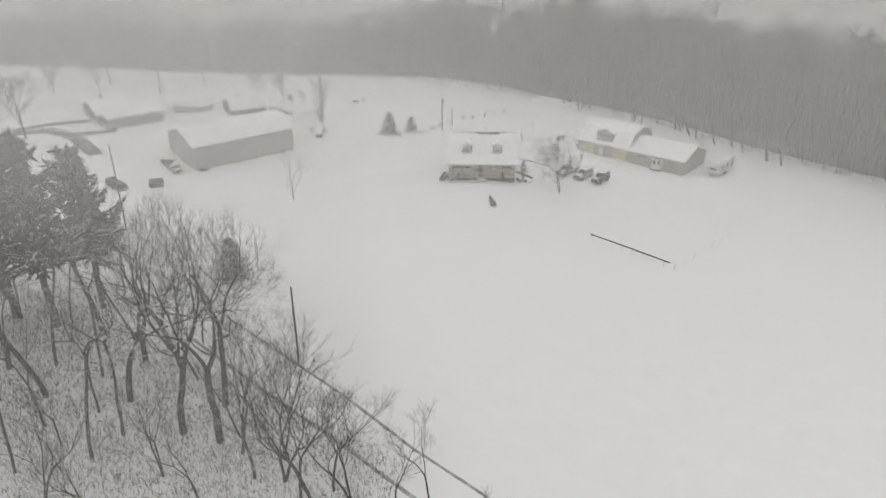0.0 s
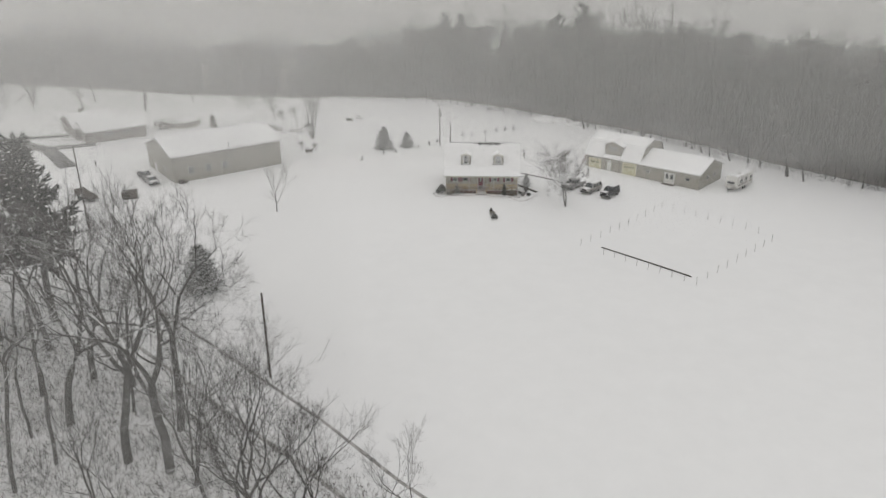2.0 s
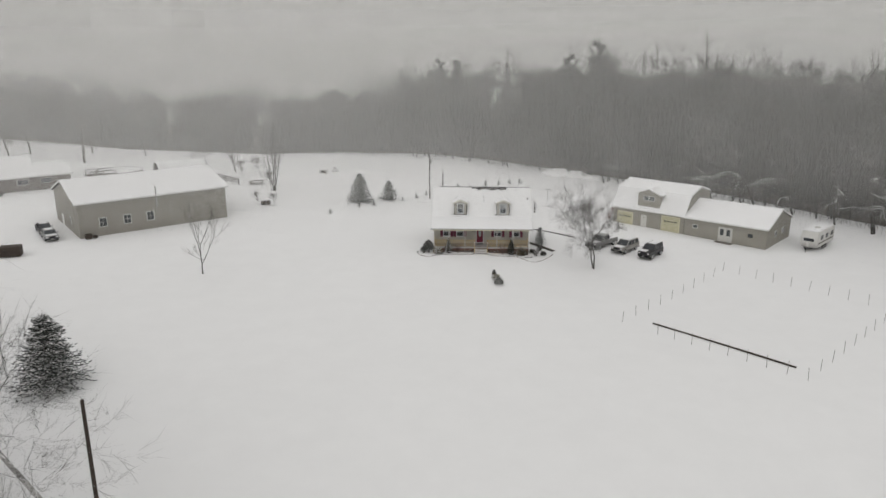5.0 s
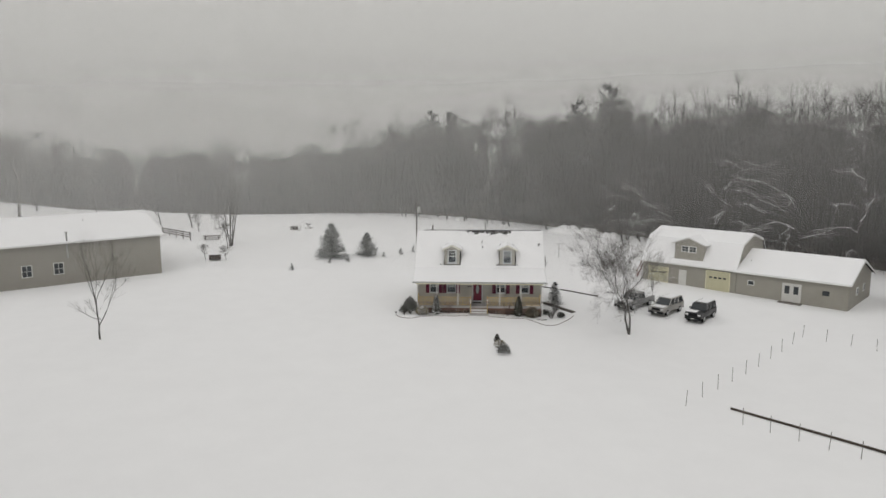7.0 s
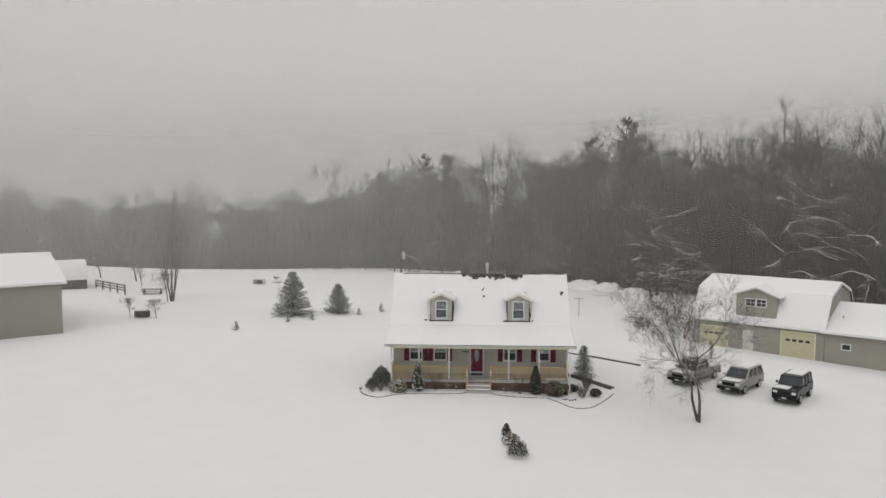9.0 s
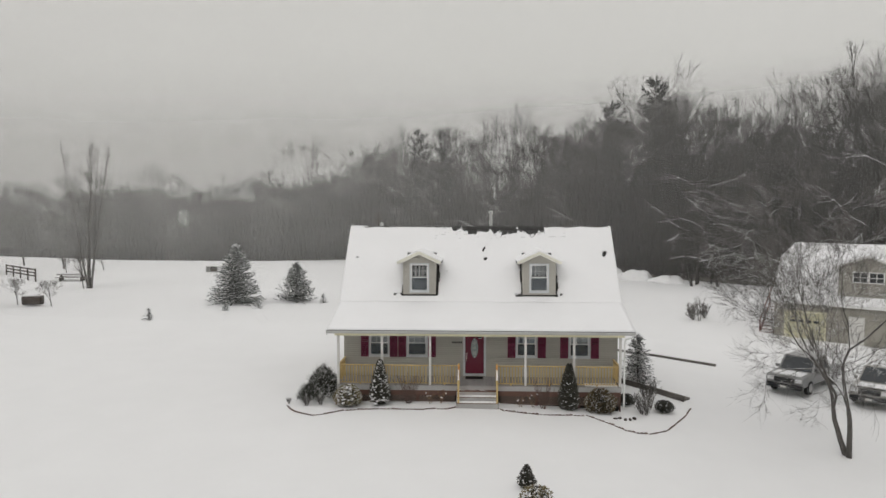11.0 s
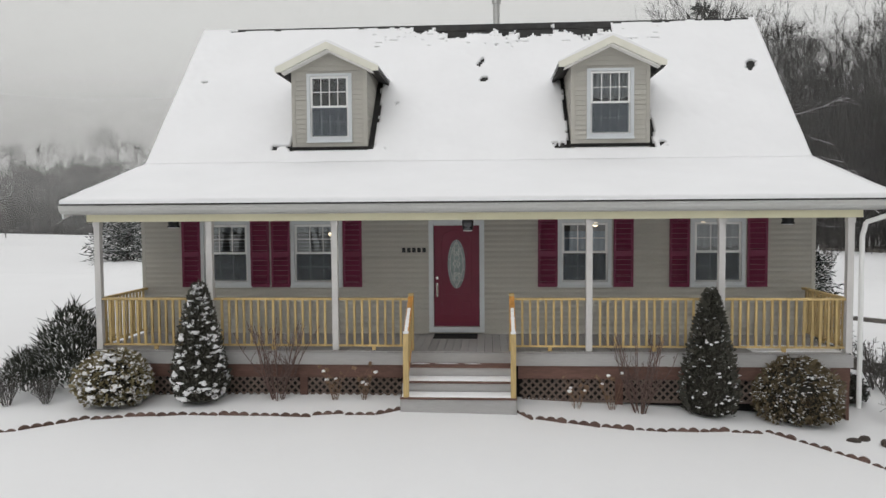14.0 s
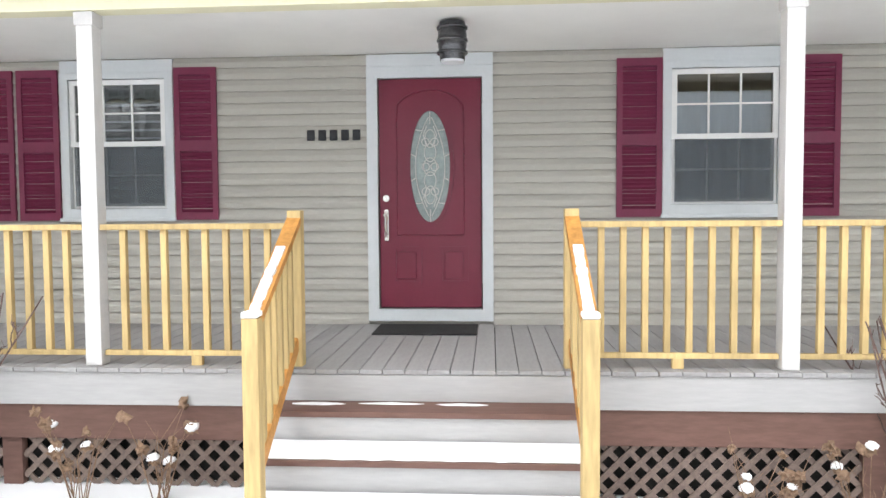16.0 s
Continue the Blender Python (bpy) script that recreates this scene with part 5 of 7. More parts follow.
bm = rod(B(), (11.45, -0.25, 3.3), (11.45, -0.25, 6.35), 0.10, seg=10)
rod(bm, (11.45, -0.25, 6.35), (11.45, -0.25, 6.5), 0.16, seg=10)
rod(bm, (11.45, -0.25, 3.4), (11.45, 0.05, 3.4), 0.09, seg=10)
part("flue_pipe", bm, GALV, barn, "tall galvanised stove flue")
part("roof_vent", rod(B(), (14.6, 5.0, 6.6), (14.6, 5.0, 7.35), 0.07, seg=8), GALV, barn)
w = part("window", box(B(), -0.05, 0.0, 4.3, 5.2, 1.4, 2.5), VINYL, barn)
part("pane", box(B(), -0.062, -0.052, 4.37, 5.13, 1.47, 2.43), RIB_DARK, w)
part("side_door", box(B(), -0.06, 0.0, 9.5, 10.5, -0.1, 2.05), VINYL, barn)
whole("barn_ramp", box(B(), 22.9, 24.6, -0.1, 0.35, -0.35, 0.0, 0.02), DARK_WOOD, "low dark timber lying at the barn corner", "timber", m=at_ground(-59.1, 0.45, 41.5, -0.2))
for k, (x, y) in enumerate(((0.5, -0.9), (1.6, -0.85))):
    bm = box(B(), 0, 0.95 - 0.35 * k, -0.35, 0.35, 0, 0.75 - 0.4 * k, 0.08)
    whole("covered_stack", bm, DARK_WOOD, "dark covered firewood stack beside the barn", "stack", m=barn.matrix_world @ pose(x, y, 0.0))

# garage with a gambrel loft and a long lower wing
gar_m = at_ground(22.5, 20.0, -39.1, -0.1)
garage = thing("garage", gar_m, "tan garage with snowy gambrel roof and loft dormer", "garage")
gable_shell(garage, 12.4, 10.6, 2.75, [(-0.3, 2.75), (1.7, 5.75), (5.3, 6.75), (8.9, 5.75), (10.9, 2.75)], GARAGE_SIDING, 0.15)
dm = part("loft_dormer", extrude_poly(B(), [(4.3, 3.1), (4.3, 5.45), (6.2, 6.15), (8.1, 5.45), (8.1, 3.1)], 0.05, 2.2, "y"), GARAGE_SIDING, garage)
part("dormer_roof", extrude_poly(B(), [(3.9, 5.30), (6.2, 6.18), (8.5, 5.30), (8.5, 5.40), (6.2, 6.30), (3.9, 5.40)], -0.25, 4.2, "y"), WHITE_PAINT, dm)
part("snow_cover", extrude_poly(B(), [(3.88, 5.405), (6.2, 6.305), (8.52, 5.405), (8.52, 5.47), (6.2, 6.39), (3.88, 5.47)], -0.24, 4.2, "y"), SNOW_ROOF, dm, "white snow cap")
small_window(dm, 5.2, 6.19, 4.35, 5.15, 0.05)
small_window(dm, 6.21, 7.2, 4.35, 5.15, 0.05)


def garage_door(parent, x0, x1, h):
    d = part("garage_door", box(B(), x0 - 0.1, x1 + 0.1, -0.03, 0.0, -0.3, h + 0.1), CREAM, parent, "pale yellow overhead garage door")
    for k in range(4):
        part("door_section", box(B(), x0, x1, -0.065, -0.032, -0.25 + (h + 0.25) * k / 4 + 0.006, -0.25 + (h + 0.25) * (k + 1) / 4 - 0.006, 0.008), DOOR_YELLOW, d)
    for k in range(4):
        x = x0 + (x1 - x0) * (0.2 + 0.2 * k)
        part("pane", box(B(), x - 0.19, x + 0.19, -0.075, -0.068, h * 0.62, h * 0.72), RIB_DARK, d)


garage_door(garage, 0.85, 3.5, 1.95)
garage_door(garage, 8.7, 11.6, 2.25)
part("side_door", box(B(), 5.05, 6.05, -0.05, 0.0, -0.25, 1.95), WHITE_PAINT, garage)
sw = thing("garage_stair", gar_m @ pose(-1.25, 0.6, 0), "red-stained timber stair climbing to the garage loft", "stairs")
for x in (0.0, 1.0):
    bm = B()
    bar(bm, (x, 0.0, -0.1), (x, 3.4, 3.1), 0.05, 0.28)
    part("stringer", bm, RED_STAIN, sw)
bm = B()
bar(bm, (0, 0.0, 0.85), (0, 3.4, 4.05), 0.06, 0.1)
part("handrail", bm, RED_STAIN, sw)
for k in range(4):
    part("rail_post", box(B(), -0.04, 0.04, 0.1 + 1.05 * k, 0.18 + 1.05 * k, -0.1 + 0.95 * k, 0.95 + 0.98 * k), RED_STAIN, sw)
for k in range(14):
    y, z = 0.12 + 3.3 * k / 14, 0.10 + 3.1 * k / 14
    part("step", box(B(), 0.03, 0.97, y - 0.12, y + 0.14, z - 0.04, z), RED_STAIN, sw)
    part("step_snow", box(B(), 0.06, 0.94, y - 0.10, y + 0.12, z + 0.002, z + 0.05, 0.015), SNOW_ROOF, sw)
wing = thing("garage_wing", gar_m @ pose(12.45, 0, -0.1), "long tan garage wing with snowy gable roof", "garage")
gable_shell(wing, 12.6, 10.6, 2.88, [(-0.4, 2.81), (5.3, 4.95), (11.0, 2.81)], GARAGE_SIDING, 0.3)
small_window(wing, 1.4, 2.2, 1.25, 1.85, 0, False)
small_window(wing, 9.8, 10.7, 1.1, 1.8, 0, False, GARAGE_SIDING)
ed = part("entry_doors", box(B(), 5.45, 7.6, -0.03, 0.0, -0.15, 2.1), WHITE_PAINT, wing, "white double entry doors")
for k in range(2):
    x = 5.55 + k * 1.0
    part("door_leaf", box(B(), x, x + 0.95, -0.055, -0.032, -0.05, 2.0, 0.006), WHITE_PAINT, ed)
    part("pane", box(B(), x + 0.2, x + 0.75, -0.066, -0.058, 0.85, 1.8), RIB_DARK, ed)
part("door_step", box(B(), 5.25, 7.85, -1.0, -0.06, -0.5, -0.12, 0.02), GREY_WOOD, wing)
for y in (3.4, 6.6):
    part("window", box(B(), 12.6, 12.65, y, y + 0.9, 1.0, 1.9), VINYL, wing)
    part("pane", box(B(), 12.652, 12.662, y + 0.08, y + 0.82, 1.08, 1.82), RIB_DARK, wing)
part("roof_vent", rod(B(), (1.0, 2.2, 3.5), (1.0, 2.2, 4.1), 0.06, seg=8), GALV, wing)

# ranch house by the drive
ranch = thing("ranch_house", at_ground(-90.0, 27.0, 41.5), "low grey ranch house with snowy roof", "house")
gable_shell(ranch, 13.5, 9.0, 2.7, [(-0.5, 2.62), (4.5, 4.3), (9.5, 2.62)], BRICK_TAN, 0.4)
for x in (4.2, 8.2):
    small_window(ranch, x, x + 2.0, 1.1, 2.1)
rw = thing("ranch_wing", at_ground(-90.0, 27.0, 41.5) @ pose(-1.0, 4.5, 0.25), "grey ranch house wing with snowy roof", "house")
gable_shell(rw, 9.0, 13.0, 2.7, [(-0.4, 2.62), (6.5, 4.9), (13.4, 2.62)], BRICK_TAN, 0.4)
part("chimney", box(B(), 3.4, 4.1, 8.6, 9.3, 3.5, 5.6, 0.03), BRICK_TAN, rw)
rdk = thing("deck", at_ground(-79.0, 41.5, 41.5), "raised grey timber deck with rails", "deck")
part("platform", box(B(), 0, 5, 0, 4, 0.7, 0.85), GREY_WOOD, rdk)
for x in (0, 2.5, 5):
    for y in (0, 4):
        part("post", box(B(), x - 0.06, x + 0.06, y - 0.06, y + 0.06, -0.3, 1.8), DARK_WOOD, rdk)
for y in (0, 4):
    part("rail", box(B(), 0, 5, y - 0.04, y + 0.04, 1.7, 1.8), DARK_WOOD, rdk)
    part("rail", box(B(), 0, 5, y - 0.04, y + 0.04, 1.2, 1.28), DARK_WOOD, rdk)
# above-ground pool
pool = thing("swimming_pool", at_ground(-76.4, 48.5, 0), "round above-ground pool covered in snow", "pool")
bm = rod(B(), (0, 0, -0.6), (0, 0, 1.15), 4.6, seg=40)
part("pool_wall", bm, BARN_METAL, pool)
bm = B()
for k in range(40):
    a0, a1 = k * math.pi / 20, (k + 1) * math.pi / 20
    bar(bm, (4.6 * math.cos(a0), 4.6 * math.sin(a0), 1.18), (4.6 * math.cos(a1), 4.6 * math.sin(a1), 1.18), 0.3, 0.06)
part("rim", bm, DARK_WOOD, pool)
part("snow_cover", rod(B(), (0, 0, 1.152), (0, 0, 1.17), 4.4, seg=40), SNOW_ROOF, pool)
# barn-roofed garden shed behind the barn
shed = thing("garden_shed", at_ground(-64.5, 41.5, 35), "arched dark shed under snow", "shed")
arch = [(3.4 - 3.2 * math.cos(a), 1.2 + 2.6 * math.sin(a)) for a in np.linspace(0, math.pi, 13)]
part("shed_wall", extrude_poly(B(), [(0.2, -0.6)] + arch + [(6.6, -0.6)], 0.0, 9.5, "x"), DARK_WOOD, shed)
part("snow_cover", extrude_poly(B(), [(3.4 - 3.32 * math.cos(a), 1.2 + 2.72 * math.sin(a)) for a in np.linspace(0, math.pi, 13)] + [(3.4 - 3.21 * math.cos(a), 1.2 + 2.61 * math.sin(a)) for a in np.linspace(math.pi, 0, 13)], -0.1, 9.6, "x"), SNOW_ROOF, shed)
# far house in the trees
fh = thing("far_house", at_ground(-146.0, 108.0, 30, 1.5), "dark far house among the trees", "house")
gable_shell(fh, 12, 9, 5.0, [(-0.4, 4.9), (4.5, 7.6), (9.4, 4.9)], DARK_WOOD, 0.4)


# ---- drives and tracks ----
def strip(name, pts, w, material, label, category, dz=0.04):
    """A flat band that follows the lie of the land."""
    path = []
    for a, c in zip(pts, pts[1:]):
        n = max(2, int(math.dist(a, c) / 1.5))
        path += [(a[0] + (c[0] - a[0]) * k / n, a[1] + (c[1] - a[1]) * k / n) for k in range(n)]
    path.append(pts[-1])
    p = np.array(path)
    d = np.gradient(p, axis=0)
    d /= np.linalg.norm(d, axis=1)[:, None]
    nrm = np.stack([-d[:, 1], d[:, 0]], 1)
    wob = np.array([1 + 0.25 * noise.noise((q * 0.8, w, 3)) for q in range(len(p))])[:, None]
    l, r = p + nrm * w / 2 * wob, p - nrm * w / 2 * wob
    rows = []
    for side, z in ((p + nrm * (w / 2 + 0.3) * wob, -0.25), (l, dz), (r, dz), (p - nrm * (w / 2 + 0.3) * wob, -0.25)):
        rows.append(np.stack([side[:, 0], side[:, 1], ground_z(side[:, 0], side[:, 1]) + z + np.array([0.04 * noise.noise((a * 0.09, c * 0.09, 0)) for a, c in side])], 1))
    n = len(p)
    v = np.concatenate(rows)
    f = [[k * n + i, k * n + i + 1, (k + 1) * n + i + 1, (k + 1) * n + i] for k in range(3) for i in range(n - 1)]
    return tagged(new(name, np_mesh(name, v, f, material, True)), label, category, kind="structure")


ROAD = mat("cleared_drive", (0.13, 0.128, 0.125), 0.85, 0.35, 0.25, 6.0, 0.3)
MUD = mat("bare_track", (0.36, 0.35, 0.34), 0.95, 0.6, 0.9, 9.0, 0.4)
strip("road", [(-113, 20.5), (-104, 25), (-95.5, 21), (-84.5, 8.7)], 3.4, ROAD, "cleared asphalt drive between snow banks", "drive")
strip("road_branch", [(-97, 22), (-92, 24.5), (-88, 27)], 3.0, ROAD, "cleared asphalt branch of the drive", "drive")
strip("road_branch", [(-112, 24), (-106, 30), (-98, 34)], 2.6, ROAD, "cleared asphalt branch of the drive", "drive")
strip("track", [(-52, -50), (-40, -58.5), (-25.7, -70.2), (-16.45, -77.5), (-6.5, -85.8), (5, -96)], 0.34, MUD, "narrow bare wheel track through snow", "track", 0.03)
strip("track", [(-42, -49), (-28, -60.5), (-15.9, -70.7), (-7.4, -78.7), (0.9, -85.4), (12, -95)], 0.24, MUD, "narrow bare wheel track through snow", "track", 0.03)


# ---- vehicles ----
def paint(name, c, rough=0.35, metal=0.2):
    return mat(name, c, rough, 0.05, 2.0, 60.0, 0.02, metal=metal, spec=0.5)


TYRE = mat("tyre_rubber", (0.02, 0.02, 0.02), 0.85, 0.15, 8.0, 60.0, 0.2)
RIM = mat("alloy_rim", (0.45, 0.45, 0.45), 0.35, 0.06, 6.0, 40.0, 0.02, metal=0.8)
TAIL = mat("red_lens", (0.25, 0.02, 0.02), 0.3, 0.1, 6.0, 40.0, 0.02)
HEAD = mat("clear_lens", (0.65, 0.65, 0.66), 0.2, 0.05, 6.0, 40.0, 0.02)


def wheel(parent, x, y, r, w=0.24):
    wh = part("wheel", None, None, parent)
    bm = rod(B(), (x, y - w / 2, r), (x, y + w / 2, r), r, seg=22)
    bmesh.ops.bevel(bm, geom=[e for e in bm.edges if abs(e.verts[0].co.y - e.verts[1].co.y) < 1e-4 and e.calc_length() < r], offset=0.03, segments=2, affect="EDGES")
    part("tyre", bm, TYRE, wh)
    bm = rod(B(), (x, y - w / 2 - 0.012, r), (x, y + w / 2 + 0.012, r), r * 0.62, seg=18)
    part("rim", bm, RIM, wh)
    return wh


def vehicle(name, m, label, ln, wd, belt, roof_z, body_mat, profile, cabin, wheels, r, snow_parts, boxy=0.05, group="parked cars", category="car"):
    """A vehicle whose nose points to local +x. profile: the (x, z) outline of the lower body; cabin: that of the glass house."""
    t = thing(name, m, label, category, group)
    bm = extrude_poly(B(), profile, -wd / 2, wd / 2, "y")
    bmesh.ops.bevel(bm, geom=bm.edges[:], offset=boxy, segments=2, affect="EDGES", profile=0.6)
    part("body", bm, body_mat, t, smooth=False)
    bm = extrude_poly(B(), cabin, -wd / 2 + 0.10, wd / 2 - 0.10, "y")
    zs = [z for _, z in cabin]
    for v in bm.verts:
        k = (v.co.z - min(zs)) / (max(zs) - min(zs))
        v.co.y *= 1 - 0.12 * k
    bmesh.ops.bevel(bm, geom=bm.edges[:], offset=0.04, segments=2, affect="EDGES")
    part("cabin_glass", bm, RIB_DARK, t)
    top = [p for p in cabin if p[1] > max(zs) - 0.08]
    x0, x1 = min(p[0] for p in top), max(p[0] for p in top)
    part("roof_panel", box(B(), x0 - 0.05, x1 + 0.05, -wd / 2 + 0.17, wd / 2 - 0.17, max(zs) - 0.05, max(zs) + 0.02, 0.03), body_mat, t)
    for q, (px, pz) in enumerate(cabin):
        pass
    lo = sorted(p for p in cabin if p[1] < min(zs) + 0.08)
    hi = sorted(p for p in cabin if p[1] > max(zs) - 0.08)
    pillars = [(lo[0], hi[0]), (lo[-1], hi[-1])]
    for f in (0.36, 0.66):
        pillars.append(((lo[0][0] + (lo[-1][0] - lo[0][0]) * f, lo[0][1]), (hi[0][0] + (hi[-1][0] - hi[0][0]) * f, hi[0][1])))
    for sg in (1, -1):
        for (ax, az), (cx, cz) in pillars:
            bm = B()
            bar(bm, (ax, sg * (wd / 2 - 0.095), az), (cx, sg * (wd / 2 - 0.095) * 0.885, cz), 0.09, 0.05)
            part("pillar", bm, body_mat, t)
        part("door_mirror", box(B(), lo[-1][0] - 0.35, lo[-1][0] - 0.2, sg * (wd / 2 + 0.02), sg * (wd / 2 + 0.2), belt + 0.05, belt + 0.22, 0.03), body_mat, t)
        part("headlight", box(B(), ln / 2 - 0.12, ln / 2 + 0.015, sg * (wd / 2 - 0.42), sg * (wd / 2 - 0.1), belt - 0.32, belt - 0.14, 0.02), HEAD, t)
        part("tail_light", box(B(), -ln / 2 - 0.01, -ln / 2 + 0.1, sg * (wd / 2 - 0.2), sg * (wd / 2 - 0.05), belt - 0.3, belt + 0.02, 0.02), TAIL, t)
        for wx in wheels:
            wheel(t, wx, sg * (wd / 2 - 0.10), r)
    part("grille", box(B(), ln / 2 - 0.05, ln / 2 + 0.01, -wd / 2 + 0.46, wd / 2 - 0.46, belt - 0.38, belt - 0.12, 0.015), BLACK_IRON, t)
    part("front_bumper", box(B(), ln / 2 - 0.15, ln / 2 + 0.08, -wd / 2 + 0.05, wd / 2 - 0.05, r * 0.9, r * 0.9 + 0.24, 0.05), BLACK_IRON, t)
    part("rear_bumper", box(B(), -ln / 2 - 0.08, -ln / 2 + 0.12, -wd / 2 + 0.05, wd / 2 - 0.05, r * 0.9, r * 0.9 + 0.24, 0.05), BLACK_IRON, t)
    part("number_plate", box(B(), ln / 2 + 0.082, ln / 2 + 0.09, -0.16, 0.16, r * 0.9 + 0.06, r * 0.9 + 0.17), WHITE_PAINT, t)
    for a, c, y0, y1, z in snow_parts:
        bm = box(B(), a, c, y0, y1, z, z + 0.05, 0.02)
        part("snow_patch", bm, SNOW_ROOF, t, "white snow lying on top")
    return t


def car_pose(fx, fy, bx, by):
    """Stands between the middle of its nose and of its tail."""
    x, y = (fx + bx) / 2, (fy + by) / 2
    return pose(x, y, float(ground_z(x, y)) - 0.02, 0, 0, math.degrees(math.atan2(fy - by, fx - bx)))


JEEP_PAINT, SUV_PAINT, TRUCK_PAINT = paint("black_paint", (0.018, 0.018, 0.02)), paint("champagne_paint", (0.36, 0.35, 0.33), 0.35, 0.4), paint("silver_paint", (0.28, 0.28, 0.28), 0.35, 0.4)
vehicle("off_road_car", pose(24.5, 0.75, float(ground_z(24.5, 0.75)) - 0.02, 0, 0, 232), "black boxy off-road car dusted with snow", 4.5, 1.85, 1.12, 1.82, JEEP_PAINT,
        [(-2.2, 0.5), (2.2, 0.5), (2.25, 0.75), (2.2, 1.08), (0.85, 1.14), (-2.2, 1.14)], [(-2.15, 1.13), (-2.1, 1.80), (0.35, 1.80), (0.75, 1.13)], (1.4, -1.35), 0.40,
        [(-2.0, -0.2, -0.6, 0.6, 1.815), (1.0, 2.0, -0.85, 0.2, 1.10)])
vehicle("family_car", pose(21.3, 2.9, float(ground_z(21.3, 2.9)) - 0.02, 0, 0, 228), "champagne sport utility car with snowy roof", 4.8, 1.9, 1.05, 1.75, SUV_PAINT,
        [(-2.35, 0.42), (2.3, 0.42), (2.4, 0.65), (2.3, 0.92), (1.1, 1.06), (-2.35, 1.06)], [(-2.3, 1.05), (-2.05, 1.72), (0.25, 1.72), (1.05, 1.05)], (1.5, -1.4), 0.36,
        [(-1.9, 0.1, -0.6, 0.6, 1.735), (1.25, 2.2, -0.7, 0.7, 1.0)])
tr = vehicle("pickup_truck", pose(18.2, 4.9, float(ground_z(18.2, 4.9)) - 0.02, 0, 0, 225), "silver pickup truck dusted with snow", 5.4, 1.95, 1.05, 1.78, TRUCK_PAINT,
             [(-2.65, 0.48), (2.6, 0.48), (2.7, 0.7), (2.6, 1.0), (1.3, 1.08), (-2.65, 1.08)], [(-0.75, 1.07), (-0.65, 1.76), (0.65, 1.76), (1.25, 1.07)], (1.75, -1.6), 0.38,
             [(-2.55, -0.9, -0.8, 0.8, 1.06), (1.45, 2.5, -0.75, 0.75, 1.02)], category="pickup truck")
vehicle("saloon_car", pose(-63.6, 0.2, float(ground_z(-63.6, 0.2)), 0, 0, -50), "snow-covered grey saloon car", 4.6, 1.8, 0.9, 1.42, TRUCK_PAINT,
        [(-2.25, 0.38), (2.25, 0.38), (2.3, 0.6), (2.2, 0.82), (1.0, 0.92), (-1.6, 0.92), (-2.25, 0.88)], [(-1.5, 0.9), (-0.8, 1.40), (0.5, 1.40), (1.15, 0.9)], (1.4, -1.35), 0.33,
        [(-0.8, 0.5, -0.55, 0.55, 1.42), (-2.1, -1.5, -0.7, 0.7, 0.88), (1.1, 2.1, -0.7, 0.7, 0.86)])
vehicle("saloon_car", pose(-66.3, 3.4, float(ground_z(-66.3, 3.4)), 0, 0, -50), "dark saloon car with snow on its roof", 4.5, 1.8, 0.9, 1.42, JEEP_PAINT,
        [(-2.25, 0.38), (2.25, 0.38), (2.3, 0.6), (2.2, 0.82), (1.0, 0.92), (-1.6, 0.92), (-2.25, 0.88)], [(-1.5, 0.9), (-0.8, 1.40), (0.5, 1.40), (1.15, 0.9)], (1.4, -1.35), 0.33,
        [(-0.8, 0.5, -0.55, 0.55, 1.42)])
# travel trailer behind the garage
camper = thing("travel_trailer", pose(50.3, 6.6, float(ground_z(50.3, 6.6)), 0, 0, 228), "white travel trailer with snow on its roof", "trailer")
bm = extrude_poly(B(), [(-3.6, 0.55), (3.3, 0.55), (3.65, 1.1), (3.65, 2.0), (3.2, 2.85), (-3.4, 2.9), (-3.65, 2.6)], -1.2, 1.2, "y")
bmesh.ops.bevel(bm, geom=bm.edges[:], offset=0.1, segments=2, affect="EDGES")
part("body", bm, WHITE_PAINT, camper)
part("snow_cover", box(B(), -3.3, 3.1, -1.05, 1.05, 2.88, 3.0, 0.05), SNOW_ROOF, camper)
for sg in (1, -1):
    part("stripe", box(B(), -3.3, 3.2, sg * 1.202 - 0.005, sg * 1.202 + 0.005, 1.1, 1.3), GREY_WOOD, camper)
    for x in (-2.4, -0.2, 1.8):
        part("window", box(B(), x - 0.5, x + 0.5, sg * 1.205 - 0.012, sg * 1.205 + 0.012, 1.6, 2.25, 0.01), RIB_DARK, camper)
    for x in (-0.55, 0.35):
        wheel(camper, x, sg * 1.05, 0.35)
part("front_window", box(B(), 3.63, 3.68, -0.7, 0.7, 1.5, 1.95, 0.01), RIB_DARK, camper)
part("roof_vent", box(B(), 0.3, 1.0, -0.3, 0.4, 3.0, 3.16, 0.04), WHITE_PAINT, camper)
bm = B()
bar(bm, (3.5, 0.6, 0.5), (4.6, 0, 0.5), 0.1, 0.1)
bar(bm, (3.5, -0.6, 0.5), (4.6, 0, 0.5), 0.1, 0.1)
part("tow_bar", bm, BLACK_IRON, camper)
part("jack", rod(B(), (4.55, 0, -0.1), (4.55, 0, 0.7), 0.04, seg=8), BLACK_IRON, camper)
part("spare_cover", box(B(), 3.68, 3.95, -0.25, 0.25, 0.7, 1.25, 0.05), WHITE_PAINT, camper)
# dark trailer and a skip near the wood's edge
dk = thing("utility_trailer", pose(-71.5, -9.5, float(ground_z(-71.5, -9.5)), 0, 0, -35), "dark long utility trailer loaded with brush", "trailer")
part("bed", box(B(), -2.6, 2.6, -1.0, 1.0, 0.45, 0.6, 0.02), BLACK_IRON, dk)
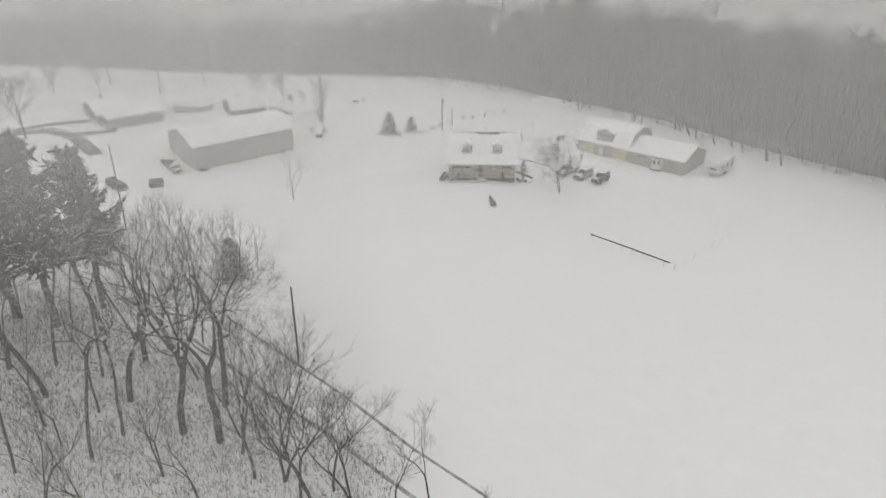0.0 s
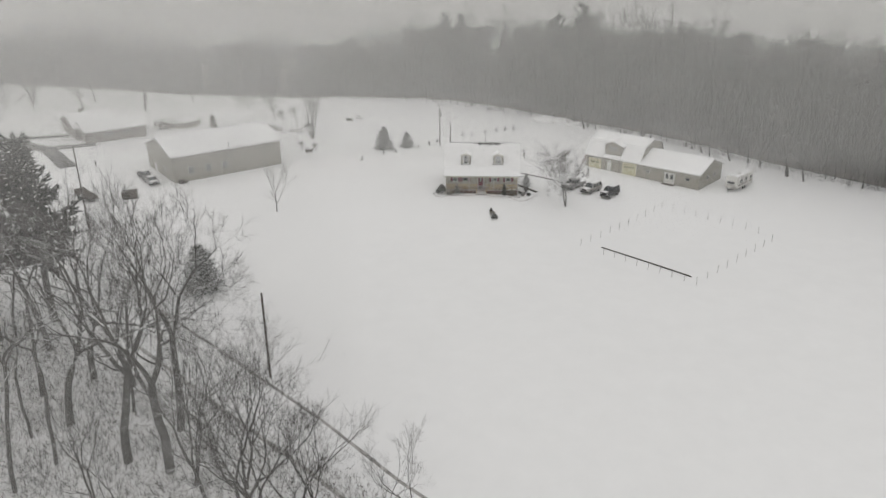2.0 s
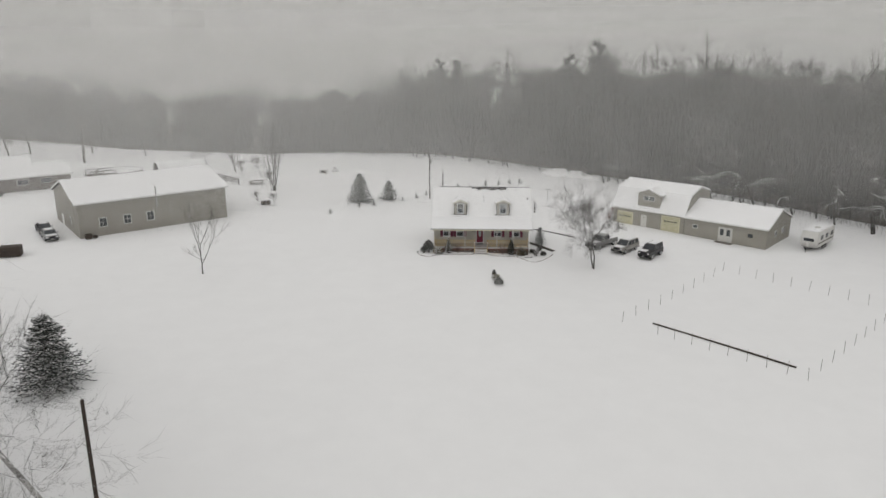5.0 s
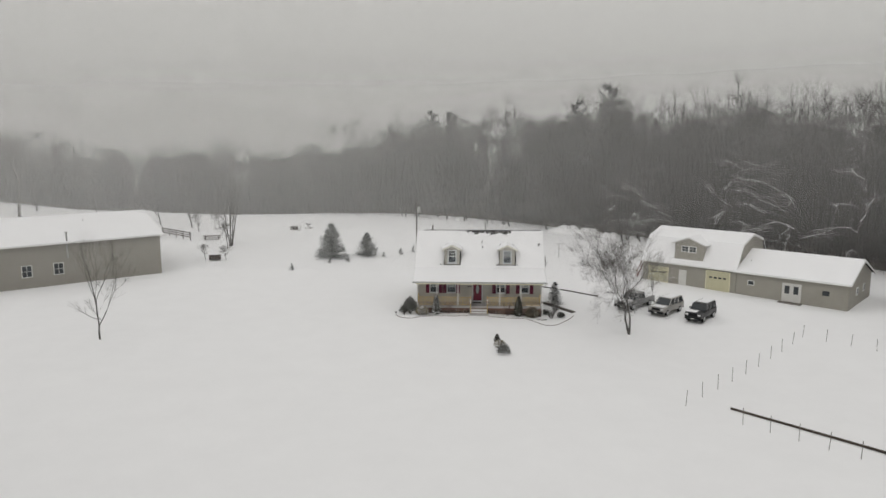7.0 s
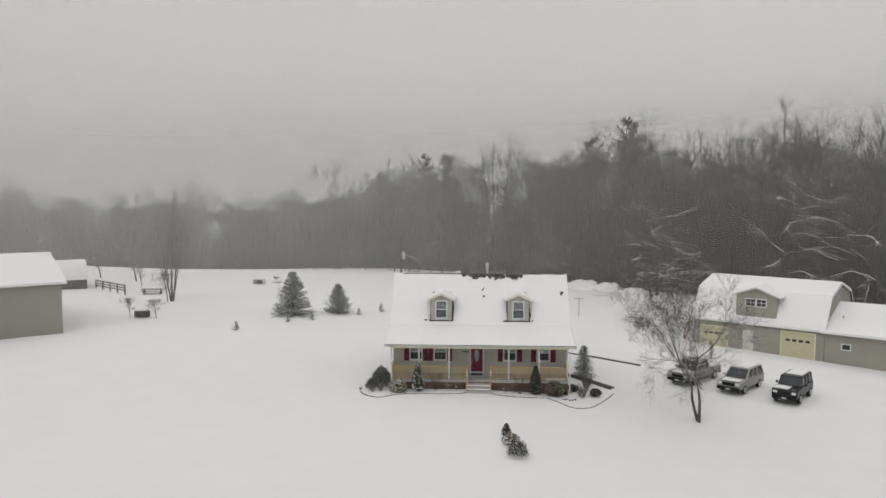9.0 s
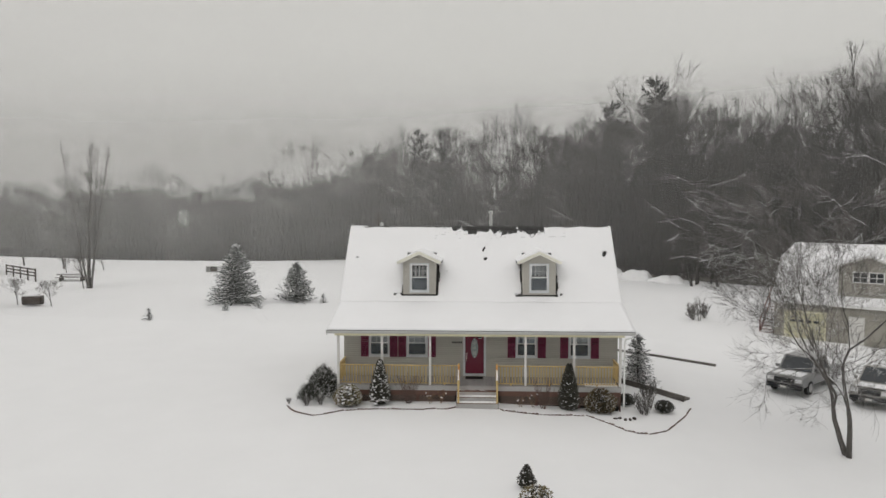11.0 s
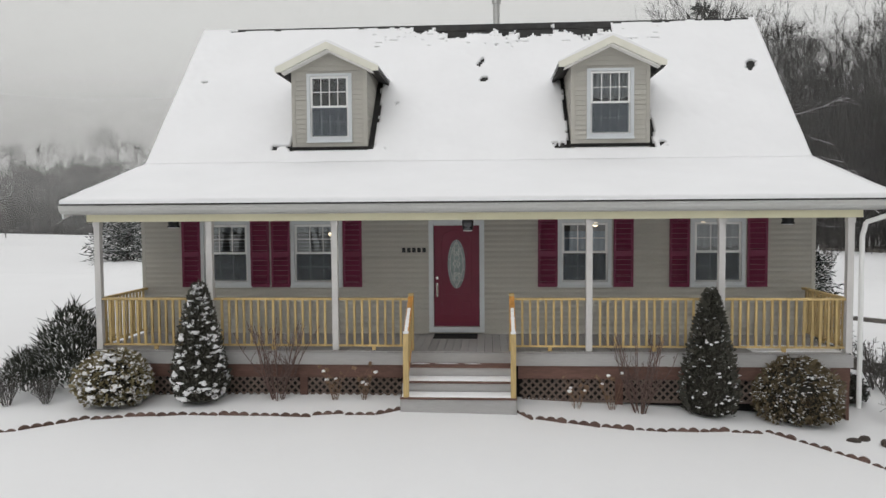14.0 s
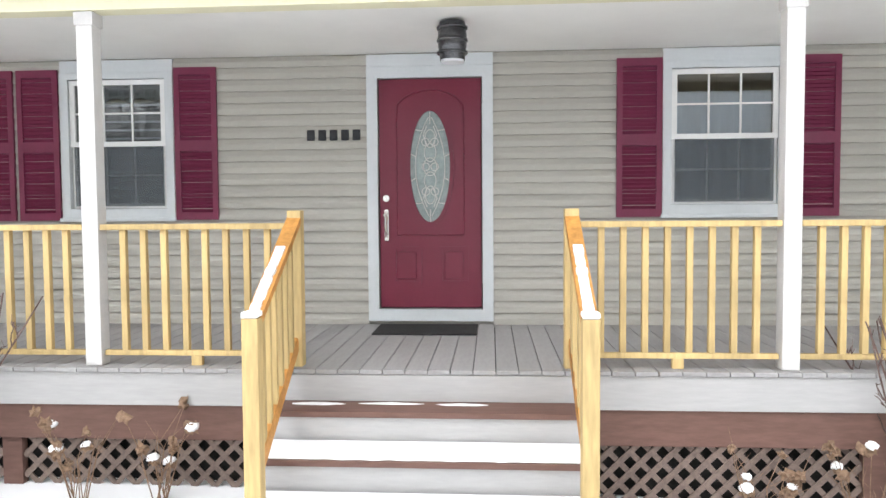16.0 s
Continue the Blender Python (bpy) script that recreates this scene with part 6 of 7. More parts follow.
part("load", extrude_poly(B(), [(-2.5, 0.61), (-2.3, 1.7), (-0.8, 1.3), (0.9, 1.15), (2.3, 0.9), (2.5, 0.61)], -0.9, 0.9, "y"), DARK_WOOD, dk)
for sg in (1, -1):
    wheel(dk, 0.0, sg * 1.05, 0.36)
bm = box(B(), -1.3, 1.3, -0.9, 0.9, 0.0, 1.35, 0.12)
whole("covered_implement", bm, DARK_WOOD, "dark tarpaulin-covered implement in the snow", "implement", m=at_ground(-64.1, -8.2, 20))


# ---- fences, poles, small yard things ----
def fence_run(name, p0, p1, posts, label, h=1.25, rails=(0.45, 0.8, 1.15)):
    t = thing(name, at_ground(*p0, math.degrees(math.atan2(p1[1] - p0[1], p1[0] - p0[0]))), label, "fence")
    ln = math.dist(p0, p1)
    for k in range(posts):
        part("post", box(B(), ln * k / (posts - 1) - 0.07, ln * k / (posts - 1) + 0.07, -0.07, 0.07, -0.5, h), DARK_WOOD, t)
    for z in rails:
        part("rail", box(B(), 0, ln, -0.095, -0.07, z - 0.08, z + 0.08), DARK_WOOD, t)
    return t


fence_run("rail_fence", (-56.0, 48.0), (-48.7, 42.0), 5, "short run of dark timber rail fence")
fence_run("rail_fence", (-69.5, 60.0), (-63.0, 56.0), 5, "short run of dark timber rail fence")
pole_z = float(ground_z(-23.4, -63.3))
up = thing("utility_pole", pose(-23.4, -63.3, pole_z), "bare grey wooden utility pole", "pole", "utility poles")
part("shaft", rod(B(), (0, 0, -1), (0, 0, 8.02 - pole_z), 0.15, 0.11, seg=10), DARK_WOOD, up)
for x, y, h in ((-9.5, 34.5, 8.5), (-7.2, 38.5, 4.2), (-62.0, -27.0, 15.0), (-79.5, 10.0, 1.3)):
    up = thing("utility_pole", at_ground(x, y, 20), "dark wooden pole standing in the snow", "pole", "utility poles")
    part("shaft", rod(B(), (0, 0, -1), (0, 0, h), 0.13, 0.10, seg=10), DARK_WOOD, up)
    if h == 8.5:
        part("transformer", rod(B(), (0.28, 0, 6.6), (0.28, 0, 7.5), 0.22, seg=12), GALV, up)
tp = thing("clothes_pole", at_ground(12.8, 35.1, 10), "T-shaped clothes line pole", "pole")
part("shaft", rod(B(), (0, 0, -0.4), (0, 0, 2.2), 0.05, seg=8), GALV, tp)
part("arm", box(B(), -0.6, 0.6, -0.04, 0.04, 2.12, 2.2), GALV, tp)
# long dark timber lying along the paddock
bt = thing("timber_beam", pose(0, 0, 0), "long dark timber lying on the snow", "timber")
p0, p1 = Vector(gp(19.1, -24.95, 0.12)), Vector(gp(30.25, -35.5, 0.12))
bm = B()
n = 6
for k in range(n):
    a, c = p0.lerp(p1, k / n), p0.lerp(p1, (k + 1) / n)
    a.z, c.z = float(ground_z(a.x, a.y)) + 0.06, float(ground_z(c.x, c.y)) + 0.06
    bm2 = B()
    bar(bm2, a, c, 0.14, 0.14)
    part("timber", bm2, DARK_WOOD, bt)
# thin stakes of the garden fence
stake = mesh_of("stake", rod(B(), (0, 0, -0.3), (0, 0, 1.25), 0.022, seg=6), GREY_WOOD)
ring = [(15.85, -24.6), (32.8, -5.5), (45.7, -18.0), (46.5, -21.7), (30.3, -38.05), (17.5, -26.7)]
for (a, c), n in zip(zip(ring, ring[1:]), (9, 8, 1, 8, 9)):
    for k in range(n):
        x, y = a[0] + (c[0] - a[0]) * k / n, a[1] + (c[1] - a[1]) * k / n
        ob = whole("fence_stake", stake, None, "thin grey stake standing in the snow", "stake", "garden fence stakes", m=at_ground(x, y, 0) @ pose(0, 0, 0, random.uniform(-4, 4), random.uniform(-4, 4), 0))
# walk edges beside the house
WALK_BOARD = mat("weathered_walk_board", (0.115, 0.105, 0.095), 0.9, 0.3, 2.0, 30.0, 0.3, stretch=(0.3, 1, 1))
we = thing("walk_edging", pose(0, 0, 0), "dark timber edging of a side walk", "edging")
for pts, w, h in (([(7.0, 4.3), (8.4, 2.95), (10.5, 0.75)], 0.09, 0.24), ([(8.2, 12.9), (11.3, 11.1), (14.6, 8.8)], 0.16, 0.09)):
    for a, c in zip(pts, pts[1:]):
        bm = B()
        bar(bm, gp(*a, h / 2 - 0.05), gp(*c, h / 2 - 0.05), w, h + 0.1)
        part("timber", bm, WALK_BOARD, we)
for pts in ([(7.0, 4.3), (8.4, 2.95), (10.45, 0.8)],):
    for a, c in zip(pts, pts[1:]):
        bm = B()
        bar(bm, gp(a[0] + .3, a[1] + .3, 0.02), gp(c[0] + .3, c[1] + .3, 0.02), 0.45, 0.1)
        part("walk_slab", bm, GREY_WOOD, we)
# barrel bench between two saplings
bh = thing("covered_bench", at_ground(-38.3, 25.0, 10), "dark covered bench with snow on top", "bench")
part("seat_box", box(B(), -0.8, 0.8, -0.4, 0.4, 0.1, 0.85, 0.12), DARK_WOOD, bh)
part("snow_cap", box(B(), -0.75, 0.75, -0.36, 0.36, 0.84, 0.95, 0.06), SNOW_ROOF, bh)
# a snowed-in picnic table and a pale crate out on the lawn
pt = thing("picnic_table", at_ground(-45.7, 44.0, 15), "low timber picnic table buried in snow", "table")
part("tabletop", box(B(), -1.5, 1.5, -0.45, 0.45, 0.66, 0.74, 0.01), GREY_WOOD, pt)
part("snow_cap", box(B(), -1.48, 1.48, -0.43, 0.43, 0.742, 0.86, 0.05), SNOW_ROOF, pt, "thick white snow cap")
for sg in (1, -1):
    part("bench", box(B(), -1.5, 1.5, sg * 0.85 - 0.14, sg * 0.85 + 0.14, 0.38, 0.45, 0.01), GREY_WOOD, pt)
    part("leg", box(B(), sg * 1.1 - 0.05, sg * 1.1 + 0.05, -0.8, 0.8, -0.1, 0.37), DARK_WOOD, pt)
    part("post", box(B(), sg * 1.1 - 0.04, sg * 1.1 + 0.04, -0.2, 0.2, 0.38, 0.65), DARK_WOOD, pt)
cr = thing("crate", at_ground(-34.9, 58.8, -12), "open pale crate lying in the snow", "crate")
bm = wall_panels(B(), -0.9, 0.9, -0.1, 0.85, [(-0.8, 0.8, 0.0, 0.75)], -0.45, 0.45)
part("frame", bm, VINYL, cr)
part("back_panel", box(B(), -0.8, 0.8, 0.40, 0.44, 0.0, 0.75), GREY_WOOD, cr)
# low things far out on the field
for x, y, sx, sz in ((-33.0, 62.0, 0.9, 1.0), (-3.8, 86.0, 1.3, 1.3), (3.0, 82.0, 0.9, 0.8), (-12.0, 87.0, 1.6, 0.5)):
    t = thing("brush_pile", at_ground(x, y, 20), "snow-dusted pile of dark brush", "brush pile", "brush piles")
    bm = B()
    for k in range(26):
        a = random.uniform(0, 6.28)
        r = sx * random.uniform(0.3, 1.2)
        rod(bm, (r * math.cos(a), r * math.sin(a), 0.02), (-0.6 * r * math.cos(a + 0.5), -0.6 * r * math.sin(a + 0.5), sz * random.uniform(0.4, 1.0)), 0.05, 0.03, seg=5)
    part("branches", bm, BARK, t)
    bm = B()
    bmesh.ops.create_icosphere(bm, subdivisions=3, radius=1)
    for v in bm.verts:
        v.co = Vector((v.co.x * sx * 0.9, v.co.y * sx * 0.8, max(-0.1, v.co.z * sz * 0.62))) * (1 + 0.25 * noise.noise(v.co * 2))
    part("snow_mound", bm, SNOW, t, smooth=True)
for x, y, sx, sz in ((17.6, 66.0, 3.2, 1.5), (21.5, 64.5, 2.6, 1.3), (25.0, 61.0, 2.4, 0.9)):
    bm = B()
    bmesh.ops.create_icosphere(bm, subdivisions=4, radius=1)
    for v in bm.verts:
        v.co = Vector((v.co.x * sx, v.co.y * sx * 0.7, max(-0.2, v.co.z * sz))) * (1 + 0.22 * noise.noise(v.co * 1.7) + 0.08 * noise.noise(v.co * 6))
    whole("snow_mound", bm, SNOW, "heaped mound of snow at the wood edge", "snow mound", "snow mounds", m=at_ground(x, y, 0), smooth=True)
# ---- evergreens ----
def spike(p, d, ln, r):
    """A thin three-sided needle spray."""
    d = d / (np.linalg.norm(d) + 1e-9)
    u = np.cross(d, (0, 0, 1.0) if abs(d[2]) < 0.9 else (1.0, 0, 0))
    u /= np.linalg.norm(u) + 1e-9
    w = np.cross(d, u)
    base = [p + r * (math.cos(a) * u + math.sin(a) * w) + d * ln * 0.25 for a in (0.5, 2.6, 4.7)]
    return np.array([p, *base, p + d * ln]), np.array([[0, 2, 1], [0, 3, 2], [0, 1, 3], [4, 1, 2], [4, 2, 3], [4, 3, 1]])


def conifer(seed, h, r, layers, per, sprays, size, droop=0.25, clear=0.05, ragged=0.15, pointed=0.9):
    """Trunk and needles of a spruce or pine."""
    rng = np.random.default_rng(seed)
    tp, trr = limb(rng, (0, 0, -0.2), (0, 0, 1), h + 0.1, 0.022 * h + 0.02, 0.012, 6, 0.01, 0.05)
    out = []
    for k in range(layers):
        t = clear + (1 - clear) * k / layers
        z = h * t
        rr = r * (1 - t) ** pointed + 0.04 * r
        for j in range(max(4, round(per * (1 - 0.6 * t)))):
            a = rng.uniform(0, 6.28)
            ln = rr * rng.uniform(1 - 2 * ragged, 1 + ragged)
            dz = -droop + 0.55 * t + rng.normal(0, 0.08)
            d = np.array([math.cos(a), math.sin(a), dz])
            for q in range(sprays):
                s = (q + rng.uniform(0.1, 1)) / sprays
                p = np.array([0, 0, z]) + d * ln * s + np.array([0, 0, 0.10 * ln * s * s])
                sd = d + rng.normal(0, 0.55, 3)
                out.append(spike(p, sd, size * rng.uniform(0.7, 1.3) * (1.25 - 0.5 * s), size * 0.17))
    for q in range(6):
        out.append(spike(np.array([0, 0, h * (0.94 + 0.01 * q)]), np.array([rng.normal(0, 0.2), rng.normal(0, 0.2), 1]), size, size * 0.15))
    return tube(tp, trr, 6), join(out)


def evergreen(name, proto, x, y, turn, size, label, category="evergreen tree", group=""):
    t = thing(name, pose(x, y, float(ground_z(x, y)) - 0.04, 0, 0, turn) @ Matrix.Scale(size, 4), label, category, group)
    part("trunk", proto[0], None, t)
    part("needles", proto[1], None, t)
    return t


def proto_conifer(name, material, **kw):
    tr, cr = conifer(**kw)
    return np_mesh(name + "_trunk", *tr, BARK), np_mesh(name + "_needles", *cr, material)


spruce_n = snow_topped("snowy_spruce_needles", (0.070, 0.080, 0.072), amount=0.46, noise_scale=4.0)
big_spruce = proto_conifer("spruce", spruce_n, seed=3, h=5.2, r=2.55, layers=30, per=20, sprays=9, size=0.40, droop=0.16, ragged=0.14, pointed=0.85)
mid_spruce = proto_conifer("spruce", spruce_n, seed=4, h=3.6, r=1.95, layers=24, per=17, sprays=8, size=0.34, droop=0.08, ragged=0.18)
baby = proto_conifer("seedling", spruce_n, seed=5, h=0.85, r=0.42, layers=9, per=8, sprays=4, size=0.14, droop=0.05)
evergreen("spruce_tree", big_spruce, -22.0, 29.6, 0, 1.0, "full blue-green spruce flecked with snow", group="yard spruces")
evergreen("spruce_tree", mid_spruce, -17.0, 31.9, 40, 1.0, "smaller blue-green spruce flecked with snow", group="yard spruces")
evergreen("spruce_tree", big_spruce, -38.0, -43.6, 70, 1.32, "tall snowy spruce at the edge of the wood", group="yard spruces")
for k, (x, y, s) in enumerate(((-25.6, 19.6, 1.1), (-21.5, 25.2, 1.0), (-19.1, 26.8, 1.15), (-14.3, 31.3, 1.0), (-12.0, 34.2, 1.2), (-10.3, 37.2, 1.1), (-4.5, 44.4, 1.3), (-2.1, 45.2, 1.1), (1.1, 47.8, 1.4), (3.9, 50.4, 1.2), (6.3, 51.9, 1.3), (8.5, 53.3, 1.3))):
    evergreen("spruce_seedling", baby, x, y, k * 47, s, "knee-high spruce seedling dusted with snow", "young evergreen", "spruce seedlings")
cone_sp = proto_conifer("cone_spruce", snow_topped("heavy_snow_needles", (0.045, 0.055, 0.047), amount=0.12, noise_scale=3.0), seed=6, h=2.9, r=1.10, layers=20, per=15, sprays=6, size=0.26, droop=0.22, pointed=0.65)
evergreen("spruce_tree", cone_sp, 8.95, 4.3, 10, 0.88, "conical spruce loaded with snow beside the house", group="yard spruces")
wpine = proto_conifer("pine", PINE, seed=8, h=24, r=6.2, layers=17, per=10, sprays=20, size=1.5, droop=-0.02, clear=0.34, ragged=0.32, pointed=0.55)
for x, y, s, a in ((-58.3, -57.5, 1.12, 0), (-54.0, -52.5, 0.98, 80), (-65.2, -55.5, 1.08, 150), (-70.0, -50.0, 1.0, 220), (-66.5, -66.0, 1.0, 40)):
    evergreen("pine_tree", wpine, x, y, a, s, "tall dark pine with layered snowy boughs", group="pines of the wood")
fpine = proto_conifer("far_pine", PINE, seed=9, h=24, r=4.6, layers=20, per=9, sprays=11, size=0.95, droop=-0.05, clear=0.32, ragged=0.42, pointed=0.6)
for x, y, s, a in ((-11.8, 109.0, 1.06, 0), (-6.7, 107.0, 1.05, 90), (27.7, 80.0, 1.26, 30), (21.5, 82.5, 1.12, 200)):
    evergreen("pine_tree", fpine, x, y, a, s, "tall dark pine rising above the bare wood", group="pines of the wood")

# ---- bare trees of the yard ----
maple = proto_forked("maple", BARK, seed=21, height=13.2, trunk_r=0.16, bole=0.18, levels=6, angle=0.45, lift=0.03, sprigs=8, fine=0.010, stems=2, lean=0.0, shoots=2, bent=True, taper=0.66, wander=0.09)
plant_tree("maple_tree", maple, 15.6, -5.3, 200, 0.80, "two-stemmed bare maple with spreading limbs", "tree")
sap = proto_forked("upright", BARK, seed=22, height=9.4, trunk_r=0.10, bole=0.14, levels=5, angle=0.30, lift=0.10, sprigs=6, fine=0.006, shoots=1, lean=0.01, wander=0.04)
plant_tree("young_tree", sap, -35.6, -13.2, 0, 1.0, "slender young bare tree in the snow", "tree")
trio = proto_tree("trio", BARK, seed=23, height=15, trunk_r=0.11, first=0.24, limbs=13, branches=6, twigs=0, spread=0.28, up=1.6, stems=5, fine=0.011, sprigs=10, lean=0.0, part_lean=0.20, wander=0.03)
plant_tree("yard_tree", trio, -40.2, 37.7, 0, 1.05, "tall bare tree with several upright stems", "tree")
round_tree = proto_forked("round", BARK, seed=24, height=4.5, trunk_r=0.085, bole=0.2, levels=6, angle=0.40, lift=0.06, sprigs=7, fine=0.008)
for x, y, s, a in ((-40.6, 37.2, 0.9, 0), (-48.9, 57.0, 0.8, 50), (-54.5, 57.5, 1.75, 20), (-39.8, 25.2, 0.52, 0), (-36.7, 25.0, 0.52, 120), (-62.1, 60.8, 1.7, 90), (-51.0, 52.0, 0.8, 10), (-96.0, 45.0, 0.7, 30), (-106.2, 18.9, 3.4, 140), (-121.8, 60.4, 2.3, 200), (-108.9, 62.0, 2.2, 20), (-112.0, 75.0, 3.2, 10), (-128, 70, 3.4, 60), (-100, 82, 3.2, 100), (-85.0, 80.0, 2.8, 10)):
    plant_tree("yard_tree", round_tree, x, y, a, s, "bare round-crowned tree standing in the snow", "tree", "bare yard trees")
tall_stem = proto_forked("tall_stem", BARK, seed=25, height=18, trunk_r=0.34, bole=0.45, levels=5, angle=0.30, sprigs=8, fine=0.016)
plant_tree("yard_tree", tall_stem, -92.0, 63.2, 0, 0.9, "tall thick-trunked bare tree behind the ranch house", "tree", "bare yard trees")
lone = [proto_forked("lone_tree", BARK_FAR, seed=81 + k, height=18.5, trunk_r=0.26, bole=0.42, levels=6, angle=0.42, lift=0.05, sprigs=8, fine=0.018, lean=0.03, shoots=1, sides=(6, 4, 3, 2)) for k in range(2)]
for k, (x, y, sc) in enumerate(((-62.0, 104.0, 0.98), (-80.0, 109.0, 0.92))):
    plant_tree("wood_tree", lone[k % 2], x, y, k * 67, sc, "tall bare crown rising above the low wood", "tree", "trees of the far wood edge")
lilac = proto_tree("lilac", BARK, seed=26, height=3.0, trunk_r=0.035, first=0.2, limbs=6, branches=4, twigs=3, spread=0.3, up=1.6, stems=4, fine=0.009)
for x, y, s, a in ((18.7, 25.8, 0.8, 60), (9.6, 24.5, 0.85, 10), (22.0, 12.5, 0.7, 0)):
    plant_tree("bare_shrub", lilac, x, y, a, s, "leafless many-stemmed shrub in the snow", "shrub", "bare yard shrubs")
globe = proto_tree("globe", snow_topped("frosted_twigs", (0.16, 0.15, 0.14), amount=0.5, noise_scale=4.0), seed=27, height=1.7, trunk_r=0.02, first=0.1, limbs=7, branches=5, twigs=4, spread=0.5, up=0.9, stems=7, fine=0.010)
for x, y, s, a in ((18.3, 26.2, 1.0, 0), (19.6, 27.4, 0.9, 80)):
    plant_tree("bare_shrub", globe, x, y, a, s, "rounded leafless shrub dusted with snow", "shrub", "bare yard shrubs")

# ---- the wood in the south-west ----
oak = [proto_forked("oak", WOOD_BARK, seed=31 + k, height=24, trunk_r=0.40, bole=0.32 + 0.06 * k, levels=6, angle=0.56, lift=0.03, sprigs=8, fine=0.013, lean=0.06, wander=0.075, shoots=1, sides=(8, 6, 4, 3, 2), taper=0.70) for k in range(4)]
ash = [proto_forked("ash", WOOD_BARK, seed=41 + k, height=17.5, trunk_r=0.19, bole=0.26 + 0.04 * k, levels=5, angle=0.42, lift=0.05, stems=1 + k % 2, sprigs=13, fine=0.009, lean=0.05, wander=0.08, shoots=1, sides=(7, 5, 3, 3, 2), taper=0.70) for k in range(4)]
pole_wood = [proto_forked("slim_trunk", WOOD_BARK, seed=51 + k, height=22, trunk_r=0.21, bole=0.62, levels=5, angle=0.55, lift=0.03, sprigs=6, fine=0.012, lean=0.10, wander=0.09, shoots=1, sides=(7, 4, 3, 2)) for k in range(3)]
for k, (x, y, s) in enumerate(((-41.6, -72.3, 1.04), (-33.3, -77.4, 1.08), (-28.8, -78.5, 1.12), (-30.1, -72.6, 1.0), (-43.1, -64.3, 0.95), (-59.5, -67.0, 0.85), (-52.0, -72.0, 0.9), (-51.0, -59.0, 0.9), (-62.0, -76.0, 1.0), (-57.0, -80.0, 0.9), (-38.0, -65.5, 0.85))):
    plant_tree("oak_tree", oak[k % 4], x, y, k * 77, s, "tall bare oak with crooked snow-lined limbs", "tree", "trees of the near wood")
for k, (x, y, s) in enumerate(((-44.4, -74.5, 0.72), (-40.0, -78.0, 0.92), (-41.8, -81.7, 1.0), (-61.2, -64.1, 0.6), (-47.0, -68.0, 0.9), (-54.0, -66.0, 1.0), (-64.8, -60.0, 0.9), (-49.0, -84.0, 0.8), (-53.0, -90.0, 0.8), (-56.5, -56.7, 0.7), (-66.0, -70.0, 0.9), (-36.0, -70.0, 0.85))):
    plant_tree("slim_tree", pole_wood[k % 3], x, y, k * 131, s, "slim leaning bare tree with a long clear trunk", "tree", "trees of the near wood")
for k, (x, y, s) in enumerate(((-23.5, -83.7, 1.08), (-20.4, -83.9, 0.98), (-18.0, -86.6, 0.95), (-16.9, -86.1, 0.92), (-14.9, -85.0, 0.8), (-12.7, -86.5, 0.78), (-5.1, -86.1, 0.58), (-25.8, -80.4, 0.8), (-28.3, -87.1, 0.7), (-43.8, -87.8, 0.72), (-8.4, -88.0, 0.55), (9.6, -98.5, 0.62), (-0.5, -94.0, 0.46), (-34.8, -68.0, 0.85), (-24.5, -78.0, 0.8), (-33.0, -84.0, 0.6), (-46.0, -80.0, 0.7), (-21.0, -80.5, 0.8), (-57.0, -73.0, 0.9), (-44.0, -57.0, 0.8), (-48.0, -53.0, 0.85), (-65.0, -48.0, 0.9), (-53.0, -48.0, 0.7), (-37.0, -90.0, 0.55), (-36.8, -60.5, 0.7), (-64.0, -56.0, 1.0), (-49.5, -77.0, 0.9))):
    plant_tree("ash_tree", ash[k % 4], x, y, k * 53, s, "slim bare tree with fine upright twigs", "tree", "trees of the near wood")
rng = np.random.default_rng(12)
wx, wy = rng.uniform(-75, -8, 60000), rng.uniform(-112, -48, 60000)
keep = (wy < -68.5 - 0.56 * (wx + 27) - rng.uniform(0, 2.5, 60000)) & (((wx + 44) / 36) ** 2 + ((wy + 78) / 28) ** 2 < 1 + 0.3 * rng.normal(0, 1, 60000) * 0.4)
wx, wy = wx[keep], wy[keep]
foot = np.stack([wx, wy, ground_z(wx, wy) - 0.05], 1)
weed = ribbons(rng, foot, rng.normal(0, 0.4, foot.shape) + np.array([0, 0, 1]), np.where(rng.random(len(wx)) < 0.93, rng.uniform(0.25, 1.0, len(wx)), rng.uniform(1.2, 3.2, len(wx))), 0.024, 0.25, False)
side = np.repeat(foot[::3], 3, axis=0) + np.array([0, 0, 0.3])
lv, lf = join([weed, ribbons(rng, side, rng.normal(0, 0.8, side.shape) + np.array([0, 0, 0.5]), rng.uniform(0.25, 0.7, len(side)), 0.020, 0.2, False)])
SCRUB = mat("dry_scrub", (0.085, 0.076, 0.066), 0.95, 0.3, 2.0, 20.0, 0.1)
tagged(new("dry_undergrowth", np_mesh("dry_undergrowth", lv, lf, SCRUB)), "dry grey weeds poking through wood snow", "undergrowth", kind="stuff")

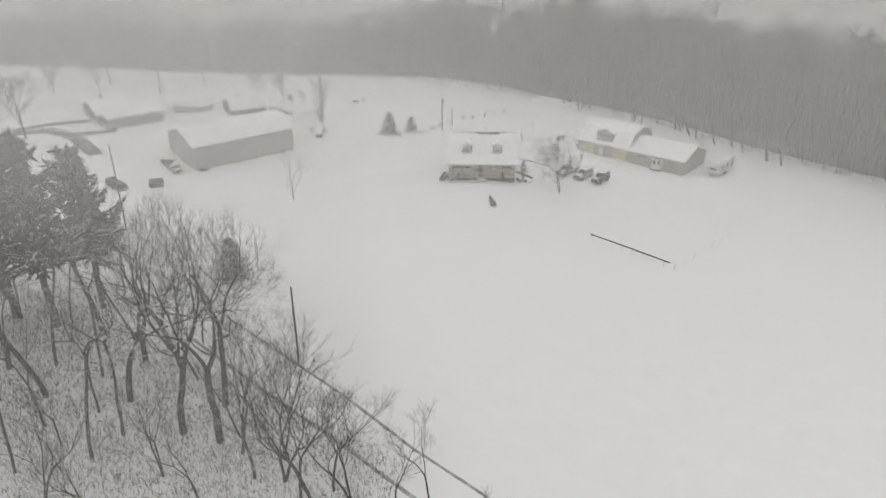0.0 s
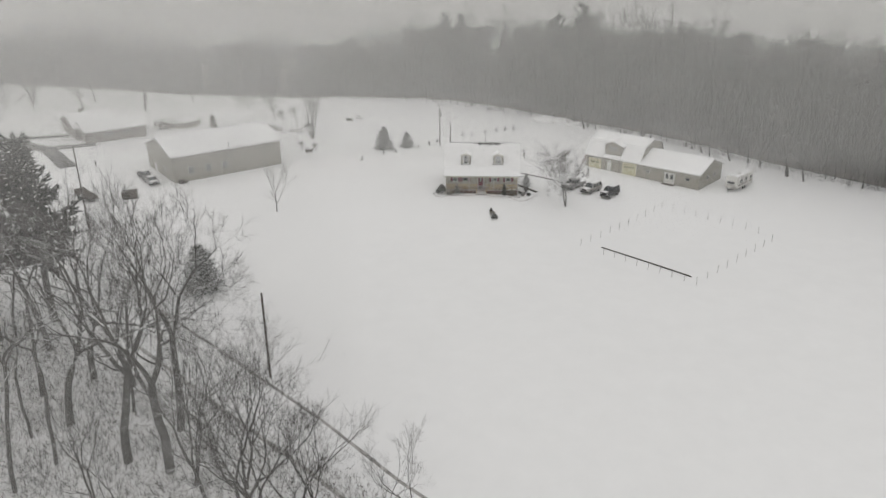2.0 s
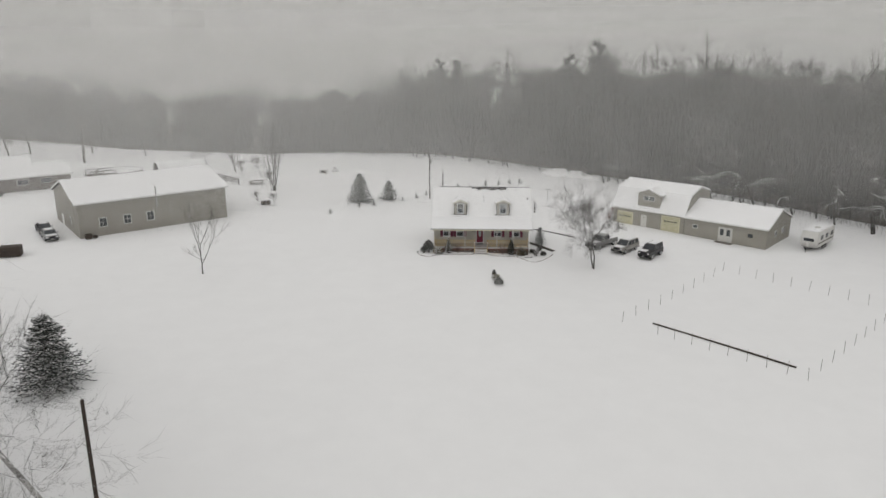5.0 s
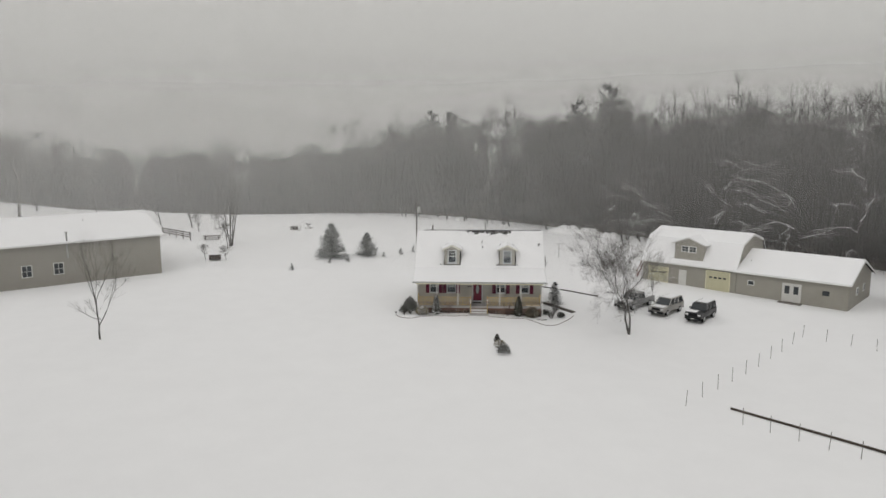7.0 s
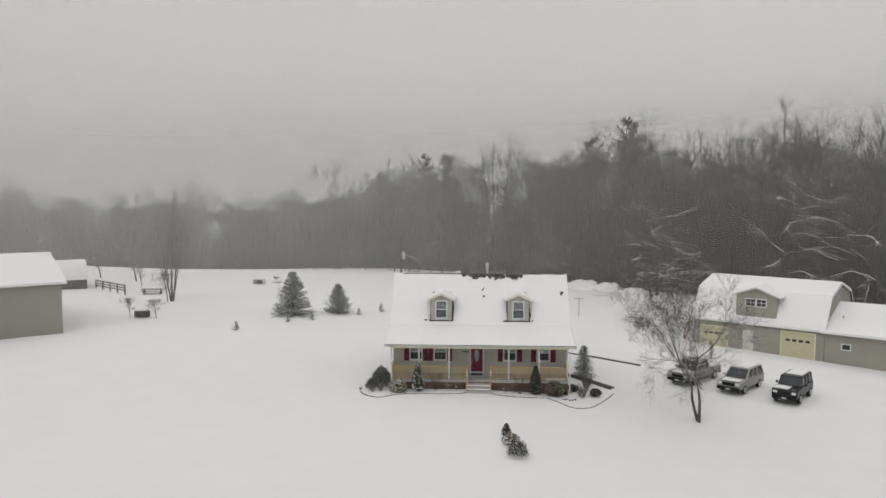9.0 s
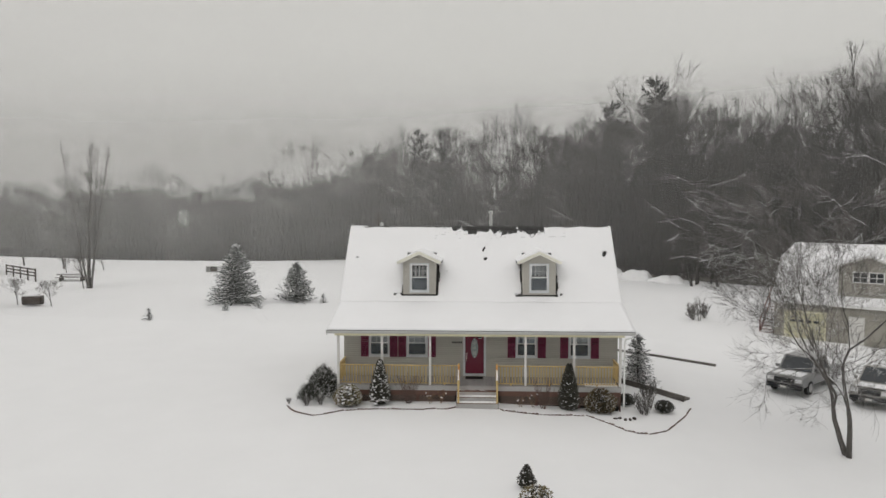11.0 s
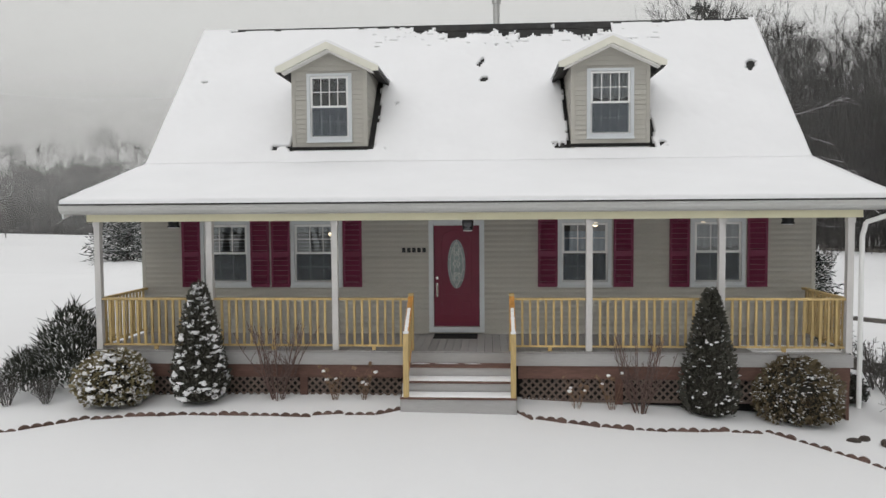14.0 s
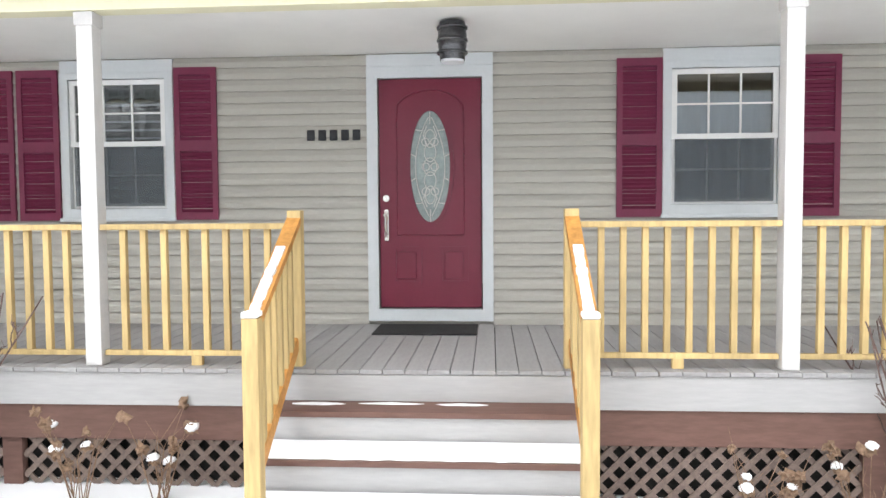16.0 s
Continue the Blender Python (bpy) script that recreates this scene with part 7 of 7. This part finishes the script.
# trees along the far edge whose arching limbs carry lines of snow
def snowy_tree(seed, height):
    """Trunk, limbs and the snow lying along the limbs of a leaning edge tree."""
    rng = np.random.default_rng(seed)
    tp, tr = limb(rng, (0, 0, -0.3), (rng.normal(0, 0.1), -0.25, 1), height, 0.17, 0.03, 10, 0.07, 0.0)
    wood, snow = [], []

    def bough(p, h, ln, r0, steps, wander, lift, thick):
        lp, lr = limb(rng, p, h, ln, r0, 0.012, steps, wander, lift)
        wood.append(tube(lp, lr, 4))
        k = max(2, int(steps * rng.uniform(0.75, 1.0)))
        snow.append(tube(lp[:k + 1] + np.array([0, 0, 0.6]) * lr[:k + 1, None], np.maximum(lr[:k + 1] * 0.55, thick), 3))
        return lp
    sp, sh, sl = [], [], []
    for k in range(6):
        t = 0.16 + 0.70 * (k + rng.uniform(0, 0.8)) / 6
        i = min(int(t * 10), 9)
        a = -1.57 + rng.normal(0, 0.9)
        ln = height * rng.uniform(0.32, 0.60) * (1.15 - 0.7 * t)
        main = bough(tp[i] + (tp[i + 1] - tp[i]) * (t * 10 - i), (math.cos(a), math.sin(a), rng.uniform(0.2, 0.8)), ln, 0.070 * (1.2 - 0.6 * t), 10, 0.17, -0.04, 0.011)
        for b in range(7):
            j = rng.integers(3, 10)
            d = main[j] - main[j - 1]
            br = bough(main[j], d / np.linalg.norm(d) + rng.normal(0, 0.42, 3), ln * rng.uniform(0.16, 0.42), 0.024, 5, 0.15, -0.02, 0.007)
            for w in range(9):
                m = rng.integers(0, 5)
                sp.append(br[m] + (br[m + 1] - br[m]) * rng.uniform(0, 1))
                sh.append((br[m + 1] - br[m]) / np.linalg.norm(br[m + 1] - br[m]) + rng.normal(0, 0.6, 3))
                sl.append(ln * rng.uniform(0.04, 0.13))
    wood.append(ribbons(rng, np.array(sp), np.array(sh), np.array(sl), 0.011, 0.25, False))
    return tube(tp, tr, 6), join(wood), join(snow)


LIMB_SNOW = mat("limb_snow", (0.80, 0.80, 0.80), 0.9, 0.05, 2.0, 20.0, 0.1)
EDGE_BARK = snow_topped("edge_bark", (0.075, 0.070, 0.065), amount=0.55, noise_scale=0.9)
edge_kind = []
for k in range(4):
    tr, wd, sn = snowy_tree(61 + k, 16)
    edge_kind.append((np_mesh("edge_trunk", *tr, EDGE_BARK, True), np_mesh("edge_limbs", *wd, EDGE_BARK, True), np_mesh("edge_snow", *sn, LIMB_SNOW, True)))
rng = np.random.default_rng(15)
for k in range(34):
    q = 0.26 + 0.54 * (k + rng.uniform(0, 0.9)) / 34
    x, y, nx, ny = edge_point(q)
    d = rng.uniform(-0.5, 3.5)
    x, y = x + nx * d, y + ny * d
    t = thing("edge_tree", pose(x, y, float(ground_z(x, y)), 0, 0, math.degrees(math.atan2(ny, nx)) - 90 + rng.uniform(-50, 50)) @ Matrix.Scale(stand_size(x) * rng.uniform(0.7, 1.2), 4), "bare leaning tree with limbs lined in snow", "tree", "trees of the far wood edge")
    for name, me, lab in zip(("trunk", "crown", "limb_snow"), edge_kind[k % 4], ("", "", "white snow lying along the limbs")):
        tagged(part(name, me, None, t, lab), kind="stuff" if name == "limb_snow" else "")


# ---- shrubs and beds round the house ----
def leaf_mass(seed, count, shape, size, upright=0.0, tall=1.0):
    """Many small leaves set all over a rounded or pointed body. shape(u, v) gives radius, height of a spot."""
    rng = np.random.default_rng(seed)
    vs, fs = [], []
    for k in range(count):
        a, t = rng.uniform(0, 6.28), rng.uniform(0, 1)
        r, z = shape(t)
        r = r * (1 + 0.10 * math.sin(3 * a + seed) + 0.07 * math.sin(7 * a + 5 * t)) * rng.uniform(0.80, 1.06)
        p = np.array([r * math.cos(a), r * math.sin(a), z])
        d = np.array([math.cos(a), math.sin(a), upright]) + rng.normal(0, 0.45, 3)
        d /= np.linalg.norm(d)
        u = np.cross(d, rng.normal(0, 1, 3))
        u /= np.linalg.norm(u) + 1e-9
        s = size * rng.uniform(0.6, 1.3)
        i = len(vs)
        nn = np.cross(d, u)
        vs += [p, p + d * s * 0.5 * tall + u * s * 0.32 + nn * s * 0.08, p + d * s * tall, p + d * s * 0.5 * tall - u * s * 0.32 + nn * s * 0.08]
        fs.append([i, i + 1, i + 2, i + 3])
    return np.array(vs), np.array(fs)


def snow_clumps(seed, count, shape, size):
    rng = np.random.default_rng(seed)
    bm = B()
    for k in range(count):
        a, t = rng.uniform(0, 6.28), rng.uniform(0.05, 1) ** 1.3
        r, z = shape(t)
        m = Matrix.Translation((r * 0.99 * math.cos(a), r * 0.99 * math.sin(a), z)) @ Matrix.Rotation(a, 4, "Z") @ Matrix.Diagonal((size * rng.uniform(0.3, 0.7), size * rng.uniform(0.3, 1.5) , size * rng.uniform(0.22, 0.6), 1))
        bmesh.ops.create_icosphere(bm, subdivisions=1, radius=1, matrix=m)
    for v in bm.verts:
        v.co += Vector((noise.noise(v.co * 25), noise.noise(v.co * 25 + Vector((7, 0, 0))), noise.noise(v.co * 25 + Vector((0, 9, 0))))) * size * 0.75
    return bm


def shrub(name, x, y, shape, count, leaf, material, snow, snow_size, label, seed, upright=0.0, tall=1.0, group="shrubs of the flower bed", core=0.86):
    t = thing(name, at_ground(x, y, seed * 31, 0.0), label, "shrub", group)
    part("leaves", np_mesh("leaves", *leaf_mass(seed, count, shape, leaf, upright, tall), material), None, t)
    # solid core whose dark colour paints the shade between the leaves
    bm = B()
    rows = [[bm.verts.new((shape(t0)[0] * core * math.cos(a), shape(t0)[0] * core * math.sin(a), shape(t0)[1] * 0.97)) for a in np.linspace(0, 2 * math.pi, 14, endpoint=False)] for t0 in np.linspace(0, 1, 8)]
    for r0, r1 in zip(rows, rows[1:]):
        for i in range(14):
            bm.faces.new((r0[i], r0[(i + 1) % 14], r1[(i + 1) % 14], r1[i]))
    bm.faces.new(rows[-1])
    part("dark_core", bm, SHADE_CORE, t)
    if snow:
        part("snow_clumps", snow_clumps(seed, snow, shape, snow_size), SNOW_ROOF, t, "white clinging snow")
    return t


def leaf_mat(name, c):
    return mat(name, c, 0.65, 0.35, 8.0, 30.0, 0.0)


YEW, BOXWOOD, RUST, HOLLY = snow_topped("yew_leaves", (0.086, 0.084, 0.070), amount=0.84, noise_scale=9.0), snow_topped("boxwood_leaves", (0.200, 0.168, 0.092), amount=0.68, noise_scale=7.0), snow_topped("rusty_leaves", (0.135, 0.106, 0.064), amount=0.78, noise_scale=9.0), leaf_mat("dark_leaves", (0.058, 0.062, 0.050))
SHADE_CORE = mat("shaded_core", (0.030, 0.028, 0.022), 0.95, 0.3, 10.0, 40.0, 0.2)


def cone_shape(r, h):
    return lambda t: (r * (min(1.0, 0.75 + 1.6 * t) if t < 0.16 else (1.0 - ((t - 0.16) / 0.86)) ** 0.72 + 0.02), 0.02 + h * t)


def ball_shape(r, h):
    return lambda t: (r * math.sin(math.pi * (0.20 + 0.78 * t)) ** 0.6, 0.02 + h * t)


shrub("conical_yew", -4.40, -2.30, cone_shape(0.47, 2.02), 5200, 0.055, YEW, 260, 0.066, "dark conical yew plastered with snow", 2, upright=0.9, tall=1.3)
shrub("conical_yew", 4.42, -2.05, cone_shape(0.47, 2.10), 5600, 0.055, YEW, 130, 0.036, "dark conical yew with flecks of snow", 3, upright=0.9, tall=1.3)
shrub("round_boxwood", -5.88, -2.42, ball_shape(0.60, 0.88), 3600, 0.075, BOXWOOD, 150, 0.065, "yellow-green round boxwood capped with snow", 4)
shrub("round_boxwood", 5.85, -2.0, ball_shape(0.66, 1.05), 4600, 0.075, RUST, 60, 0.032, "rusty green round shrub by the steps", 5)
shrub("round_boxwood", 9.0, -1.25, ball_shape(0.40, 0.52), 1700, 0.06, HOLLY, 60, 0.05, "small dark round shrub dusted with snow", 8)
shrub("round_boxwood", 7.35, -0.6, ball_shape(0.38, 0.5), 1300, 0.06, HOLLY, 40, 0.05, "small dark round shrub dusted with snow", 9)
shrub("conical_yew", 1.88, -10.75, cone_shape(0.30, 0.74), 1300, 0.06, YEW, 40, 0.05, "small conical evergreen in the island bed", 10, upright=0.8)
shrub("round_boxwood", 2.10, -12.2, ball_shape(0.48, 0.65), 1900, 0.07, BOXWOOD, 90, 0.08, "round shrub capped with snow in the island bed", 11)
def spray_bush(name, x, y, r, h, count, size, material, label, seed, snow=60):
    """An evergreen of loose upright sprays."""
    rng = np.random.default_rng(seed)
    t = thing(name, at_ground(x, y, 0), label, "shrub", "shrubs of the flower bed")
    out = []
    for k in range(count):
        a, q, e = rng.uniform(0, 6.28), rng.uniform(0, 1) ** 0.5, rng.uniform(0, 1)
        rr = r * q * (1 - 0.35 * e)
        p = np.array([rr * math.cos(a), rr * math.sin(a), h * (0.06 + 0.78 * e * (1.1 - 0.5 * q * q))])
        out.append(spike(p, np.array([0.7 * q * math.cos(a), 0.7 * q * math.sin(a), 0.9]) + rng.normal(0, 0.35, 3), size * rng.uniform(0.5, 1.6), size * 0.07))
    part("sprays", np_mesh("sprays", *join(out), material), None, t)
    if snow:
        part("snow_clumps", snow_clumps(seed, snow, lambda q: (r * 0.75 * math.sin(math.pi * (0.25 + 0.7 * q)) ** 0.6, h * 0.92 * q), 0.05), SNOW_ROOF, t, "white clinging snow")
    return t


JUNIPER = snow_topped("juniper_sprays", (0.060, 0.064, 0.053), amount=0.84, noise_scale=6.0)
spray_bush("evergreen_bush", -7.3, -1.25, 0.86, 1.62, 1700, 0.24, JUNIPER, "dark spreading evergreen bush with loose sprays", 6, 14)
spray_bush("evergreen_bush", -7.95, -1.75, 0.50, 0.85, 1000, 0.18, JUNIPER, "low dark evergreen bush with loose sprays", 7, 6)
spray_bush("evergreen_bush", 2.42, -14.0, 0.62, 0.95, 1000, 0.20, JUNIPER, "dark round bush in the island bed", 12, 60)
twig = proto_tree("twig_shrub", mat("red_twigs", (0.135, 0.090, 0.078), 0.8, 0.3, 10.0, 40.0, 0.1), seed=71, height=1.75, trunk_r=0.011, first=0.25, limbs=5, branches=2, twigs=1, spread=0.26, up=1.9, stems=18, fine=0.0032, sides=(5, 4, 3, 3), lean=0.14)
for x, y, s, a in ((-3.08, -2.15, 1.0, 0), (3.22, -2.2, 1.0, 130)):
    plant_tree("twiggy_shrub", twig, x, y, a, s, "leafless reddish stems of a bedding shrub", "shrub", "shrubs of the flower bed")
gtwig = proto_tree("grey_twigs", BARK, seed=73, height=1.2, trunk_r=0.010, first=0.25, limbs=5, branches=3, twigs=2, spread=0.4, up=1.4, stems=22, fine=0.004, sides=(4, 3, 3, 3), lean=0.3)
for x, y, s, a in ((7.95, -1.85, 1.2, 0), (-7.85, -2.45, 0.55, 70), (-7.2, -2.35, 0.5, 20), (8.6, 0.6, 1.2, 200), (-8.75, -2.2, 0.3, 10)):
    plant_tree("twiggy_shrub", gtwig, x, y, a, s, "leafless grey twiggy bedding shrub", "shrub", "shrubs of the flower bed")
DRIED = mat("dried_flower_heads", (0.20, 0.13, 0.085), 0.95, 0.3, 20.0, 60.0, 0.3)
rng = np.random.default_rng(33)
for x, y in ((-2.05, -2.15), (-1.55, -2.1), (2.15, -2.2), (2.75, -2.15)):
    t = thing("dried_hydrangea", at_ground(x, y, 0), "dried hydrangea stems with snowy flower heads", "flower", "shrubs of the flower bed")
    for k in range(15):
        a, ln = rng.uniform(0, 6.28), rng.uniform(0.18, 0.62)
        p = Vector((0.34 * ln * math.cos(a) * 1.5, 0.24 * ln * math.sin(a) * 1.4, ln))
        mid = p * 0.6 + Vector((rng.normal(0, 0.03), rng.normal(0, 0.03), 0))
        bm = rod(B(), (0.04 * math.cos(a), 0.04 * math.sin(a), -0.05), mid, 0.004, 0.003, seg=5)
        rod(bm, mid, p, 0.003, 0.002, seg=4)
        rod(bm, mid, mid + Vector((rng.normal(0, 0.08), rng.normal(0, 0.06), 0.10)), 0.002, 0.001, seg=4)
        part("stem", bm, DRIED, t)
        if k % 3 == 2:
            continue
        bm = B()
        size = rng.uniform(0.018, 0.036)
        bmesh.ops.create_icosphere(bm, subdivisions=2, radius=size, matrix=Matrix.Translation(p))
        for v in bm.verts:
            v.co += (v.co - p) * (1.6 * noise.noise(v.co * 70))
        part("flower_head", bm, DRIED, t)
        if k % 4 == 0:
            bm = B()
            bmesh.ops.create_icosphere(bm, subdivisions=2, radius=size * 1.15, matrix=Matrix.Translation(p + Vector((0, 0, 0.018))) @ Matrix.Diagonal((1.1, 1.1, 0.75, 1)))
            for v in bm.verts:
                v.co += Vector((1, 1, 1)) * (0.012 * noise.noise(v.co * 40))
            part("snow_cap", bm, SNOW_ROOF, t, smooth=True)
# scalloped edging round the beds
EDGER = mat("red_concrete_edger", (0.115, 0.074, 0.060), 0.9, 0.25, 5.0, 40.0, 0.4, per_piece=0.15)
bm = B()
outl = [(-0.255 + 0.51 * k / 18, 0.004 + 0.042 * abs(math.sin(3 * math.pi * k / 18)) ** 0.8) for k in range(19)]
extrude_poly(bm, outl + [(0.255, -0.12), (-0.255, -0.12)], -0.026, 0.026, "y")
bmesh.ops.bevel(bm, geom=[e for e in bm.edges if abs(e.verts[0].co.y - e.verts[1].co.y) < 1e-4 and max(e.verts[0].co.z, e.verts[1].co.z) > -0.05], offset=0.008, segments=1, affect="EDGES")
edger = mesh_of("edger", bm, EDGER)
for label, pts in (("scalloped red-brown edging of the western bed", [(-8.75, -2.5), (-8.45, -3.05), (-8.1, -3.45), (-7.25, -3.92), (-6.8, -3.75), (-6.15, -3.27), (-5.2, -3.05), (-4.4, -3.0), (-3.1, -3.02), (-2.5, -3.06), (-2.0, -2.93), (-1.25, -2.92), (-0.85, -2.64)]),
                   ("scalloped red-brown edging of the eastern bed", [(1.06, -2.50), (1.3, -2.86), (2.2, -3.04), (2.85, -3.09), (3.45, -3.05), (4.25, -2.9), (5.2, -2.83), (5.95, -3.55), (6.64, -4.33), (7.2, -4.53), (7.7, -4.46), (8.45, -3.92), (9.1, -2.9), (9.85, -1.7), (10.5, -0.35)])):
    t = thing("bed_edging", pose(0, 0, 0), label, "edging", "edging of the flower beds")
    dist = 0.26
    for a, c in zip(pts, pts[1:]):
        ln = math.dist(a, c)
        while dist < ln:
            k = dist / ln
            x, y = a[0] + (c[0] - a[0]) * k, a[1] + (c[1] - a[1]) * k
            part("edger", edger, None, t, at=at_ground(x, y, math.degrees(math.atan2(c[1] - a[1], c[0] - a[0])) + random.uniform(-4, 4), 0.04 * noise.noise((x * 0.09, y * 0.09, 0)) + 0.02 * noise.noise((x * 0.5, y * 0.5, 3)) - 0.022 + random.choice((-0.014, -0.006, 0.0, 0.004, 0.008)) + random.uniform(-0.004, 0.004)) @ pose(0, 0, 0, random.uniform(-6, 6), random.uniform(-2, 2), 0))
            dist += 0.525
        dist -= ln
bm = B()
for k in range(5):
    bmesh.ops.create_icosphere(bm, subdivisions=2, radius=0.12, matrix=pose(0.22 * k - 0.4, 0.12 * math.sin(k * 2), 0.02, 20 * k, 0, 30 * k) @ Matrix.Diagonal((1.0, 0.6, 0.5, 1)))
whole("garden_stone", bm, DARK_WOOD, "dark garden stones poking from the snow", "stone", m=at_ground(6.8, -2.9, 0))
